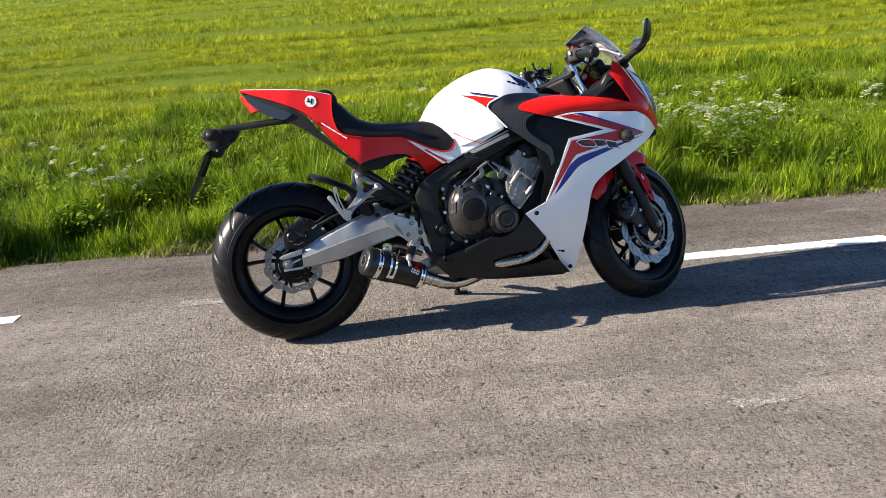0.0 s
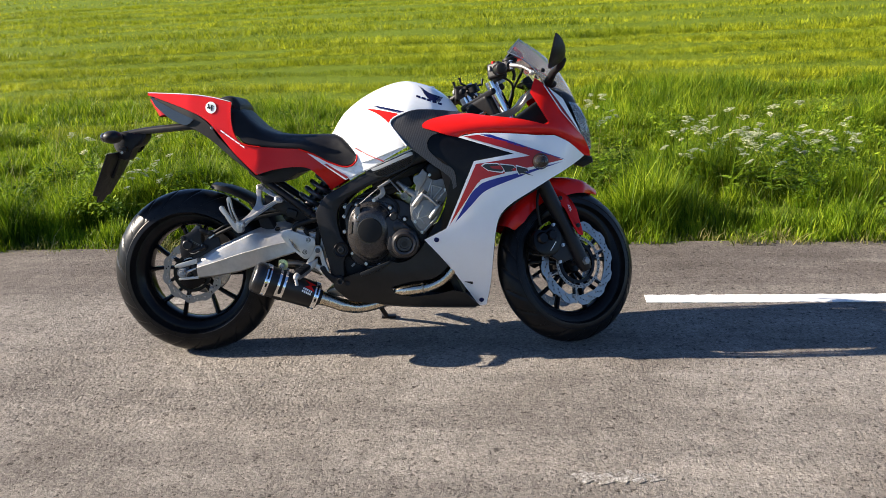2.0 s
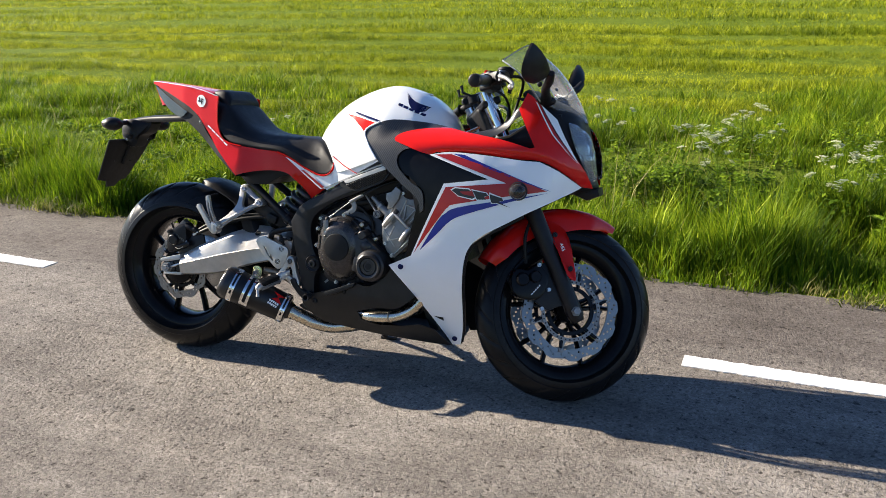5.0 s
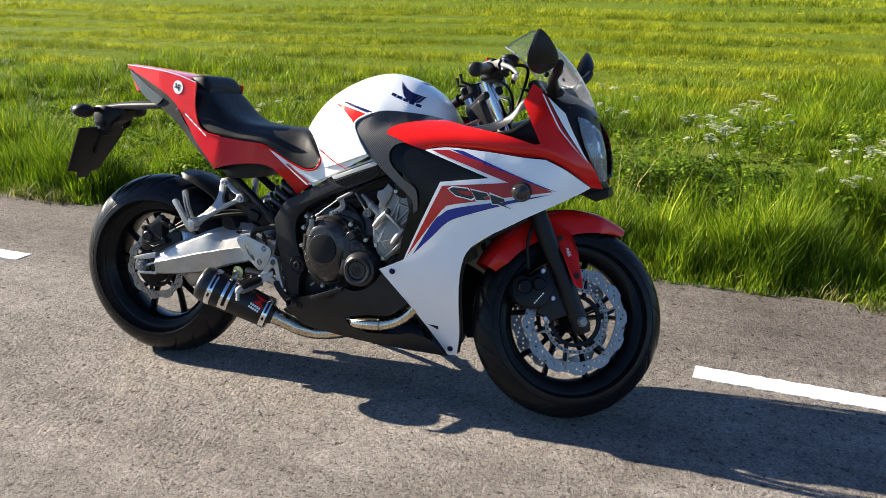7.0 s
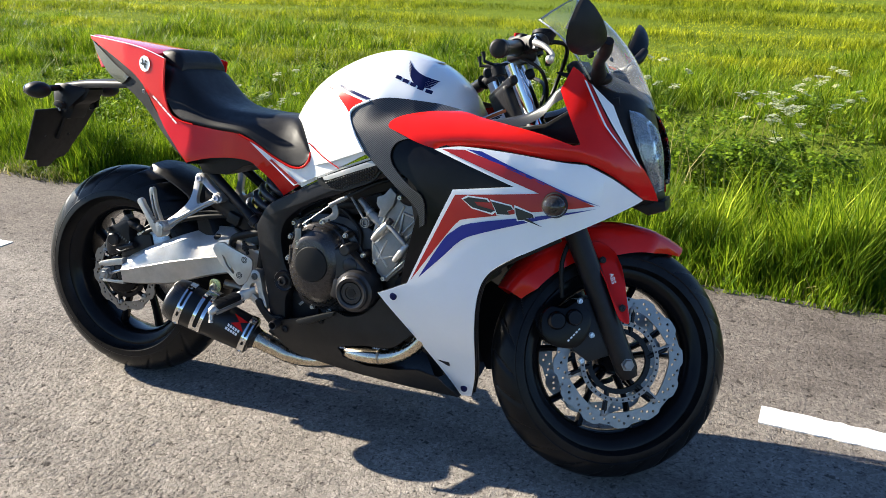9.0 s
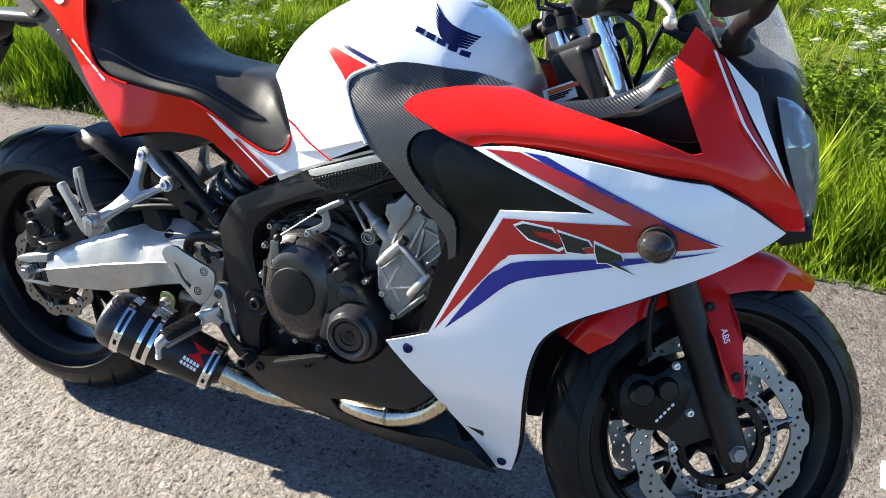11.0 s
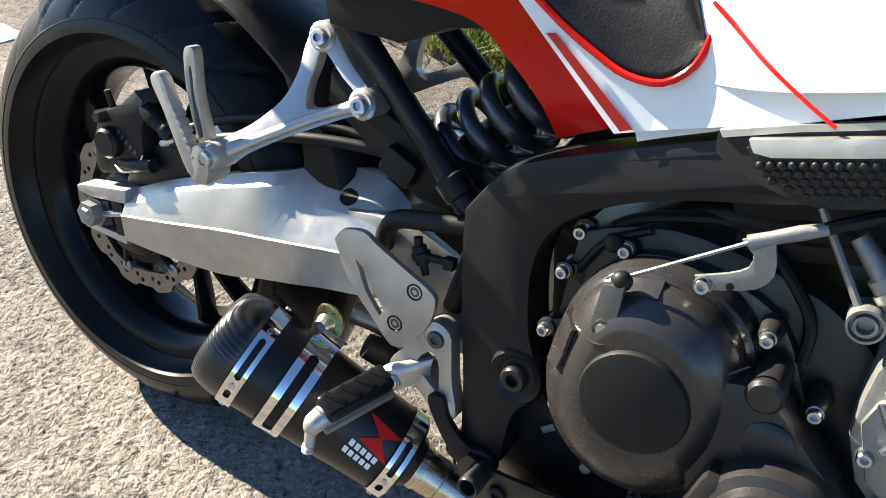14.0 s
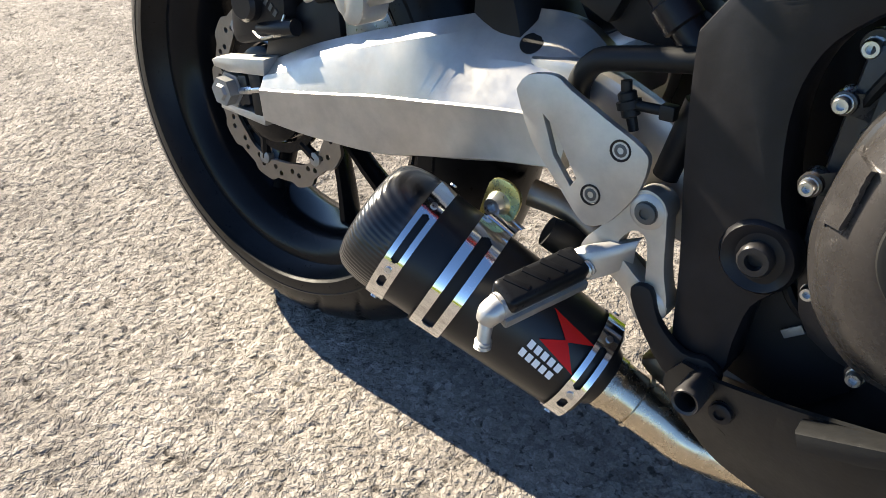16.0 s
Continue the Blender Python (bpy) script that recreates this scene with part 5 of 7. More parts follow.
part("bracket_hole", lathe([(0, -.1856), (.003, -.1856)], (.735, 0, .579), 12), M_CABLE, engine)
part("push_rod", bar((.771, -.150, .645), (.821, -.163, .586), .0032, 8), M_CASE, engine)
part("starter_body", tube([(.800, -.150, .634), (.810, -.152, .626), (.823, -.155, .615), (.824, -.155, .614), (.839, -.158, .601), (.852, -.158, .592), (.868, -.158, .58)], [.0065, .0075, .008, .011, .011, .014, .016], 18, 2), M_CASE, engine, "grey cast starter nose")
part("starter_band", tube([(.831, -.157, .608), (.836, -.158, .604)], .0128, 18), M_ALU, engine)
part("pipe_flange", lathe([(.0, -.168), (.005, -.168), (.006, -.174), (.008, -.174), (.0085, -.169), (.0105, -.169), (.011, -.174), (.0128, -.174), (.0132, -.15)], (.826, 0, .582), 24), M_CASE, engine)
for x, z, r in ((.785, .512, .014), (.800, .475, .019)):
    part("case_boss", lathe([(0, -.199), (r * .8, -.199), (r, -.196), (r * 1.05, -.15)], (x, 0, z), 26), M_ENGINE, engine)
part("coolant_hose", tube([(.66, -.09, .57), (.70, -.11, .60), (.78, -.11, .615), (.84, -.10, .63)], .014, 12), M_CABLE, engine)
part("throttle_body", box((.14, .24, .07), pose(.78, 0, .625, 0, -20, 0), .012), M_BLACK, engine)
part("air_box", box((.22, .26, .09), pose(.80, 0, .68, 0, -20, 0), .02), M_BLACK, engine)
part("wiring_loom", tube([(.61, -.10, .52), (.63, -.12, .565), (.67, -.125, .59), (.73, -.12, .60), (.79, -.135, .56), (.80, -.14, .52)], .005, 8), M_CABLE, engine)
part("wiring_loom", tube([(.60, -.11, .47), (.612, -.13, .52), (.63, -.135, .555), (.66, -.13, .575)], .004, 8), M_CABLE, engine)
part("radiator", box((.04, .30, .28), pose(1.03, 0, .55, 0, -18, 0), .008), M_BLACK, bike, "black radiator behind the fairing")

for side in (1,):
    part("radiator_shroud", box((.02, .085, .46), pose(1.075, side * .195, .55, 0, -18, 0), .006), M_BLACK, bike, "black shroud beside the radiator")
part("inner_panel", plate([(.925, .30), (1.06, .25), (1.075, .60), (1.0, .60), (.975, .55), (.945, .49), (.905, .44)], -.160, -.150, .003), M_BLACK, bike, "black inner panel beside the cylinders")
part("alternator_cover", lathe([(0, .215), (.06, .215), (.075, .205), (.085, .18), (.09, .14)], (.80, 0, .42), 40), M_ENGINE, engine, "dark round alternator cover")
part("sprocket_cover", plate(spline([(.58, .46), (.66, .50), (.72, .46), (.72, .36), (.64, .31), (.58, .36)], 3, closed=True), .14, .185, .012), M_ENGINE, engine)

# lower crankcase and sump
part("sump", plate([(.62, .35), (.90, .38), (.92, .30), (.86, .24), (.70, .22), (.62, .25)], -.10, .10, .012), M_ENGINE, engine)

# -- exhaust --
part("exhaust_collector", plate(closed_line([(.52, .222), (.58, .208), (.70, .205), (.82, .205), (.86, .225), (.82, .25), (.62, .262), (.52, .240)], 3), -.10, .12, .01), M_BRONZE, bike, "rust-tinted exhaust collector under the engine")
part("chain_guard", plate(closed_line([(-.03, .44), (.12, .47), (.30, .50), (.48, .50), (.50, .46), (.46, .30), (.30, .285), (.05, .27), (-.05, .30), (-.06, .38)], 3), .125, .150, .006), M_BLACK, bike, "black chain guard on the far side")
hdr = part("exhaust_header", tube([(.985, -.12, .47), (1.0, -.15, .40), (.998, -.166, .335), (.965, -.170, .285), (.91, -.170, .252), (.84, -.165, .240), (.76, -.14, .232)], .0185, 16), M_PIPE, bike, "stainless steel exhaust header")
for k, y in enumerate((-.10, -.02, .06)):
    part("exhaust_header", tube([(.985, y + .02, .47), (1.0, y, .40), (.99, y - .01, .32), (.95, y, .265), (.88, y, .235), (.76, y * .6, .225)], .0185, 12), M_PIPE, hdr)
part("header_weld", lathe([(.019, -.004), (.0205, 0), (.019, .004)], (0, 0, 0), 16, "x"), M_BRONZE, hdr).matrix_basis = pose(.88, -.1685, .2455, 0, -10, 0)
# silencer: its axis runs forward, inward and down to the link pipe
S1, S2 = Vector((.3077, -.183, .298)), Vector((.4709, -.1319, .2241))
axis = (S2 - S1).normalized()
A, B = S1 - axis * .050, S2 + axis * .012
LONG = (B - A).length
ALONG = Matrix.Translation(A) @ Vector((1, 0, 0)).rotation_difference(axis).to_matrix().to_4x4()


def girth(d):
    """The silencer's radius at d metres from its rear end: it tapers forwards."""
    return .0580 - .0085 * clamp01((d - .05) / .19)


def along(prof, sides=56):
    """Turned shape on the silencer's axis: (radius, metres from its rear end)."""
    return moved(lathe(prof, (0, 0, 0), sides, "x"), ALONG)


def on_can(d, ang, lift=.0012):
    """A place on the silencer's skin: metres along it, degrees round it (0 up, 90 to the right)."""
    a, r = radians(ang), girth(d) + lift
    return ALONG @ Vector((d, -r * math.sin(a), r * math.cos(a)))


def skin_patch(corners, mat, name, n=5, lift=.0012, parent=None):
    """A decal bent round the silencer, from four (metres, degrees) corners."""
    bm = bmesh.new()
    p = np.array(corners, float)
    g = [[bm.verts.new(on_can(*((1 - u) * ((1 - w) * p[0] + w * p[3]) + u * ((1 - w) * p[1] + w * p[2])), lift)) for u in np.linspace(0, 1, n)] for w in np.linspace(0, 1, n)]
    for r, q in zip(g, g[1:]):
        for j in range(n - 1):
            bm.faces.new((r[j], r[j + 1], q[j + 1], q[j]))
    return part(name, bm, mat, parent or can)


def band(d0, d1, a0, a1, slots, lift=.0014, thick=.0014, step=1.5, across=10):
    """A sheet strip round the silencer with cut slots: each (middle, half width, first, last degree), rounded at its ends."""
    bm = bmesh.new()
    ds, angs = np.linspace(d0, d1, across + 1), np.arange(a0, a1 + .01, step)
    vs = [[bm.verts.new(on_can(d, a, lift)) for d in ds] for a in angs]
    for i in range(len(angs) - 1):
        for j in range(across):
            d, a = .5 * (ds[j] + ds[j + 1]), .5 * (angs[i] + angs[i + 1])
            if not any((d - m) ** 2 + (radians(a - min(max(a, f), l)) * .057) ** 2 < h * h for m, h, f, l in slots):
                bm.faces.new((vs[i][j], vs[i][j + 1], vs[i + 1][j + 1], vs[i + 1][j]))
    bmesh.ops.delete(bm, geom=[v for v in bm.verts if not v.link_faces], context="VERTS")
    bmesh.ops.solidify(bm, geom=list(bm.faces), thickness=thick)
    return bm


can = part("silencer", along([(girth(.038), .040), (girth(.05), .05), (girth(LONG), LONG - .008), (girth(LONG) - .004, LONG), (.034, LONG + .001), (.028, LONG + .012)]), M_CAN, bike, "short satin black silencer with carbon end cap and steel straps")
part("end_cap", along([(.020, .020), (.020, .003), (.027, .0), (.040, .0), (.0485, .003), (.0538, .009), (.0568, .018), (.0586, .030), (.0588, .040), (.0575, .042)]), M_CARBON2, can, "carbon fibre end cap")
part("outlet", along([(.018, .03), (.018, .001), (.0205, .001), (.0205, .03)]), M_STEEL, can)
part("outlet_core", along([(0, .03), (.019, .03)]), M_CABLE, can)
for mid in (.050, LONG - .013):
    cuts = []
    for turn in (0, 120, 240):
        cuts += [(mid, .0030, turn + 30, turn + 72), (mid, .0030, turn + 93, turn + 101)]
    strap = part("strap", band(mid - .0088, mid + .0088, -30, 330, cuts + [(m, h, f - 120, l - 120) for m, h, f, l in cuts[2:4]]), M_CHROME, can, "polished steel strap with slots")
    for ang in (17, 83, 137, 203, 257, 323):
        at, up = on_can(mid, ang, .0026), (on_can(mid, ang, .01) - on_can(mid, ang, 0)).normalized()
        part("rivet", bar(tuple(at - up * .001), tuple(at + up * .0016), .0032, 10), M_STEEL, strap)
# slotted hanger loop round the right flank, with a rubber strip under it
loop = part("hanger_loop", band(.088, .118, -14, 128, [(.103, .0056, 16, 108)], .0026, .0018, 1.5, 16), M_CHROME, can, "slotted steel hanger loop")
part("rubber_strip", band(.087, .119, -20, 330, [], .0006, .001, 4, 2), M_CABLE, can)
skin_patch([(.086, 108), (.089, 108), (.089, 136), (.086, 136)], M_CABLE, "rubber_lip", 5, .003)
top = [on_can(.088 + .030 * k, -12, .0022) for k in (0, 1)]
bent = []
for k, (w, dz, dy) in enumerate(((0, 0, 0), (.04, .002, .005), (.08, .003, .012), (.10, .002, .020))):
    p, q = top[0].lerp(top[1], w), top[1].lerp(top[0], w)
    bent.append([tuple(v + Vector((.004 * k * .5, dy, dz))) for v in (p, q)])
bm = loft(bent, 3, 1, caps=False, mirror=False)
bmesh.ops.solidify(bm, geom=list(bm.faces), thickness=.0025)
part("hanger_tab", bm, M_CHROME, can, "bent steel hanger tab")
lug = part("hanger_lug", plate(closed_line(corner((.340, .320), (.367, .316)) + [(.378, .333), (.381, .352), (.372, .362), (.358, .364), (.347, .356)], 3), -.134, -.130, .001), M_GOLD, bike, "gold zinc hanger lug")
part("hanger_cone", lathe([(.0125, -.130), (.0125, -.134), (.0085, -.145), (.0045, -.145), (.0045, -.139), (0, -.139)], (.360, 0, .340), 26), M_STEEL, lug, "conical steel bush")
part("hanger_stay", tube([(.372, -.100, .345), (.41, -.092, .340), (.455, -.090, .322), (.50, -.085, .30)], [.013, .012, .011, .011], 12), M_BRONZE, bike, "rust-tinted exhaust stay")
part("rubber_mount", tube([(.404, -.118, .326), (.420, -.108, .318), (.436, -.098, .312)], [.014, .016, .013], 16, 3), M_CABLE, bike)
link = part("link_pipe", tube([tuple(B - axis * .004), tuple(B + axis * .03), tuple(B + axis * .07), tuple(B + axis * .105), (.625, -.075, .165), (.70, -.06, .175), (.80, -.04, .205)], [.0265, .0245, .024, .024, .024, .024], 22), M_PIPE, bike, "straw-tinted stainless link pipe")
for d, w in ((.010, .006), (.018, .0025), (.046, .002)):
    bm = lathe([(.0235, -w - .001), (.0268, -w), (.0268, w), (.0235, w + .001)], (0, 0, 0), 30, "x")
    part("pipe_band", moved(bm, Matrix.Translation(axis * (LONG + d)) @ ALONG), M_PIPE, link)
skin_patch([(.182, 24), (.228, 31), (.206, 44), (.206, 44)], M_DECALRED, "decal")
skin_patch([(.206, 42), (.206, 42), (.226, 66), (.186, 56)], M_DECALRED, "decal")
for a0, d0 in ((60, .181), (71, .179)):
    for k in range(5):
        c0 = d0 + k * .0074
        skin_patch([(c0, a0 + k), (c0 + .0054, a0 + k + .8), (c0 + .0054, a0 + k + 8.8), (c0, a0 + k + 8.0)], M_DECALWHITE, "decal_bar", 3)

# -- rider's peg, heel guard, brake lever --
hang_out = closed_line([(.478, .398), (.492, .411), (.508, .406), (.514, .390), (.522, .352), (.532, .322), (.527, .303), (.510, .301), (.497, .318), (.476, .330), (.456, .326), (.450, .345), (.466, .372)], 4)
hang_hole = closed_line([(.489, .374), (.502, .371), (.509, .340), (.508, .334), (.494, .342), (.480, .356)], 3)
hang = part("peg_hanger", plate(hang_out, -.144, -.126, .006, None, [hang_hole]), M_ALU, bike, "cast aluminium right footpeg hanger")
part("hanger_knuckle", loft([[(.452, -.168, .330), (.452, -.166, .346), (.456, -.156, .350)], [(.466, -.166, .326), (.464, -.165, .350), (.468, -.150, .356)], [(.482, -.150, .332), (.482, -.150, .356), (.486, -.136, .362)], [(.494, -.136, .342), (.494, -.138, .362), (.496, -.130, .366)]], 3, 3, caps=False, mirror=False), M_ALU, hang)
part("peg_pin", cap_bolt((.468, -.166, .338), .007, .004), M_STEEL, hang)
for x, z in ((.497, .394), (.517, .317)):
    part("hanger_boss", lathe([(0, -.146), (.012, -.146), (.016, -.143), (.016, -.12)], (x, 0, z), 22), M_ALU, hang)
    part("hanger_bolt", cap_bolt((x, -.1465, z), .0085, .003), M_CLAMP, hang)
heel = [(.366, .452), (.374, .466), (.398, .473), (.415, .466), (.45, .453), (.482, .441), (.489, .43), (.486, .405), (.470, .375), (.455, .364), (.443, .366), (.42, .386), (.388, .415)]
slot = [(.394, .440), (.404, .434), (.434, .398), (.430, .390), (.41, .41)]
part("heel_guard", plate(spline(heel + heel[:1], 3)[:-1], -.146, -.139, .003, None, [slot]), M_ALU, hang, "scuffed aluminium heel guard")
for x, z in ((.465, .434), (.449, .390)):
    part("guard_cup", lathe([(.0055, -.1440), (.0075, -.1468), (.0088, -.1468), (.0092, -.144)], (x, 0, z), 20), M_FRAME, hang)
    part("guard_bolt", cap_bolt((x, -.1435, z), .0055, .003), M_CLAMP, hang)
P0, P1 = Vector((.465, -.152, .336)), Vector((.434, -.236, .317))
pegdir = (P1 - P0).normalized()
peg = part("rider_footpeg", tube([tuple(P0), tuple(P0.lerp(P1, .5)), tuple(P1)], [.011, .012, .012], 12), M_ALU, bike, "rider footpeg with black rubber pad")
pq = Vector((1, 0, 0)).rotation_difference(pegdir).to_matrix().to_4x4()
pad_at = P0.lerp(P1, .56)
part("peg_rubber", box((.078, .028, .017), Matrix.Translation(pad_at + Vector((0, 0, .007))) @ pq, .006, 3), M_RUBBER, peg, "black rubber pad")
part("peg_tray", box((.081, .027, .010), Matrix.Translation(pad_at + Vector((0, 0, -.006))) @ pq, .003), M_CASE, peg)
for k in range(4):
    part("rubber_rib", box((.006, .022, .003), Matrix.Translation(P0.lerp(P1, .26 + .19 * k) + Vector((0, 0, .0152))) @ pq @ pose(0, 0, 0, 0, 0, 32), .001), M_RUBBER, peg)
part("peg_end", tube([tuple(P1 - pegdir * .002), tuple(P1 + pegdir * .006 + Vector((0, 0, -.003))), tuple(P1 + pegdir * .010 + Vector((0, 0, -.010)))], [.0115, .0108, .007], 14), M_ALU, peg)
part("peg_feeler", tube([tuple(P1 + pegdir * .008 + Vector((0, 0, -.006))), tuple(P1 + pegdir * .012 + Vector((.003, 0, -.018))), tuple(P1 + pegdir * .014 + Vector((.006, 0, -.030)))], [.0062, .0056, .0056], 12), M_ALU, peg)
for k in range(3):
    part("feeler_ring", lathe([(.0052, -.001), (.0070, 0), (.0052, .001)], tuple(P1 + pegdir * .0135 + Vector((.0045, 0, -.023 - .003 * k))), 14, "z"), M_ALU, peg)
pedal = part("brake_pedal", plate(closed_line([(.502, .330), (.514, .306), (.545, .272), (.568, .268), (.586, .276), (.590, .290), (.576, .299), (.556, .296), (.532, .312), (.518, .336)], 3), -.152, -.143, .003), M_BLACK, bike, "black rear brake pedal")
part("pedal_toe", lathe([(0, .022), (.009, .022), (.0115, .018), (.0115, -.018), (.0105, -.020), (.0085, -.019), (.0085, .010), (0, .010)], (.579, -.170, .283), 24), M_ENGINE, pedal, "hollow grey toe peg")
# the far side's peg, hanger and gear lever
far_hang = part("peg_hanger", plate(hang_out, .126, .144, .006, None, [hang_hole]), M_ALU, bike, "cast aluminium left footpeg hanger")
part("heel_guard", plate(spline(heel + heel[:1], 3)[:-1], .139, .146, .003), M_ALU, far_hang)
far_peg = part("rider_footpeg", tube([(P0.x, -P0.y, P0.z), (P1.x, -P1.y, P1.z)], .012, 12, 2), M_ALU, bike, "rider footpeg with black rubber pad")
part("peg_rubber", box((.028, .078, .017), pose(.448, .199, .332, 0, 0, 20), .006), M_RUBBER, far_peg)
gear = part("gear_lever", tube([(.50, .150, .325), (.55, .156, .290), (.60, .160, .282), (.63, .165, .284)], .007, 10), M_BLACK, bike, "black gear lever on the far side")
part("gear_toe", bar((.63, .155, .284), (.63, .200, .286), .010, 14), M_RUBBER, gear)
part("master_cylinder", bar((.49, -.105, .41), (.50, -.105, .475), .011), M_BLACK, bike)
switch = part("brake_switch", tube([(.448, -.125, .480), (.450, -.125, .472), (.4505, -.125, .471), (.458, -.125, .455), (.4585, -.125, .454), (.463, -.125, .444)], [.0045, .0045, .0075, .0075, .0045, .004], 12, 2), M_CABLE, bike, "black brake light switch")
part("switch_plug", bar((.455, -.127, .464), (.480, -.125, .4665), .0042, 10), M_CABLE, switch)
part("switch_plug", box((.012, .011, .012), pose(.4865, -.125, .467, 0, -6, 0), .002), M_CABLE, switch)
part("switch_collar", lathe([(.006, -.004), (.0098, -.003), (.0098, .003), (.006, .004)], (0, 0, 0), 16, "x"), M_CABLE, switch).matrix_basis = pose(.4545, -.125, .463, 0, 64, 0)
part("reservoir_hose", tube([(.4045, -.112, .448), (.406, -.116, .466), (.418, -.118, .485), (.4446, -.118, .4944), (.4816, -.117, .504), (.53, -.110, .514)], .0098, 12), M_CABLE, bike)

# -- pillion peg bracket --
def web(points, y0, y1, bevel=.004, holes=()):
    return plate(spline(points, 4, closed=True), y0, y1, bevel, None, [spline(h, 4, closed=True) for h in holes])


pil_out = [(.272, .642), (.285, .652), (.299, .644), (.322, .622), (.352, .600), (.368, .588), (.362, .571), (.344, .568), (.300, .541), (.25, .507), (.215, .480), (.196, .462), (.180, .466), (.178, .482), (.195, .497), (.222, .520), (.252, .556), (.264, .590), (.266, .62)]
pil_hole = [(.289, .622), (.318, .602), (.338, .588), (.316, .570), (.286, .556), (.280, .575), (.284, .60)]
pil = part("pillion_bracket", web(pil_out, -.128, -.114, .0045, [pil_hole]), M_ALU, bike, "forked aluminium pillion peg bracket")
part("bracket_arm", tube([(.352, -.128, .584), (.30, -.129, .553), (.24, -.130, .512), (.192, -.131, .478)], [.007, .0055, .006, .009], 10), M_ALU, pil)
for at in ((.285, -.120, .636), (.352, -.124, .584)):
    part("bracket_boss", lathe([(0, -.012), (.013, -.012), (.0165, -.009), (.0165, .02)], at, 22), M_ALU, pil)
    part("bracket_bolt", cap_bolt((at[0], at[1] - .012, at[2]), .0095, .006), M_STEEL, pil)
flare = Matrix(((.9005, 0, -.1859, 0.1486), (0.0772, 1, 0.4255, -0.2556), (-.0453, 0, .8069, 0.1287), (0, 0, 0, 1)))
for ob in (pil, *pil.children):
    ob.data.transform(flare)
part("peg_knuckle", lathe([(0, -.018), (.011, -.018), (.014, -.014), (.014, .014), (0, .014)], (.231, -.170, .503), 20), M_ALU, pil)
part("pivot_pin", cap_bolt((.231, -.188, .503), .008, .004), M_STEEL, pil)
part("peg_fork", web([(.238, .498), (.228, .515), (.214, .510), (.214, .482), (.222, .473), (.236, .478)], -.192, -.158, .004), M_ALU, pil)
part("pillion_peg", web([(.222, .505), (.203, .556), (.196, .596), (.190, .603), (.182, .594), (.190, .548), (.212, .497)], -.172, -.160, .003, [[(.211, .520), (.199, .552), (.193, .582), (.190, .578), (.196, .546), (.206, .516)]]), M_ALU, pil, "folded aluminium pillion peg")
part("pillion_peg", web([(.222, .490), (.186, .548), (.174, .570), (.163, .573), (.158, .562), (.176, .536), (.210, .482)], -.192, -.178, .003), M_ALU, pil, "folded aluminium pillion peg")
for k in range(9):
    part("peg_tooth", box((.006, .014, .006), pose(.217 - .0052 * k, -.185, .501 + .0072 * k, 0, -35, 0), .001), M_ALU, pil)
# its twin on the other side
twin = part("pillion_bracket", web(pil_out, .114, .128, .0045, [pil_hole]), M_ALU, bike, "forked aluminium pillion peg bracket")
part("pillion_peg", web([(.172, .478), (.142, .532), (.134, .572), (.126, .578), (.120, .566), (.134, .520), (.160, .470)], .128, .150, .003, [[(.156, .492), (.140, .524), (.130, .556), (.128, .552), (.138, .518), (.152, .488)]]), M_ALU, twin, "folded aluminium pillion peg")
part("left_hanger", plate([(.36, .46), (.40, .48), (.49, .44), (.50, .32), (.46, .34)], .135, .145, .003), M_ALU, bike)
part("left_footpeg", bar((.46, .15, .34), (.43, .30, .29), .015), M_RUBBER, bike)
part("shift_lever", tube([(.50, .15, .33), (.58, .16, .30), (.62, .17, .29), (.62, .21, .29)], .008, 8), M_FRAME, bike)

# side stand on the left
stand = part("side_stand", tube([(.60, .11, .26), (.65, .20, .15), (.690, .272, .050)], [.013, .011, .010], 12), M_BLACK, bike, "black side stand")
part("stand_foot", box((.06, .03, .012), pose(.70, .281, .047, 8.5, 0, 0), .004), M_BLACK, stand)
part("stand_spring", tube([(.595, .10, .28), (.63, .15, .2), (.65, .185, .165)], .006, 8), M_STEEL, stand)

# -- bodywork --
# tank: stations along x, each from the lower edge to the ridge
stations = []
for x in (.545, .56, .575, .60, .63, .67, .72, .78, .84, .90, .95, .99, 1.02, 1.04):
    w, t = float(np.interp(x, *TANK_W)), float(np.interp(x, *TANK_T))
    row = []
    for k in range(13):
        a = math.pi / 2 * k / 12
        row.append((x, -w * max(0.0, math.cos(a)) ** (2 / 2.3), tank_base(x) + (t - tank_base(x)) * math.sin(a) ** (2 / 2.5)))
    stations.append(row)
tank = part("fuel_tank", loft(stations, 3, 2), M_WHITE, bike, "glossy white fuel tank with red and navy decals", sharp=60)
part("tank_decal", drape([(.699, .899), (.74, .893), (.78, .884), (.820, .874), (.803, .858), (.790, .838), (.772, .856), (.74, .880)], tank_face, .008, 0, .008), M_DECALRED, tank, "red triangular decal")
part("tank_decal", drape([(.728, .904), (.742, .906), (.842, .881), (.828, .878)], tank_face, .008, 0, .008), M_NAVY, tank, "navy stripe decal")
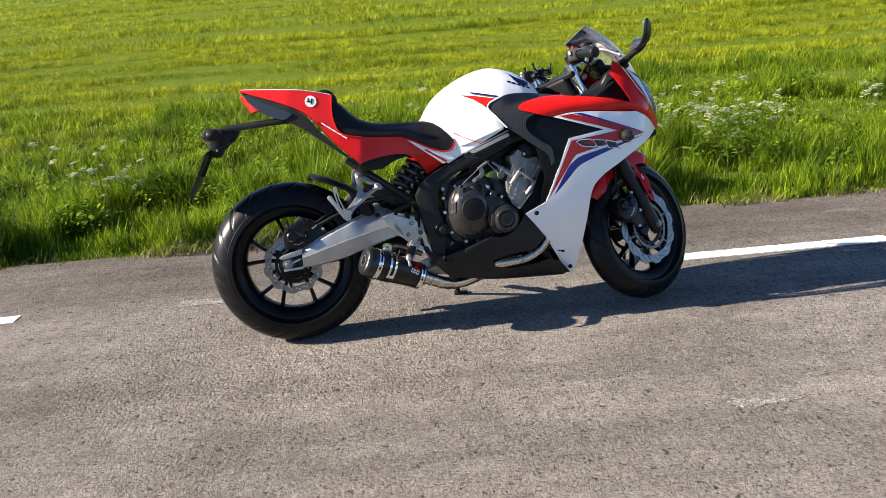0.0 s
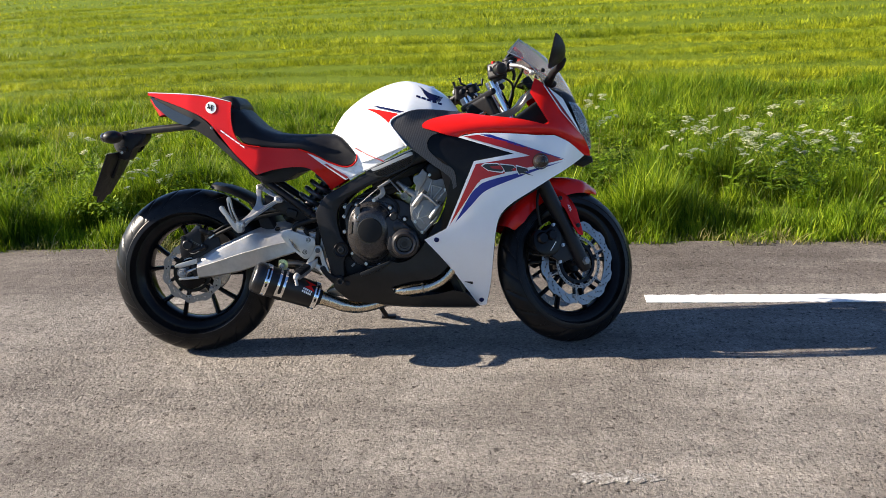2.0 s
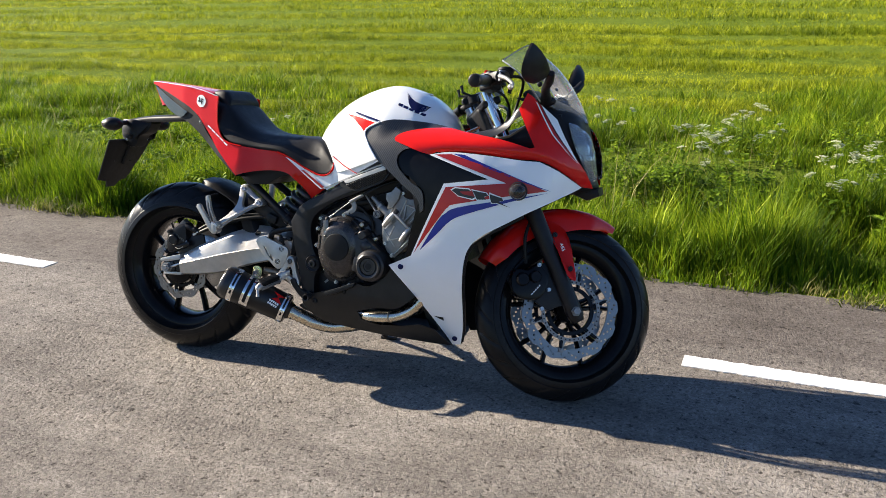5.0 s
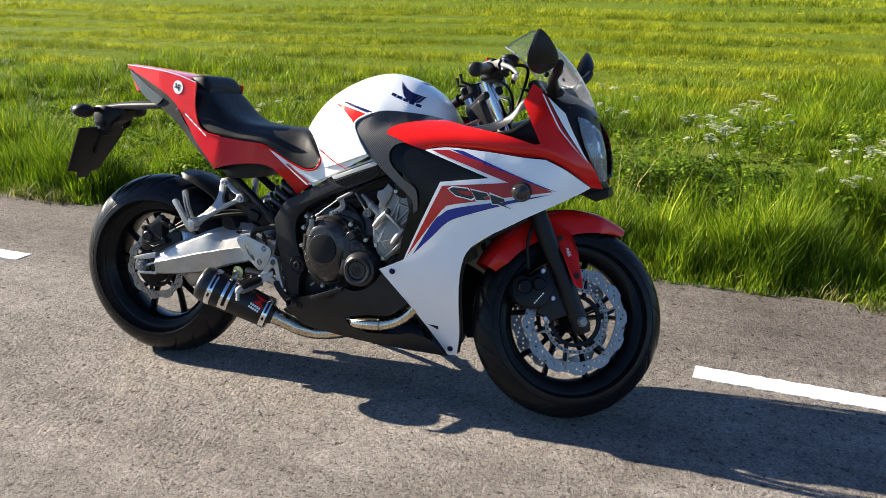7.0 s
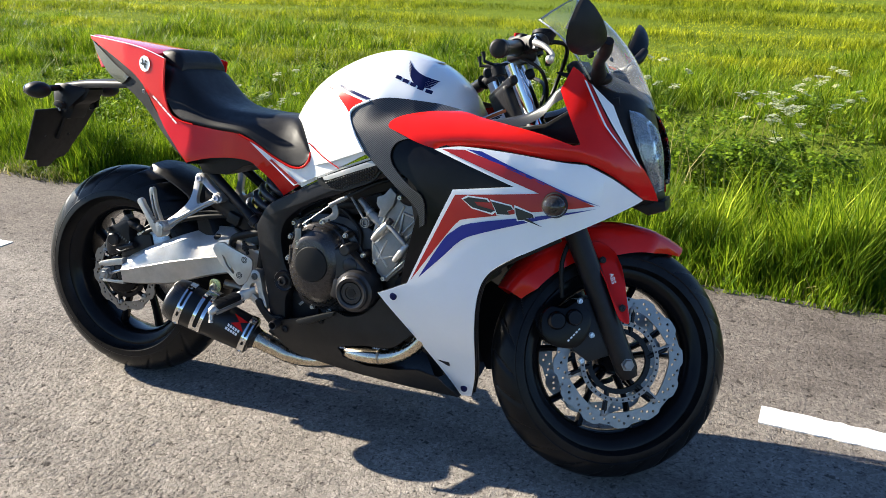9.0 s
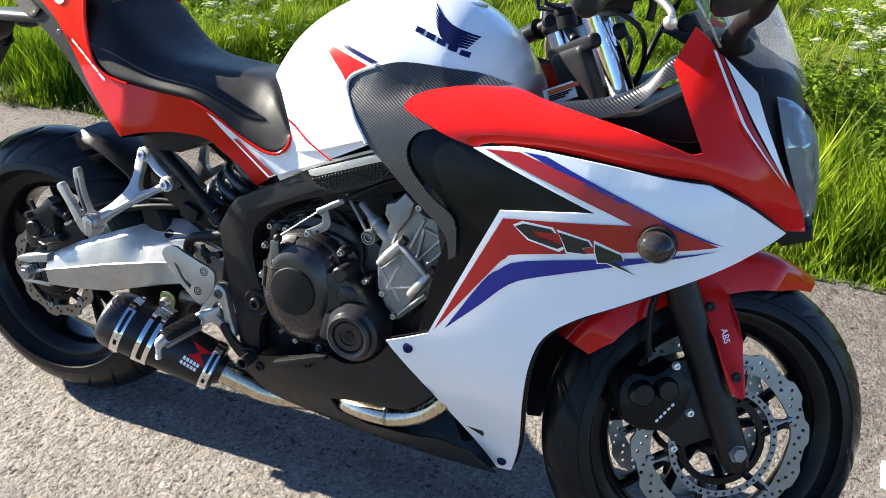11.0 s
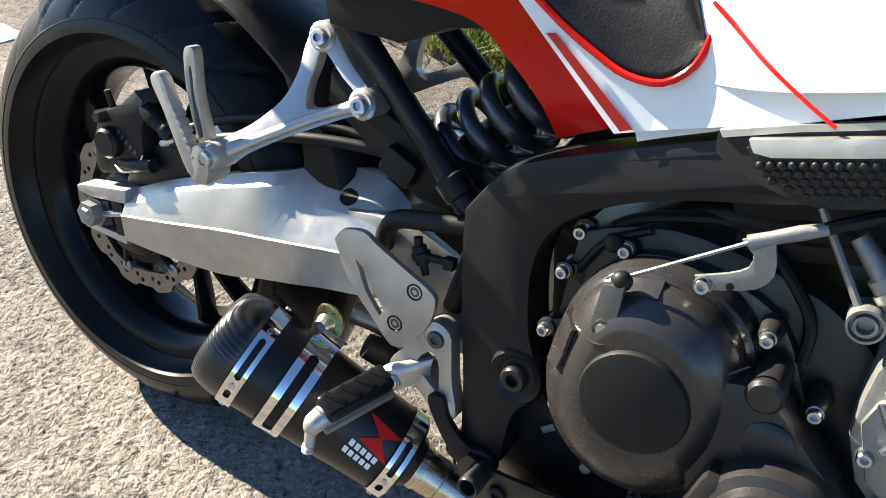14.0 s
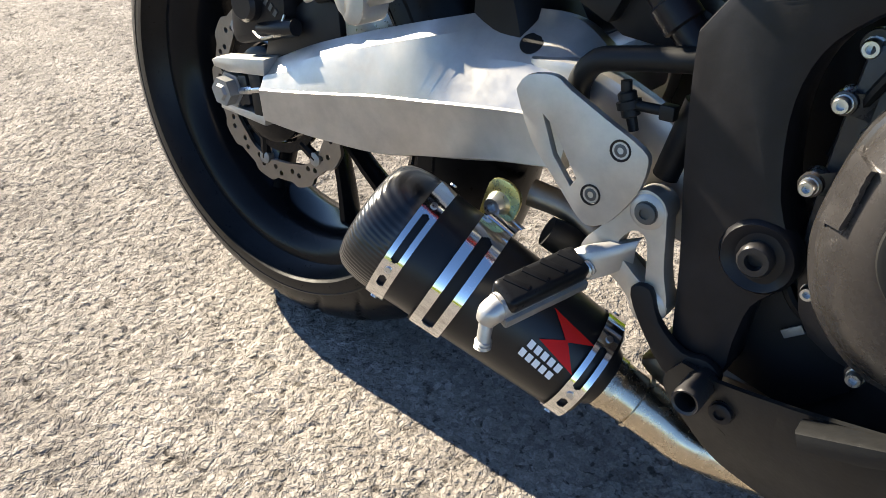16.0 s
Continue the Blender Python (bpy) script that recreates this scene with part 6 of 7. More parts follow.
# wing-like mark: a fan of plain navy blades above a row of bars
for k in range(6):
    x0, z0, x1, z1 = .889 + .0040 * k, .975 - .0062 * k, .976 - .0016 * k, .928 - .0030 * k
    mx, mz = .5 * (x0 + x1) - .004, .5 * (z0 + z1) - .006
    part("emblem_blade", drape(spline([(x0, z0), (x0, z0), (mx, mz), (x1, z1), (x1, z1), (x1 - .001, z1 - .0022), (x1 - .001, z1 - .0022), (mx - .002, mz - .0040)], 3, closed=True), tank_face, .0016, 0, .006), M_NAVY, tank)
for k in range(5):
    x0, z0 = .884 + .0188 * k, .9380 - .0070 * k
    part("emblem_letter_bar", drape([(x0, z0), (x0 + .0145, z0 - .0042), (x0 + .0140, z0 - .0118), (x0 - .0005, z0 - .0076)], tank_face, .0016, 0, .006), M_NAVY, tank)
part("filler_cap", lathe([(0, .006), (.04, .006), (.046, .003), (.046, -.02)], (.90, 0, .968), 32, "z"), M_STEEL, tank)

# white side cover below the seat's nose
cover_face = lambda x, z: -float(np.interp(x, [.44, .55, .65, .76, .84], [.150, .147, .152, .178, .20]))
cov = closed_line(corner((.471, .757)) + [(.52, .734), (.558, .711), (.605, .694), (.645, .700), (.662, .725)] + corner((.655, .774), (.70, .81), (.80, .81), (.846, .757), (.74, .703), (.613, .648)) + [(.541, .701)])
part("side_cover", drape(cov, cover_face, 0, .004, .02), M_WHITE, bike, "white side cover below the seat")
part("side_cover_stripe", drape([(.540, .707), (.548, .709), (.627, .657), (.618, .652)], cover_face, .003, 0, .02), M_REDSTRIPE, bike)
part("tank_seam", tube([(x, min(tank_face(x, z), cover_face(x, z)) - .002, z) for x, z in ((.657, .760), (.680, .747), (.705, .734), (.735, .720), (.760, .710))], .0014, 8), M_DECALRED, bike, "thin red edging")
part("inner_cover", (drape([(.60, .70), (.66, .73), (.80, .80), (.84, .755), (.63, .645)], cover_face, -.01, .004, .05)), M_WHITE, bike, "white side cover below the seat")

# seat
seat_rows = []
for x, wl, zl, wt, zt in ((.166, .120, .87, .098, .944), (.200, .132, .84, .10, .935), (.222, .138, .825, .105, .928), (.245, .143, .80, .11, .910), (.275, .148, .784, .112, .879), (.31, .149, .777, .115, .848), (.366, .147, .769, .112, .826), (.45, .147, .762, .10, .818), (.50, .147, .743, .092, .817), (.55, .148, .716, .088, .816), (.585, .150, .701, .10, .812), (.612, .152, .693, .120, .796), (.640, .154, .696, .138, .770), (.658, .153, .714, .147, .748)):
    seat_rows.append([(x, -wl + .02, zl - .004), (x, -wl - .001, zl + .004), (x, -wl, zl + .016), (x, -(wl * .55 + wt * .45), zl * .45 + zt * .55), (x, -wt, zt - .014), (x, -wt * .75, zt - .003), (x, -wt * .4, zt), (x, 0, zt)])
part("seat", loft(seat_rows, 4, 3), M_SEAT, bike, "black vinyl rider seat", sharp=50)
edge = [(r[1][0], r[1][1] - .002, r[1][2] - .002) for r in seat_rows]
part("seat_piping", tube(edge[7:] + [(.662, -.152, .738)], .0030, 8, 3), M_DECALRED, bike, "thin red edging")
part("seat_hump", loft([[(x, -w, z0), (x, -w * .9, z1 - .004), (x, -w * .5, z1), (x, 0, z1)] for x, w, z0, z1 in ((.13, .05, .948, .956), (.155, .085, .942, .963), (.19, .095, .935, .968), (.215, .098, .92, .960), (.235, .098, .90, .935))], 4, 3), M_SEAT, bike, "black pillion pad hump")

# red tail: sides and deck
tail_line = corner((-.122, .992)) + [(.045, .976), (.131, .963)] + corner((.214, .941)) + [(.208, .87), (.226, .81), (.262, .787), (.374, .771), (.44, .766)] + corner((.475, .757)) + [(.545, .702)] + corner((.611, .646), (.551, .610)) + [(.536, .638), (.511, .668), (.480, .694), (.44, .701), (.39, .699), (.34, .691)] + corner((.294, .678)) + [(.21, .765), (.150, .842), (.115, .880), (.06, .914), (-.03, .952)] + corner((-.118, .985))
tl = spline(tail_line, 4, closed=True)
for side in (-1, 1):
    bm = drape(tl, tail_face, 0, .004, .02)
    if side > 0:
        bmesh.ops.scale(bm, vec=(1, -1, 1), verts=bm.verts)
    panel = part("tail_panel", bm, M_RED, bike, "glossy red tail panel")
    if side < 0:
        right_tail = panel
part("tail_deck", loft([[(x, tail_face(x, z) + .002, z - .006), (x, tail_face(x, z) + .004, z), (x, tail_face(x, z) * .6, z + .006), (x, 0, z + .008)] for x, z in ((-.122, .990), (-.06, .985), (.045, .974), (.131, .961), (.168, .951))], 4, 3), M_RED, bike, "glossy red tail deck")
part("tail_edging", tube([(x, tail_face(x, .9) - .001, z) for x, z in ((-.12, .994), (.045, .979), (.131, .966), (.212, .944))], .0011, 8), M_DECALWHITE, right_tail, "white edging")
part("cowl_rim", tube([(.216, -.142, .943), (.21, -.141, .87), (.227, -.143, .81), (.262, -.15, .787), (.31, -.152, .778)], .0026, 8), M_RED, right_tail)
part("tail_stripe", drape([(.474, .759), (.50, .737), (.55, .699), (.611, .646), (.620, .650), (.56, .699), (.505, .741)], tail_face, .004, 0, .02), M_DECALWHITE, right_tail, "white stripe")
# round sticker and plain marks
st = lathe([(0, 0), (.021, 0), (.0212, .001)], (.137, tail_face(.137, .926) - .0025, .926), 28)
for v in st.verts:
    v.co.y = tail_face(v.co.x, v.co.z) - .002
part("round_sticker", st, M_DECALWHITE, right_tail, "round white sticker with plain dark strokes")
for quad in ([(.126, .938), (.131, .941), (.134, .922), (.129, .921)], [(.122, .929), (.146, .926), (.147, .922), (.122, .924)], [(.139, .935), (.144, .937), (.142, .914), (.136, .915)], [(.142, .936), (.150, .931), (.148, .928), (.142, .931)]):
    part("sticker_stroke", drape(quad, tail_face, .003, 0, .05), M_DECALBLACK, right_tail)
for k in range(5):
    x, z = .166 + .018 * k, .841 - .0135 * k
    part("tail_mark", drape([(x, z), (x + .016, z - .0110), (x + .018, z - .0070), (x + .003, z + .0035)], tail_face, .002, 0, .05), M_DECALWHITE, right_tail)
part("tail_bolt", cap_bolt((.136, tail_face(.136, .85) - .004, .853), .005, .004), M_CASE, right_tail)
# dark under-tail with lamp
ut = closed_line(corner((-.112, .984)) + [(-.03, .958), (.05, .918), (.115, .872)] + corner((.15, .822), (.21, .757), (.29, .673)) + [(.20, .745), (.13, .805), (.06, .852), (-.01, .88), (-.06, .912)] + corner((-.10, .95)))
under = part("under_tail", both_sides(drape(ut, lambda x, z: tail_face(x, z) + .010, 0, .02, .03)), M_BLACK, bike, "black under-tail moulding")
part("under_tail_floor", loft([[(x, tail_face(x, z) + .014, z), (x, tail_face(x, z) * .5, z - .006), (x, 0, z - .008)] for x, z in ((-.06, .915), (0, .882), (.07, .852), (.14, .80), (.22, .735), (.30, .675))], 3, 2, caps=False), M_BLACK, under)
lamp_rows = []
for s in (0, .25, .5, .75, 1):
    x, z = -.120 + .034 * s, .972 - .062 * s
    hw = .040 + .012 * s
    lamp_rows.append([(x + .030, -hw - .004, z), (x + .008, -hw, z - .002), (x - .004, -hw * .5, z - .005), (x - .010, 0, z - .005)])
tail_lamp = part("tail_lamp", loft(lamp_rows, 3, 3, caps=False), M_TAIL, bike, "red tail lamp with dark side lenses")
for side in (-1, 1):
    bm = drape(closed_line(corner((-.116, .981)) + [(-.06, .950), (.0, .918)] + corner((.064, .888)) + [(.030, .868), (-.027, .889), (-.065, .918)] + corner((-.096, .946)), 3), lambda x, z: tail_face(x, z) + .004, 0, .004, .02)
    if side > 0:
        bmesh.ops.scale(bm, vec=(1, -1, 1), verts=bm.verts)
    part("lamp_side_lens", bm, M_DARKLENS, tail_lamp, "dark glossy side lens")
# plate carrier
carrier = part("plate_carrier", loft([[(x, -w, z - .012), (x, -w, z + .004), (x, -w * .6, z + .012), (x, 0, z + .014)] for x, w, z in ((.10, .06, .862), (.03, .062, .866), (-.06, .05, .862), (-.15, .036, .856), (-.22, .032, .846), (-.28, .028, .834))], 4, 3, closed=True), M_BLACK, bike, "black plate carrier behind the tail")
part("carrier_arm", plate(closed_line([(-.15, .850), (-.25, .846), (-.265, .82), (-.248, .795), (-.264, .76), (-.225, .75), (-.20, .79), (-.165, .808)], 3), -.03, .03, .006), M_BLACK, carrier)
part("carrier_block", loft([[(x, -w, z0), (x, -w, z1 - .006), (x, -w * .7, z1), (x, 0, z1)] for x, w, z0, z1 in ((-.275, .030, .815, .842), (-.255, .052, .785, .850), (-.215, .058, .775, .852), (-.185, .050, .800, .848), (-.160, .030, .832, .850))], 3, 2), M_BLACK, carrier, "black plate lamp housing")
part("carrier_clamp", box((.030, .150, .016), pose(-.222, 0, .792, 0, 18, 0), .004), M_BLACK, carrier)
for side in (-1, 1):
    part("clamp_bolt", cap_bolt((-.232, side * .058, .778), .004, .004, side), M_STEEL, carrier)
number_plate = empty("plate_holder", bike)
part("plate_backing", plate(closed_line(corner((-.118, .0), (-.030, .004), (-.026, .018), (.030, .018), (.034, .004), (.112, .0), (.100, -.06), (.060, -.172), (.030, -.178), (.012, -.205), (-.030, -.205), (-.042, -.180), (-.092, -.172)), 2), -.003, .003, .0015), M_BLACK, number_plate)
part("number_plate", plate([(-.105, -.012), (.100, -.012), (.078, -.165), (-.085, -.165)], .004, .006, .0008), M_PLATE, number_plate)
part("holder_rib", bar((0, -.002, .015), (0, -.006, -.10), .008, 8), M_BLACK, number_plate)
part("plate_rivet", cap_bolt((-.05, -.003, -.09), .003, .002), M_ENGINE, number_plate)
part("plate_rivet", cap_bolt((.04, -.003, -.09), .003, .002), M_ENGINE, number_plate)
tagged(number_plate, "dark plate holder seen from its front")
number_plate.matrix_basis = pose(-.262, .0, .775, 0, 0, 0) @ pose(0, 0, 0, 0, 0, 90) @ pose(0, 0, 0, 28, 0, 0)
for side in (-1, 1):
    ind = part("rear_indicator", bar((-.235, side * .02, .842), (-.233, side * .10, .838), .009), M_BLACK, bike, "black rear turn signal on a stalk")
    part("indicator_body", ball((-.23, side * .135, .835), .028, (1.25, 1.25, .85)), M_BLACK, ind)
    part("indicator_lens", ball((-.246, side * .135, .835), .025, (1.1, 1.15, .8)), M_SMOKE, ind)

# side fairings
WHITE_LINE = corner((1.027, .784)) + [(1.055, .790), (1.10, .795), (1.20, .790), (1.30, .780)] + corner((1.361, .777)) + [(1.415, .750)] + corner((1.474, .702)) + [(1.458, .691), (1.406, .662), (1.33, .622), (1.269, .587), (1.21, .553), (1.168, .515), (1.149, .465), (1.138, .38), (1.124, .246)] + corner((1.107, .165), (1.080, .162)) + [(.977, .327)] + corner((.895, .430), (.927, .445), (.975, .469), (1.079, .700), (1.217, .720))
BLACK_LINE = [(.912, .792), (.955, .800), (1.05, .795)] + corner((1.25, .735), (1.10, .66), (1.02, .45), (.952, .43)) + [(.961, .496), (.985, .60), (1.0, .669), (.962, .714), (.898, .746)]
RED_LINE = [(.9035, .829), (.911, .840), (.935, .851), (.981, .861), (1.03, .8655), (1.07, .866), (1.118, .857), (1.243, .838)] + corner((1.331, .815)) + corner((1.344, .819)) + corner((1.283, .928), (1.302, .978)) + [(1.335, .952), (1.388, .868), (1.469, .771)] + corner((1.497, .717), (1.502, .697), (1.474, .702)) + [(1.415, .752), (1.361, .779), (1.306, .781), (1.241, .787), (1.149, .795), (1.078, .792)] + corner((1.027, .784)) + [(.990, .793), (.950, .807), (.922, .816), (.908, .821)]
RED_EDGE = ([.9, .947, 1.027, 1.15, 1.30, 1.361, 1.415, 1.474, 1.50], [.822, .802, .784, .795, .781, .779, .752, .702, .697])


def red_face(x, z):
    """The upper fairing's face, tucked in along its lower edge."""
    flat = sum(fair(x + dx, z + dz) for dx in (-.05, -.025, 0, .025, .05) for dz in (-.012, 0, .012)) / 15
    return flat + .020 * clamp01((sum(float(np.interp(x + d, *RED_EDGE)) for d in (-.04, -.02, 0, .02, .04)) / 5 + .036 - z) / .036) ** 2 * clamp01((x - .97) / .10)


for side in (-1, 1):
    def flank(name, line, lift, thick, mat, parent, label="", cell=.02, face=fair_s):
        bm = drape(line, face, lift, thick, cell)
        if side > 0:
            bmesh.ops.scale(bm, vec=(1, -1, 1), verts=bm.verts)
        return part(name, bm, mat, parent, label)
    white = flank("side_fairing", closed_line(WHITE_LINE), 0, .004, M_WHITE, bike, "glossy white side fairing with red and blue stripes")
    flank("fairing_infill", closed_line(BLACK_LINE), -.0065, .004, M_GLOSS, bike, "gloss black fairing infill")
    flank("fairing_liner", closed_line(WHITE_LINE), -.014, .003, M_BLACK, bike)
    red = flank("upper_fairing", closed_line(RED_LINE), .006, .004, M_RED, bike, "glossy red upper fairing", .01, red_face)
    flank("stripe", spline(corner((1.046, .786)) + corner((1.098, .789)) + [(1.25, .745)] + corner((1.388, .692), (1.262, .670)) + [(1.117, .640), (1.096, .629), (1.076, .606)] + corner((.985, .478), (1.086, .690), (1.272, .711)) + [(1.171, .745)], 3, closed=True), .0022, 0, M_REDSTRIPE, white, "red stripe")
    flank("stripe", spline(corner((1.104, .7905), (1.138, .789), (1.398, .692), (1.368, .700)), 4, closed=True), .0022, 0, M_BLUE, white, "blue stripe")
    flank("stripe", spline(corner((1.391, .687)) + [(1.28, .655), (1.155, .613), (1.105, .589), (1.063, .546)] + corner((1.005, .488)) + [(1.062, .583), (1.088, .610), (1.126, .631), (1.271, .662)], 3, closed=True), .0022, 0, M_BLUE, white, "blue stripe")
    # slanted word mark as plain bars: white base, dark strokes on it
    for p in ([(1.106, .6820), (1.118, .6885), (1.160, .6875), (1.166, .6815), (1.132, .6800), (1.140, .6725), (1.180, .6660), (1.172, .6600), (1.128, .6670)],
              [(1.170, .6850), (1.214, .6790), (1.220, .6720), (1.207, .6680), (1.214, .6600), (1.186, .6585), (1.180, .6700)],
              [(1.224, .6770), (1.262, .6665), (1.266, .6585), (1.250, .6560), (1.286, .6400), (1.244, .6520), (1.232, .6500), (1.226, .6640)]):
        mx, mz = sum(q[0] for q in p) / len(p), sum(q[1] for q in p) / len(p)
        flank("word_mark", [(mx + (x - mx) * 1.10, mz + (z - mz) * 1.26) for x, z in p], .0030, 0, M_DECALWHITE, white)
        flank("word_mark_bar", p, .0038, 0, M_DECALBLACK, white, cell=.05)
    flank("white_strip", [(1.347, .944), (1.358, .935), (1.398, .902), (1.416, .865), (1.462, .778), (1.465, .772), (1.402, .862)], .009, 0, M_WHITE, red, "white strip beside the headlamp")
    flank("thin_strip", [(1.338, .949), (1.345, .945), (1.399, .861), (1.464, .772), (1.392, .862)], .0095, 0, M_REDSTRIPE, red)
    flank("thin_strip", [(1.331, .952), (1.336, .950), (1.391, .860), (1.463, .772), (1.386, .861)], .0095, 0, M_DECALWHITE, red)
    for x, z in ((.938, .429), (1.090, .186)):
        b = cap_bolt((x, side * -fair_s(x, z) + side * .002, z), .008, .003, side)
        part("fairing_bolt", b, M_NAVY, white)
    # signal
    sx, sz = 1.308, .690
    sy = side * -fair_s(sx, sz)
    sig = part("front_indicator", lathe([(0, 0), (.025, 0), (.028, side * .005), (.025, side * .012)], (sx, sy, sz), 28), M_BLACK, bike, "smoked front turn signal")
    part("signal_lens", ball((sx, sy + side * .016, sz), .024, (1.1, .95, .95), 24, 16), M_SMOKE, sig, "smoked lens")
    part("signal_bulb", ball((sx, sy + side * .015, sz), .011, (1, 1, 1), 12, 8), M_REFLECTOR, sig)
# carbon knee cover (right) and twin
CARBON_LINE = corner((.790, .838)) + [(.799, .858), (.839, .875), (.885, .886), (.966, .882)] + corner((1.055, .870), (1.013, .862)) + [(.961, .853), (.931, .840)] + [(.915, .822)] + corner((.968, .803)) + [(.938, .794), (.9225, .7776), (.9204, .755), (.9335, .7317), (.9685, .700), (1.0085, .672)] + corner((1.016, .615), (1.004, .606)) + [(.998, .640), (.975, .664), (.940, .690), (.890, .730)] + corner((.848, .762))


def soft_skin(x, z):
    """The side's face, smoothed over a hand's breadth."""
    return sum(fair(x + dx, z + dz) for dx in (-.05, -.025, 0, .025, .05) for dz in (-.012, 0, .012)) / 15


def knee_face(x, z):
    """The fairing's face, eased outwards where the tank is wider."""
    a, b = soft_skin(x, z), tank_face(min(x, 1.0), min(z, .885)) - .008
    k = clamp01(.5 + (a - b) / .03) * clamp01((1.04 - x) / .06)
    return a * (1 - k) + b * k - .0075 * k * (1 - k)


carb = part("knee_cover", drape(closed_line(CARBON_LINE), knee_face, .001, .005, .015), M_CARBON, bike, "carbon-look knee cover")
part("knee_cover_edge", tube([(x, knee_face(x, z) - .003, z) for x, z in ((.848, .762), (.818, .80), (.792, .836), (.799, .857), (.839, .876))], .0030, 8), M_DECALWHITE, carb, "white edging")
part("knee_cover", drape(closed_line(CARBON_LINE), lambda x, z: -knee_face(x, z), -.001, -.005, .03), M_CARBON, bike, "carbon-look knee cover")
# closing pieces behind the panels
part("fairing_inner", both_sides(drape([(.93, .80), (1.30, .80), (1.40, .70), (1.26, .60), (1.15, .50), (1.10, .25), (1.0, .35), (.99, .55)], fair_s, -.035, .004, .04)), M_BLACK, bike)
part("fairing_lip", tube([(x, fair_s(x, z) + .026, z) for x, z in ((1.32, .612), (1.21, .548), (1.166, .51), (1.146, .46), (1.135, .38), (1.12, .24), (1.105, .17))], .006, 8), M_BLACK, bike)
# carbon bridge between the knee cover and the nose
for side in (-1, 1):
    bm = loft([[(x, -.188, z0), (x, -.182, (z0 + z1) / 2), (x, -.172, z1), (x, -.15, z1 + .002), (x, -.13, z1 - .012)] for x, z0, z1 in ((1.10, .828, .846), (1.14, .830, .852), (1.18, .837, .861), (1.215, .849, .873), (1.245, .867, .893), (1.262, .886, .915), (1.275, .900, .930), (1.30, .914, .945))], 4, 3, caps=False, mirror=False)
    if side > 0:
        bmesh.ops.scale(bm, vec=(1, -1, 1), verts=bm.verts)
    part("inner_bridge", bm, M_CARBON2, bike, "carbon-look inner bridge")

# belly pan
BELLY_LINE = [(.548, .262), (.568, .234), (.598, .206), (.63, .196), (.70, .188), (.80, .178), (.95, .170)] + corner((1.085, .165), (1.035, .222), (.985, .235), (.93, .222), (.84, .213), (.775, .226)) + corner((.765, .255)) + [(.84, .275), (.92, .285)] + corner((.975, .33), (.90, .425)) + [(.872, .385), (.84, .358), (.80, .345)] + corner((.765, .352), (.70, .328), (.65, .312), (.590, .294), (.560, .292))
belly_face = lambda x, z: -float(np.interp(x, [.55, .65, .8, .95, 1.1], [.158, .176, .195, .205, .20])) * float(np.interp(z, [.15, .2, .25, .3, .4], [.62, .80, .93, 1, 1.02]))
bp = part("belly_pan", drape(closed_line(BELLY_LINE), belly_face, 0, .005, .02), M_BELLY, bike, "matt black belly pan")
part("belly_pan", drape(closed_line(BELLY_LINE), lambda x, z: -belly_face(x, z), 0, -.005, .04), M_BELLY, bike, "matt black belly pan")
part("belly_floor", loft([[(x, belly_face(x, z), z), (x, belly_face(x, z) * .6, z - .02), (x, 0, z - .025)] for x, z in ((.60, .25), (.70, .197), (.80, .181), (.95, .173), (1.07, .168))], 3, 2, caps=False), M_BELLY, bp)
part("belly_back", box((.03, .22, .14), pose(.99, 0, .26, 0, -25, 0), .01), M_BELLY, bp)
part("pan_bolt", cap_bolt((.601, belly_face(.601, .27) - .003, .270), .009, .004), M_FRAME, bp)
part("pan_bolt", cap_bolt((.72, belly_face(.72, .31) - .003, .318), .007, .004), M_FRAME, bp)
part("pan_edge", plate([(.655, .313), (.70, .330), (.765, .354), (.76, .340), (.70, .312), (.66, .300)], -.202, -.180, .004), M_BELLY, bp)

# -- nose: headlamp, screen, mirrors --
nose = part("headlamp_housing", loft([[(x0 - .10, -hw - .006, z), (x0 - .05, -hw, z), (x0 - .012, -hw * .7, z), (x0, -hw * .3, z), (x0 + .002, 0, z)] for x0, hw, z in ((1.47, .05, .672), (1.505, .075, .692), (1.494, .092, .73), (1.488, .115, .78), (1.478, .13, .83), (1.462, .13, .88), (1.445, .125, .915), (1.40, .12, .945), (1.35, .11, .965))], 4, 4), M_BLACK, bike, "headlamp housing with clear lens", sharp=60)
for side in (-1, 1):
    def lamp_y(x, z):
        """The housing's flank beside the middle line."""
        x0 = float(np.interp(z, [.672, .695, .73, .78, .83, .88, .915], [1.47, 1.515, 1.518, 1.512, 1.498, 1.475, 1.445]))
        hw = float(np.interp(z, [.672, .695, .73, .78, .83, .88, .915], [.05, .08, .108, .132, .142, .136, .126]))
        return -hw * float(np.interp(x0 - x, [-.002, 0, .012, .05, .10], [.0, .3, .7, 1.0, 1.04]))
    lens_bm = drape(closed_line(corner((1.424, .893)) + [(1.452, .884), (1.484, .850), (1.503, .79)] + corner((1.510, .722), (1.494, .712)) + [(1.478, .756), (1.448, .826)], 4), lamp_y, .004, .002, .008)
    refl_bm = drape(closed_line(corner((1.430, .886)) + [(1.452, .878), (1.479, .847), (1.497, .79)] + corner((1.504, .732), (1.494, .724)) + [(1.480, .762), (1.453, .826)], 4), lamp_y, .0005, 0, .01)
    for bm in (lens_bm, refl_bm):
        if side > 0:
            bmesh.ops.scale(bm, vec=(1, -1, 1), verts=bm.verts)
    part("headlamp_reflector", refl_bm, M_LAMP, nose, "silvery headlamp reflector")
    part("headlamp_lens", lens_bm, M_SCREEN, nose, "clear headlamp lens")
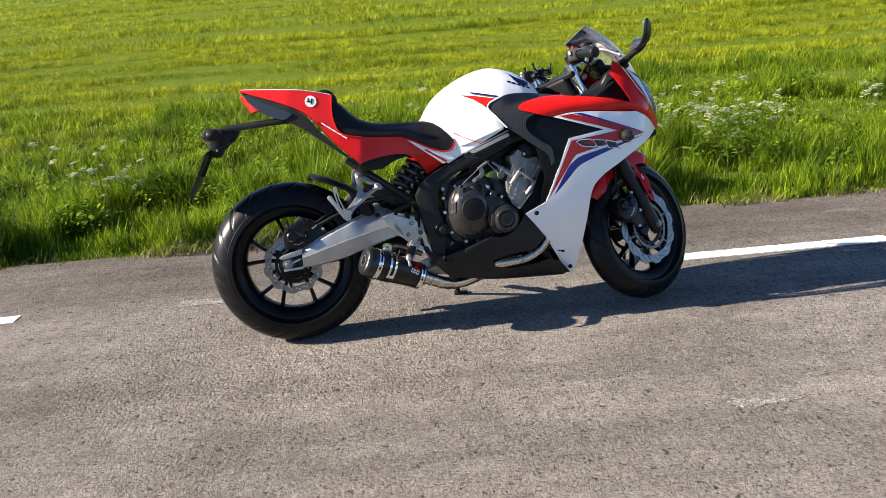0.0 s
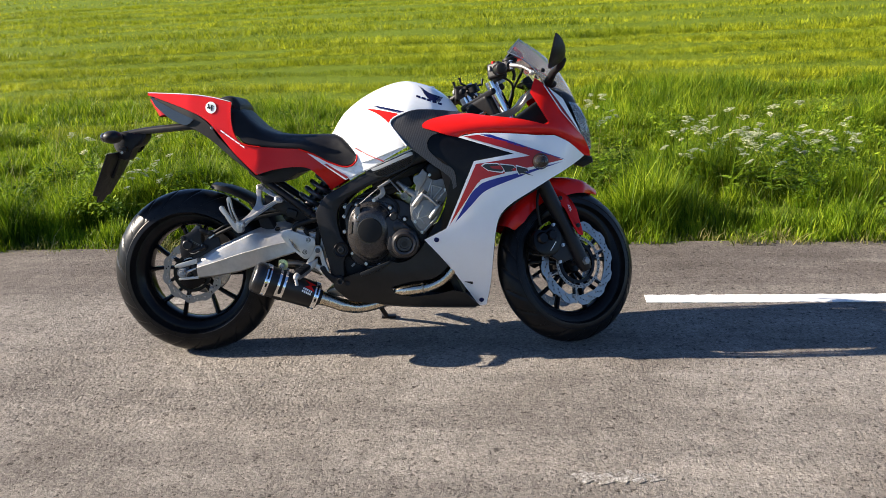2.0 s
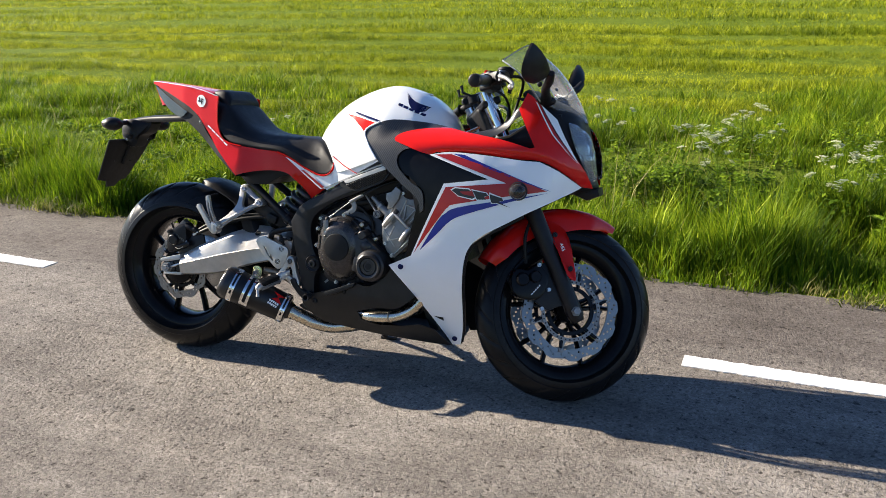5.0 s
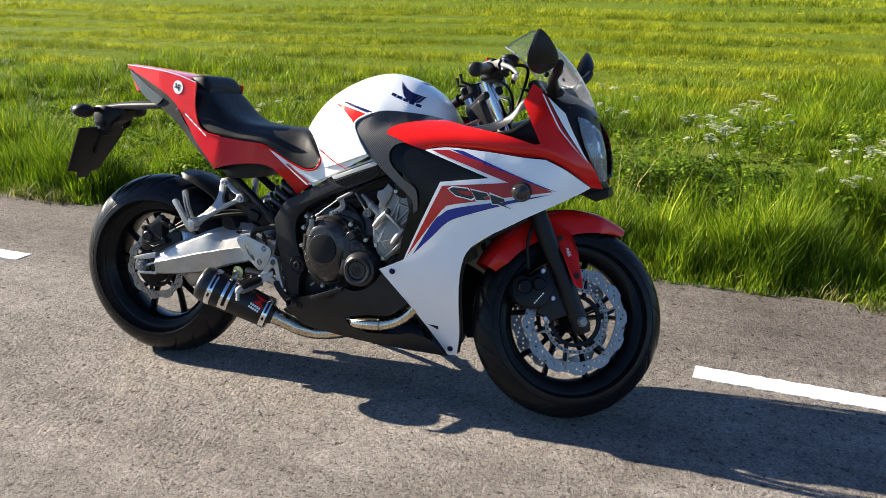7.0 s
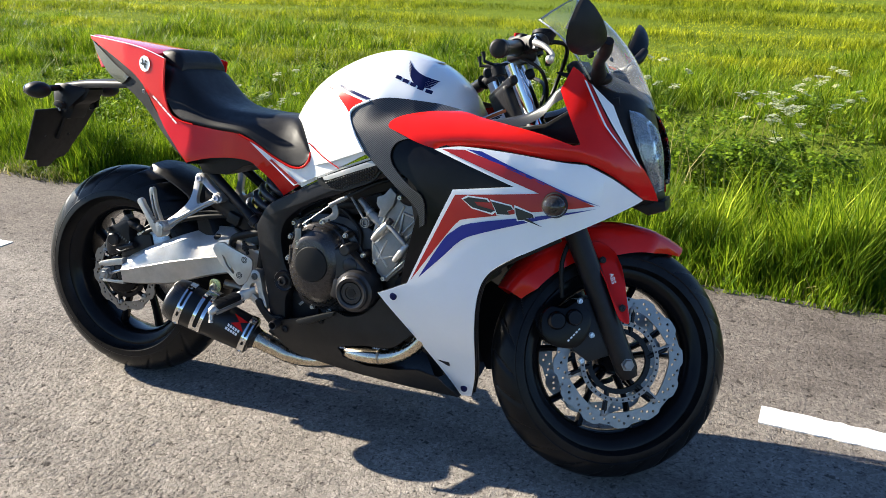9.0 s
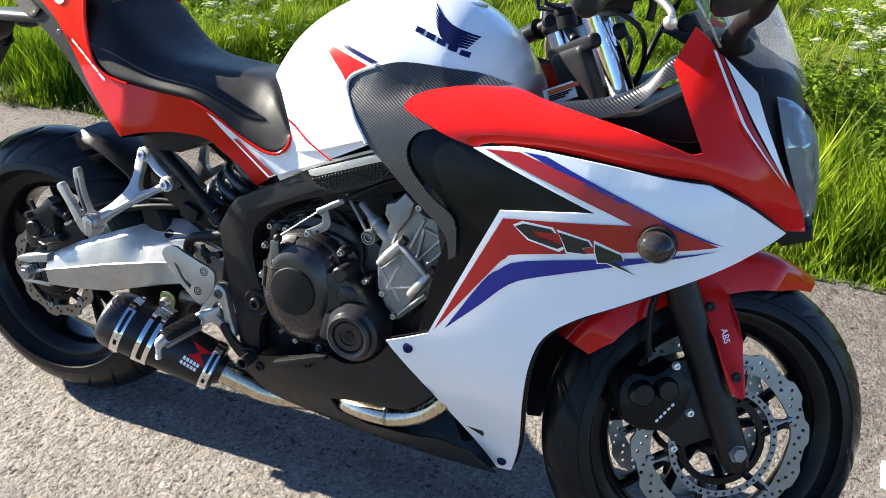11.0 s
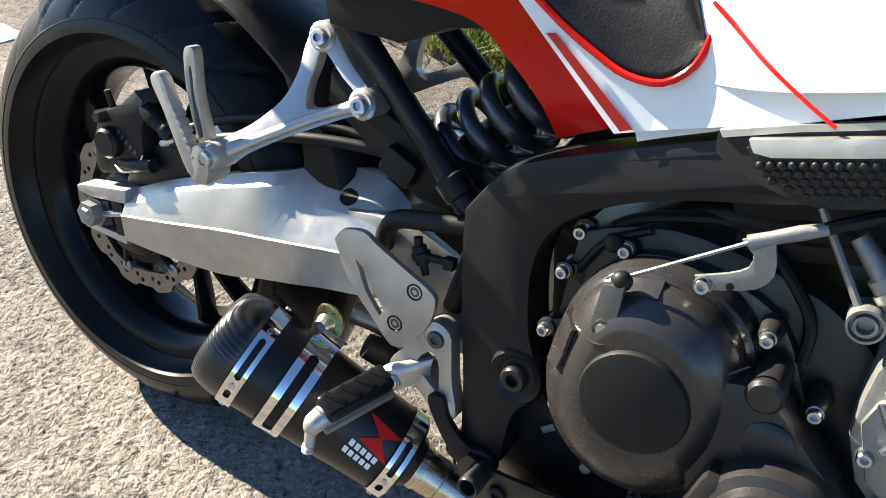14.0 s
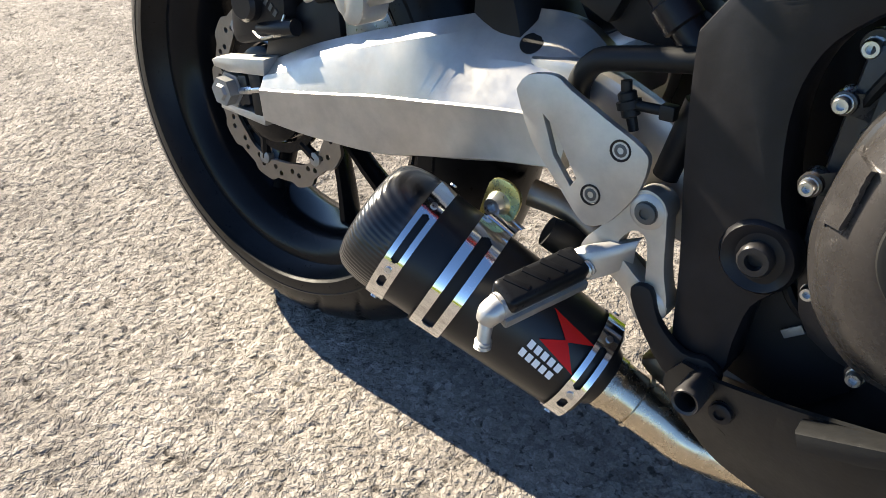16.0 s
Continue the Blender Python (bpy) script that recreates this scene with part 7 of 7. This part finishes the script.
part("chin", plate([(1.46, .69), (1.515, .695), (1.52, .672), (1.48, .655), (1.44, .67)], -.05, .05, .012), M_BLACK, bike)

rows = []
for k in range(9):
    v = k / 8
    row = []
    for j in range(13):
        u = -1 + 2 * j / 12
        a = np.array((1.468 - .13 * u * u, .15 * u, .892 + .062 * u * u))
        b = np.array((1.262 - .05 * abs(u) ** 1.5, .135 * u, 1.132 - .058 * abs(u) ** 1.5))
        bulge = .03 * math.sin(math.pi * v) * (1 - u * u * .5)
        p = a * (1 - v) + b * v + np.array((.7, 0, .7)) * bulge + np.array((0, .028 * u * math.sin(math.pi * v), 0))
        row.append(tuple(p))
    rows.append(row)
bm = bmesh.new()
g = [[bm.verts.new(p) for p in r] for r in rows]
for r, s in zip(g, g[1:]):
    for j in range(12):
        bm.faces.new((r[j], r[j + 1], s[j + 1], s[j]))
bmesh.ops.solidify(bm, geom=list(bm.faces), thickness=.003)
screen = part("windscreen", bm, M_SCREEN, bike, "clear curved windscreen")
part("screen_edge", tube([r[0] for r in rows] + rows[-1] + [r[-1] for r in reversed(rows)], .0022, 6, 2), M_REFLECTOR, screen)
for side in (-1, 1):
    p = rows[3][1 if side < 0 else 11]
    part("screen_screw", ball((p[0], p[1] + side * .003, p[2]), .008, (1, .5, 1), 12, 8), M_BLACK, screen)

for side in (-1, 1):
    mir = part("mirror", tube([(1.352, side * .128, .958), (1.357, side * .165, .975), (1.365, side * .21, .993), (1.382, side * .250, 1.010), (1.392, side * .278, 1.030)], [.020, .0145, .0125, .013, .010], 12), M_BLACK, bike, "black fairing mirror on a stalk")
    part("mirror_base", ball((1.352, side * .130, .957), .022, (1.4, .8, .75), 16, 10), M_BLACK, mir)
    # head: a leaf that points outwards and up, with a faceted front
    out = closed_line([(.250, 1.012), (.262, 1.003), (.29, 1.0), (.345, 1.004), (.388, 1.018), (.406, 1.045), (.402, 1.078)] + corner((.390, 1.102)) + [(.352, 1.091), (.310, 1.070), (.270, 1.036)], 4)
    cy, cz = .315, 1.036
    rim_x = lambda y, z: 1.347 + (z - 1.04) * .25 - .10 * (y - .33)
    bm = bmesh.new()
    rings = []
    for s, dx in ((1.0, -.003), (1.0, .003), (.90, .013), (.70, .026), (.46, .037), (.2, .044)):
        rings.append([bm.verts.new((rim_x(cy + (y - cy) * s, cz + (z - cz) * s) + dx, side * (cy + (y - cy) * s), cz + (z - cz) * s)) for y, z in out])
    for r, q in zip(rings, rings[1:]):
        for j in range(len(out)):
            bm.faces.new((r[j], r[(j + 1) % len(out)], q[(j + 1) % len(out)], q[j]))
    bm.faces.new(rings[-1])
    bm.faces.new(rings[0])
    part("mirror_head", bm, M_BLACK, mir, "black mirror shell")
    gl = bmesh.new()
    gl.faces.new([gl.verts.new((rim_x(cy + (y - cy) * .92, cz + (z - cz) * .92) - .0065, side * (cy + (y - cy) * .92), cz + (z - cz) * .92)) for y, z in out])
    part("mirror_glass", gl, M_MIRROR, mir, "mirror glass", smooth=False)

# dash behind the screen
dash_ob = part("instrument_panel", box((.03, .16, .08), pose(1.298, 0, .955, 0, -35, 0), .012, 3), M_BLACK, bike, "black instrument panel")
part("dash_face", box((.003, .145, .066), pose(1.2865, 0, .947, 0, -35, 0), .001), M_GLOSS, dash_ob)
part("nose_tray", plate([(1.10, .81), (1.32, .81), (1.42, .86), (1.40, .92), (1.33, .91), (1.24, .85), (1.14, .83)], -.13, .13, .01), M_BLACK, bike)
label = part("warning_label", box((.052, .0012, .026), pose(1.104, -.068, .850, 0, -25, 0), 0), M_DECALWHITE, bike, "orange and white warning label with unreadable print")
part("label_band", box((.052, .0006, .007), pose(1.108, -.0692, .8592, 0, -25, 0), 0), M_ORANGE, label)
for k in range(3):
    part("print_bar", box((.040 - .006 * k, .0006, .0026), pose(1.105 - .0022 * k, -.0692, .851 - .0046 * k, 0, -25, 0), 0), M_DECALBLACK, label)
part("head_tube", bar((1.18, 0, .78), (1.118, 0, .912), .030), M_FRAME, bike)

# -- everything that turns with the bars --
front = empty("front_end", bike)
ST = Vector((math.sin(radians(-RAKE)), 0, math.cos(radians(RAKE))))
PIV = Vector((1.556, 0, 0))
front.matrix_basis = Matrix.Translation(PIV) @ Matrix.Rotation(radians(STEER), 4, ST) @ Matrix.Translation(-PIV)
FC = Vector((1.419, 0, .288))
fw = wheel("front_wheel", tuple(FC), .294, .120, .212, .05, .0078, "black cast front wheel with five pairs of thin spokes")
fw.parent = front
for side in (-1, 1):
    wave_disc("brake_disc", (FC.x, side * .068, FC.z), .160, .124, .005, fw, 12, 3, M_DISC, .066, M_GLOSS, tabs=.094)
part("abs_ring", lathe([(.086, -.078), (.097, -.078), (.097, -.076), (.086, -.076), (.086, -.078)], tuple(FC), 60), M_CASE, fw)
for k in range(40):
    a = 2 * math.pi * k / 40
    part("ring_slot", box((.0045, .0015, .0040), pose(FC.x + .0915 * math.cos(a), -.0785, FC.z + .0915 * math.sin(a), 0, -math.degrees(a), 0), 0), M_CABLE, fw)


def up_fork(s, side, off=0.0):
    """A place on a fork leg, metres from the axle."""
    return tuple(FC + ST * s + Vector((off, side * .105, 0)))


for side in (-1, 1):
    leg = part("fork_leg", tube([up_fork(-.035, side), up_fork(0, side), up_fork(.12, side), up_fork(.40, side), up_fork(.44, side)], [.020, .026, .0265, .0275, .028], 22, 3), M_FRAME, front, "black fork slider with bright stanchion")
    part("stanchion", bar(up_fork(.43, side), up_fork(.74, side), .0225, 24), M_CHROME, leg, "chromed fork stanchion")
    part("fork_foot", box((.05, .03, .07), pose(*up_fork(.01, side), 0, -RAKE, 0), .010, 3), M_FRAME, leg)
    part("axle_bolt", lathe([(0, side * .138), (.011, side * .138), (.013, side * .135), (.013, side * .131), (.016, side * .131), (.016, side * .115)], (FC.x, 0, FC.z), 6 if side < 0 else 18), M_CASE, leg)
    # caliper behind the leg
    c = FC + Vector((-.145, side * .085, .082))
    edge_y = sorted((side * .060, side * .122))
    body = spline([(c.x + dx, c.z + dz) for dx, dz in ((-.066, .012), (-.056, -.034), (-.022, -.054), (.024, -.052), (.048, -.022), (.055, .022), (.034, .048), (.018, .058), (-.012, .038), (-.046, .040))], 3, closed=True)
    fc = part("front_caliper", plate(body, *edge_y, .010), M_GLOSS, front, "black front brake caliper")
    for dx, dz, r in ((-.030, .008, .021), (.010, .018, .019)):
        part("caliper_piston", lathe([(0, side * .136), (r * .8, side * .136), (r, side * .131), (r * 1.05, side * .115)], (c.x + dx, 0, c.z + dz), 22), M_GLOSS, fc)
    for dx, dz in ((.056, -.020), (.022, .056), (.036, -.080)):
        part("caliper_bolt", cap_bolt((c.x + dx, side * .122, c.z + dz), .006, .006, side), M_STEEL, fc)
    part("caliper_stay", plate([(c.x + .02, c.z - .06), (c.x + .06, c.z - .085), (c.x + .125, c.z - .06), (c.x + .11, c.z + .03), (c.x + .06, c.z + .07), (c.x + .01, c.z + .05)], *sorted((side * .090, side * .104)), .003), M_FRAME, fc)
    for k in range(5):
        part("caliper_mark", box((.0055, .001, .0035), pose(c.x + .002 + .0058 * k, side * .1228, c.z - .036 + .0068 * k, 0, -48, 0), 0), M_DECALWHITE, fc)
    part("brake_hose", tube([tuple(c + Vector((-.01, 0, .06))), tuple(c + Vector((-.02, side * .01, .14))), tuple(c + Vector((.0, 0, .24))), tuple(c + Vector((-.06, -side * .03, .36)))], .0055, 8), M_CABLE, front)
part("axle", bar((FC.x, -.12, FC.z), (FC.x, .12, FC.z), .010), M_STEEL, front)

# mudguard: skin round the tyre with ears to the legs
bm = bmesh.new()
rows_f = []
for k in range(33):
    a = radians(152 - 92 * k / 32)
    hw = .066 * np.interp(k, [0, 3, 26, 32], [.75, 1, .95, .35])
    lift = .322 + .006 * math.sin(math.pi * k / 32)
    rows_f.append([bm.verts.new((FC.x + (lift + dr) * math.cos(a), y * hw, FC.z + (lift + dr) * math.sin(a))) for y, dr in ((-1.06, -float(np.interp(k, [0, 3, 10, 20, 27, 32], [.045, .060, .068, .075, .052, .022]))), (-1.04, -.022), (-.88, -.006), (-.45, .004), (0, .007), (.45, .004), (.88, -.006), (1.04, -.022), (1.06, -float(np.interp(k, [0, 3, 10, 20, 27, 32], [.045, .060, .068, .075, .052, .022]))))])
for p, q in zip(rows_f, rows_f[1:]):
    for j in range(8):
        bm.faces.new((p[j], p[j + 1], q[j + 1], q[j]))
bmesh.ops.solidify(bm, geom=list(bm.faces), thickness=.003)
guard = part("front_mudguard", bm, M_RED, front, "glossy red front mudguard")
for side in (-1, 1):
    y0, y1 = (-.140, -.134) if side < 0 else (.134, .140)
    ear = closed_line([(FC.x + dx, FC.z + dz) for dx, dz in ((-.108, .262), (-.075, .280), (-.04, .262), (-.032, .238), (-.022, .17), (-.008, .105), (-.014, .094), (-.032, .104), (-.046, .13), (-.072, .188), (-.096, .24))], 4)
    part("mudguard_ear", plate(ear, y0, y1, .002, lambda x, z: (1 if side < 0 else -1) * .062 * clamp01((z - .495) / .06)), M_RED, guard)
    for x, z, in_ in ((FC.x - .073, FC.z + .236, .03), (FC.x - .028, FC.z + .130, 0)):
        part("ear_bolt", cap_bolt((x, side * (.141 - in_), z), .0075, .004, side), M_FRAME, guard)
txt = bpy.data.curves.new("abs_text", "FONT")
txt.body, txt.size, txt.extrude = "ABS", .015, .0003
txt.materials.append(M_DECALWHITE)
t_ob = new("lettering", txt)
t_ob.parent = guard
t_ob.matrix_basis = pose(FC.x - .066, -.1405, FC.z + .206, 0, 0, 0) @ pose(0, 0, 0, 90, 0, 0) @ pose(0, 0, 0, 0, 0, -68)
tagged(t_ob, "white lettering on the mudguard ear")

# triple clamp, clip-ons, grips, levers
top = FC + ST * .72
part("triple_clamp", box((.062, .25, .024), pose(top.x + .010, 0, top.z - .014, 0, -RAKE, 0), .009, 3), M_FRAME, front, "black triple clamp")
part("steering_head", box((.055, .165, .20), pose(*(FC + ST * .60 + Vector((-.012, 0, 0))), 0, -RAKE, 0), .014, 3), M_BLACK, front, "black steering head between the fork tubes")
part("lower_clamp", box((.075, .26, .035), pose(*(FC + ST * .52), 0, -RAKE, 0), .012, 3), M_FRAME, front)
part("ignition_lock", bar((top.x - .02, 0, top.z + .01), (top.x - .026, 0, top.z + .028), .017), M_BLACK, front)
for side in (-1, 1):
    root = Vector((1.128, side * .105, .996))
    end = Vector((1.027, side * .312, .932))
    clip = part("clip_on", lathe([(.022, -.016), (.031, -.016), (.031, .016), (.022, .016)], (0, 0, 0), 24, "z"), M_BLACK, front, "clip-on handlebar")
    clip.matrix_basis = Matrix.Translation(root - ST * .012) @ pose(0, 0, 0, 0, -RAKE, 0)
    part("fork_cap", bar(tuple(root - ST * .05), tuple(root + ST * .014), .016, 6), M_STEEL, front)
    part("bar_tube", bar(tuple(root), tuple(end), .011), M_BLACK, front)
    d = end - root
    fwd = Vector((.91, side * .41, 0))
    g0, g1 = root + d * .42, root + d * .94
    grip = part("grip", tube([tuple(g0), tuple(g0.lerp(g1, .08)), tuple(g0.lerp(g1, .92)), tuple(g1)], [.020, .0165, .0165, .018], 18), M_RUBBER, front, "black rubber grip")
    part("bar_end", tube([tuple(g1), tuple(g1 + d.normalized() * .006), tuple(g1 + d.normalized() * .026), tuple(g1 + d.normalized() * .032)], [.016, .0195, .0195, .014], 18), M_BLACK, front, "bar end weight")
    sw = part("switch_box", box((.056, .050, .058), Matrix.Translation(root + d * .20 + Vector((0, 0, -.004))) @ pose(0, 0, 0, 0, 0, side * 66), .011, 3), M_BLACK, front, "black handlebar switch box")
    part("switch_button", box((.012, .014, .010), Matrix.Translation(root + d * .24 + Vector((-.012, 0, .026))), .003), M_DECALRED if side < 0 else M_CASE, sw, "small switch button")
    part("switch_button", box((.010, .012, .016), Matrix.Translation(root + d * .20 + Vector((-.028, 0, .004))), .003), M_CASE, sw)
    perch = root + d * .36 + fwd * .046 + Vector((0, 0, .012))
    mc = part("lever_perch", tube([tuple(perch - d * .16), tuple(perch), tuple(perch + d * .16)], [.016, .020, .015], 14), M_BLACK, front, "black lever perch with master cylinder")
    part("perch_clamp", box((.05, .026, .036), Matrix.Translation(root + d * .36 + fwd * .022 + Vector((0, 0, .006))) @ pose(0, 0, 0, 0, 0, side * 66), .006), M_BLACK, mc)
    part("perch_bolt", bar(tuple(perch + d * .15 + Vector((0, 0, -.014))), tuple(perch + d * .15 + Vector((0, 0, .017))), .006, 8), M_STEEL, mc)
    tip = Vector((1.122, side * .350, .912))
    lev = part("hand_lever", tube([tuple(perch + d * .16), tuple(perch + d * .34 + fwd * .030 + Vector((0, 0, -.008))), tuple(perch.lerp(tip, .72) + fwd * .012), tuple(tip)], [.008, .006, .005, .005], 10), M_CASE, front, "grey hand lever")
    part("lever_ball", ball(tuple(tip), .009, u=14, v=10), M_ALU, lev)
    part("cable", tube([tuple(perch - d * .1), tuple(perch + fwd * .05 - d * .25 + Vector((0, 0, -.01))), tuple(root + Vector((.09, -side * .05, -.06))), tuple(root + Vector((.05, -side * .06, -.18)))], .0048, 8), M_CABLE, front)
    part("cable", tube([tuple(root + d * .3 + Vector((0, 0, -.02))), tuple(root + d * .2 + fwd * .05 + Vector((0, 0, -.055))), tuple(root + Vector((.06, -side * .02, -.12))), tuple(root + Vector((.03, -side * .06, -.2)))], .004, 8), M_CABLE, front)
rt = Vector((1.150, -.170, 1.006))
res = part("brake_reservoir", lathe([(0, -.014), (.022, -.014), (.024, .004), (.0265, .004), (.0265, .011), (.023, .013), (0, .013)], tuple(rt), 24, "z"), M_BLACK, front, "black brake fluid reservoir")
part("reservoir_clamp", bar(tuple(rt - Vector((0, 0, .016))), (1.128, -.150, .985), .006), M_STEEL, res)
part("reservoir_hose", tube([tuple(rt - Vector((0, 0, .018))), tuple(rt + Vector((.016, .004, -.034))), (1.165, -.16, .945)], .006, 10), M_CABLE, res)

# phone cradle with four upright claws behind the clamp
cr = Vector((1.100, .064, .984))
cradle = part("phone_cradle", box((.040, .034, .012), pose(*cr, 0, -15, 0), .004), M_BLACK, front, "black spring phone cradle")
part("cradle_ball", ball(tuple(cr - Vector((0, 0, .018))), .012, u=14, v=10), M_BLACK, cradle)
part("cradle_stem", bar(tuple(cr - Vector((0, 0, .02))), tuple(cr - Vector((-.012, .03, .05))), .009), M_BLACK, cradle)
part("cradle_knob", lathe([(0, -.010), (.010, -.010), (.012, 0), (.010, .010), (0, .010)], tuple(cr + Vector((-.03, -.005, -.02))), 14), M_CABLE, cradle)
for sx, sy in ((-1, -1), (-1, 1), (1, -1), (1, 1)):
    e = cr + Vector((sx * .044, sy * .026, .004))
    part("claw", tube([tuple(cr), tuple(cr.lerp(e, .6)), tuple(e)], .0038, 8, 3), M_BLACK, cradle)
    part("claw_tip", tube([tuple(e + Vector((0, 0, -.002))), tuple(e + Vector((sx * .002, 0, .010))), tuple(e + Vector((sx * .005, 0, .022)))], [.0035, .004, .0058], 10, 3), M_CABLE, cradle)

# all of these are parts of the bike itself, turned about the steering axis
turned = front.matrix_basis.copy()
for ob in list(front.children):
    m = turned @ ob.matrix_basis
    ob.parent = bike
    ob.matrix_basis = m
bpy.data.objects.remove(front)
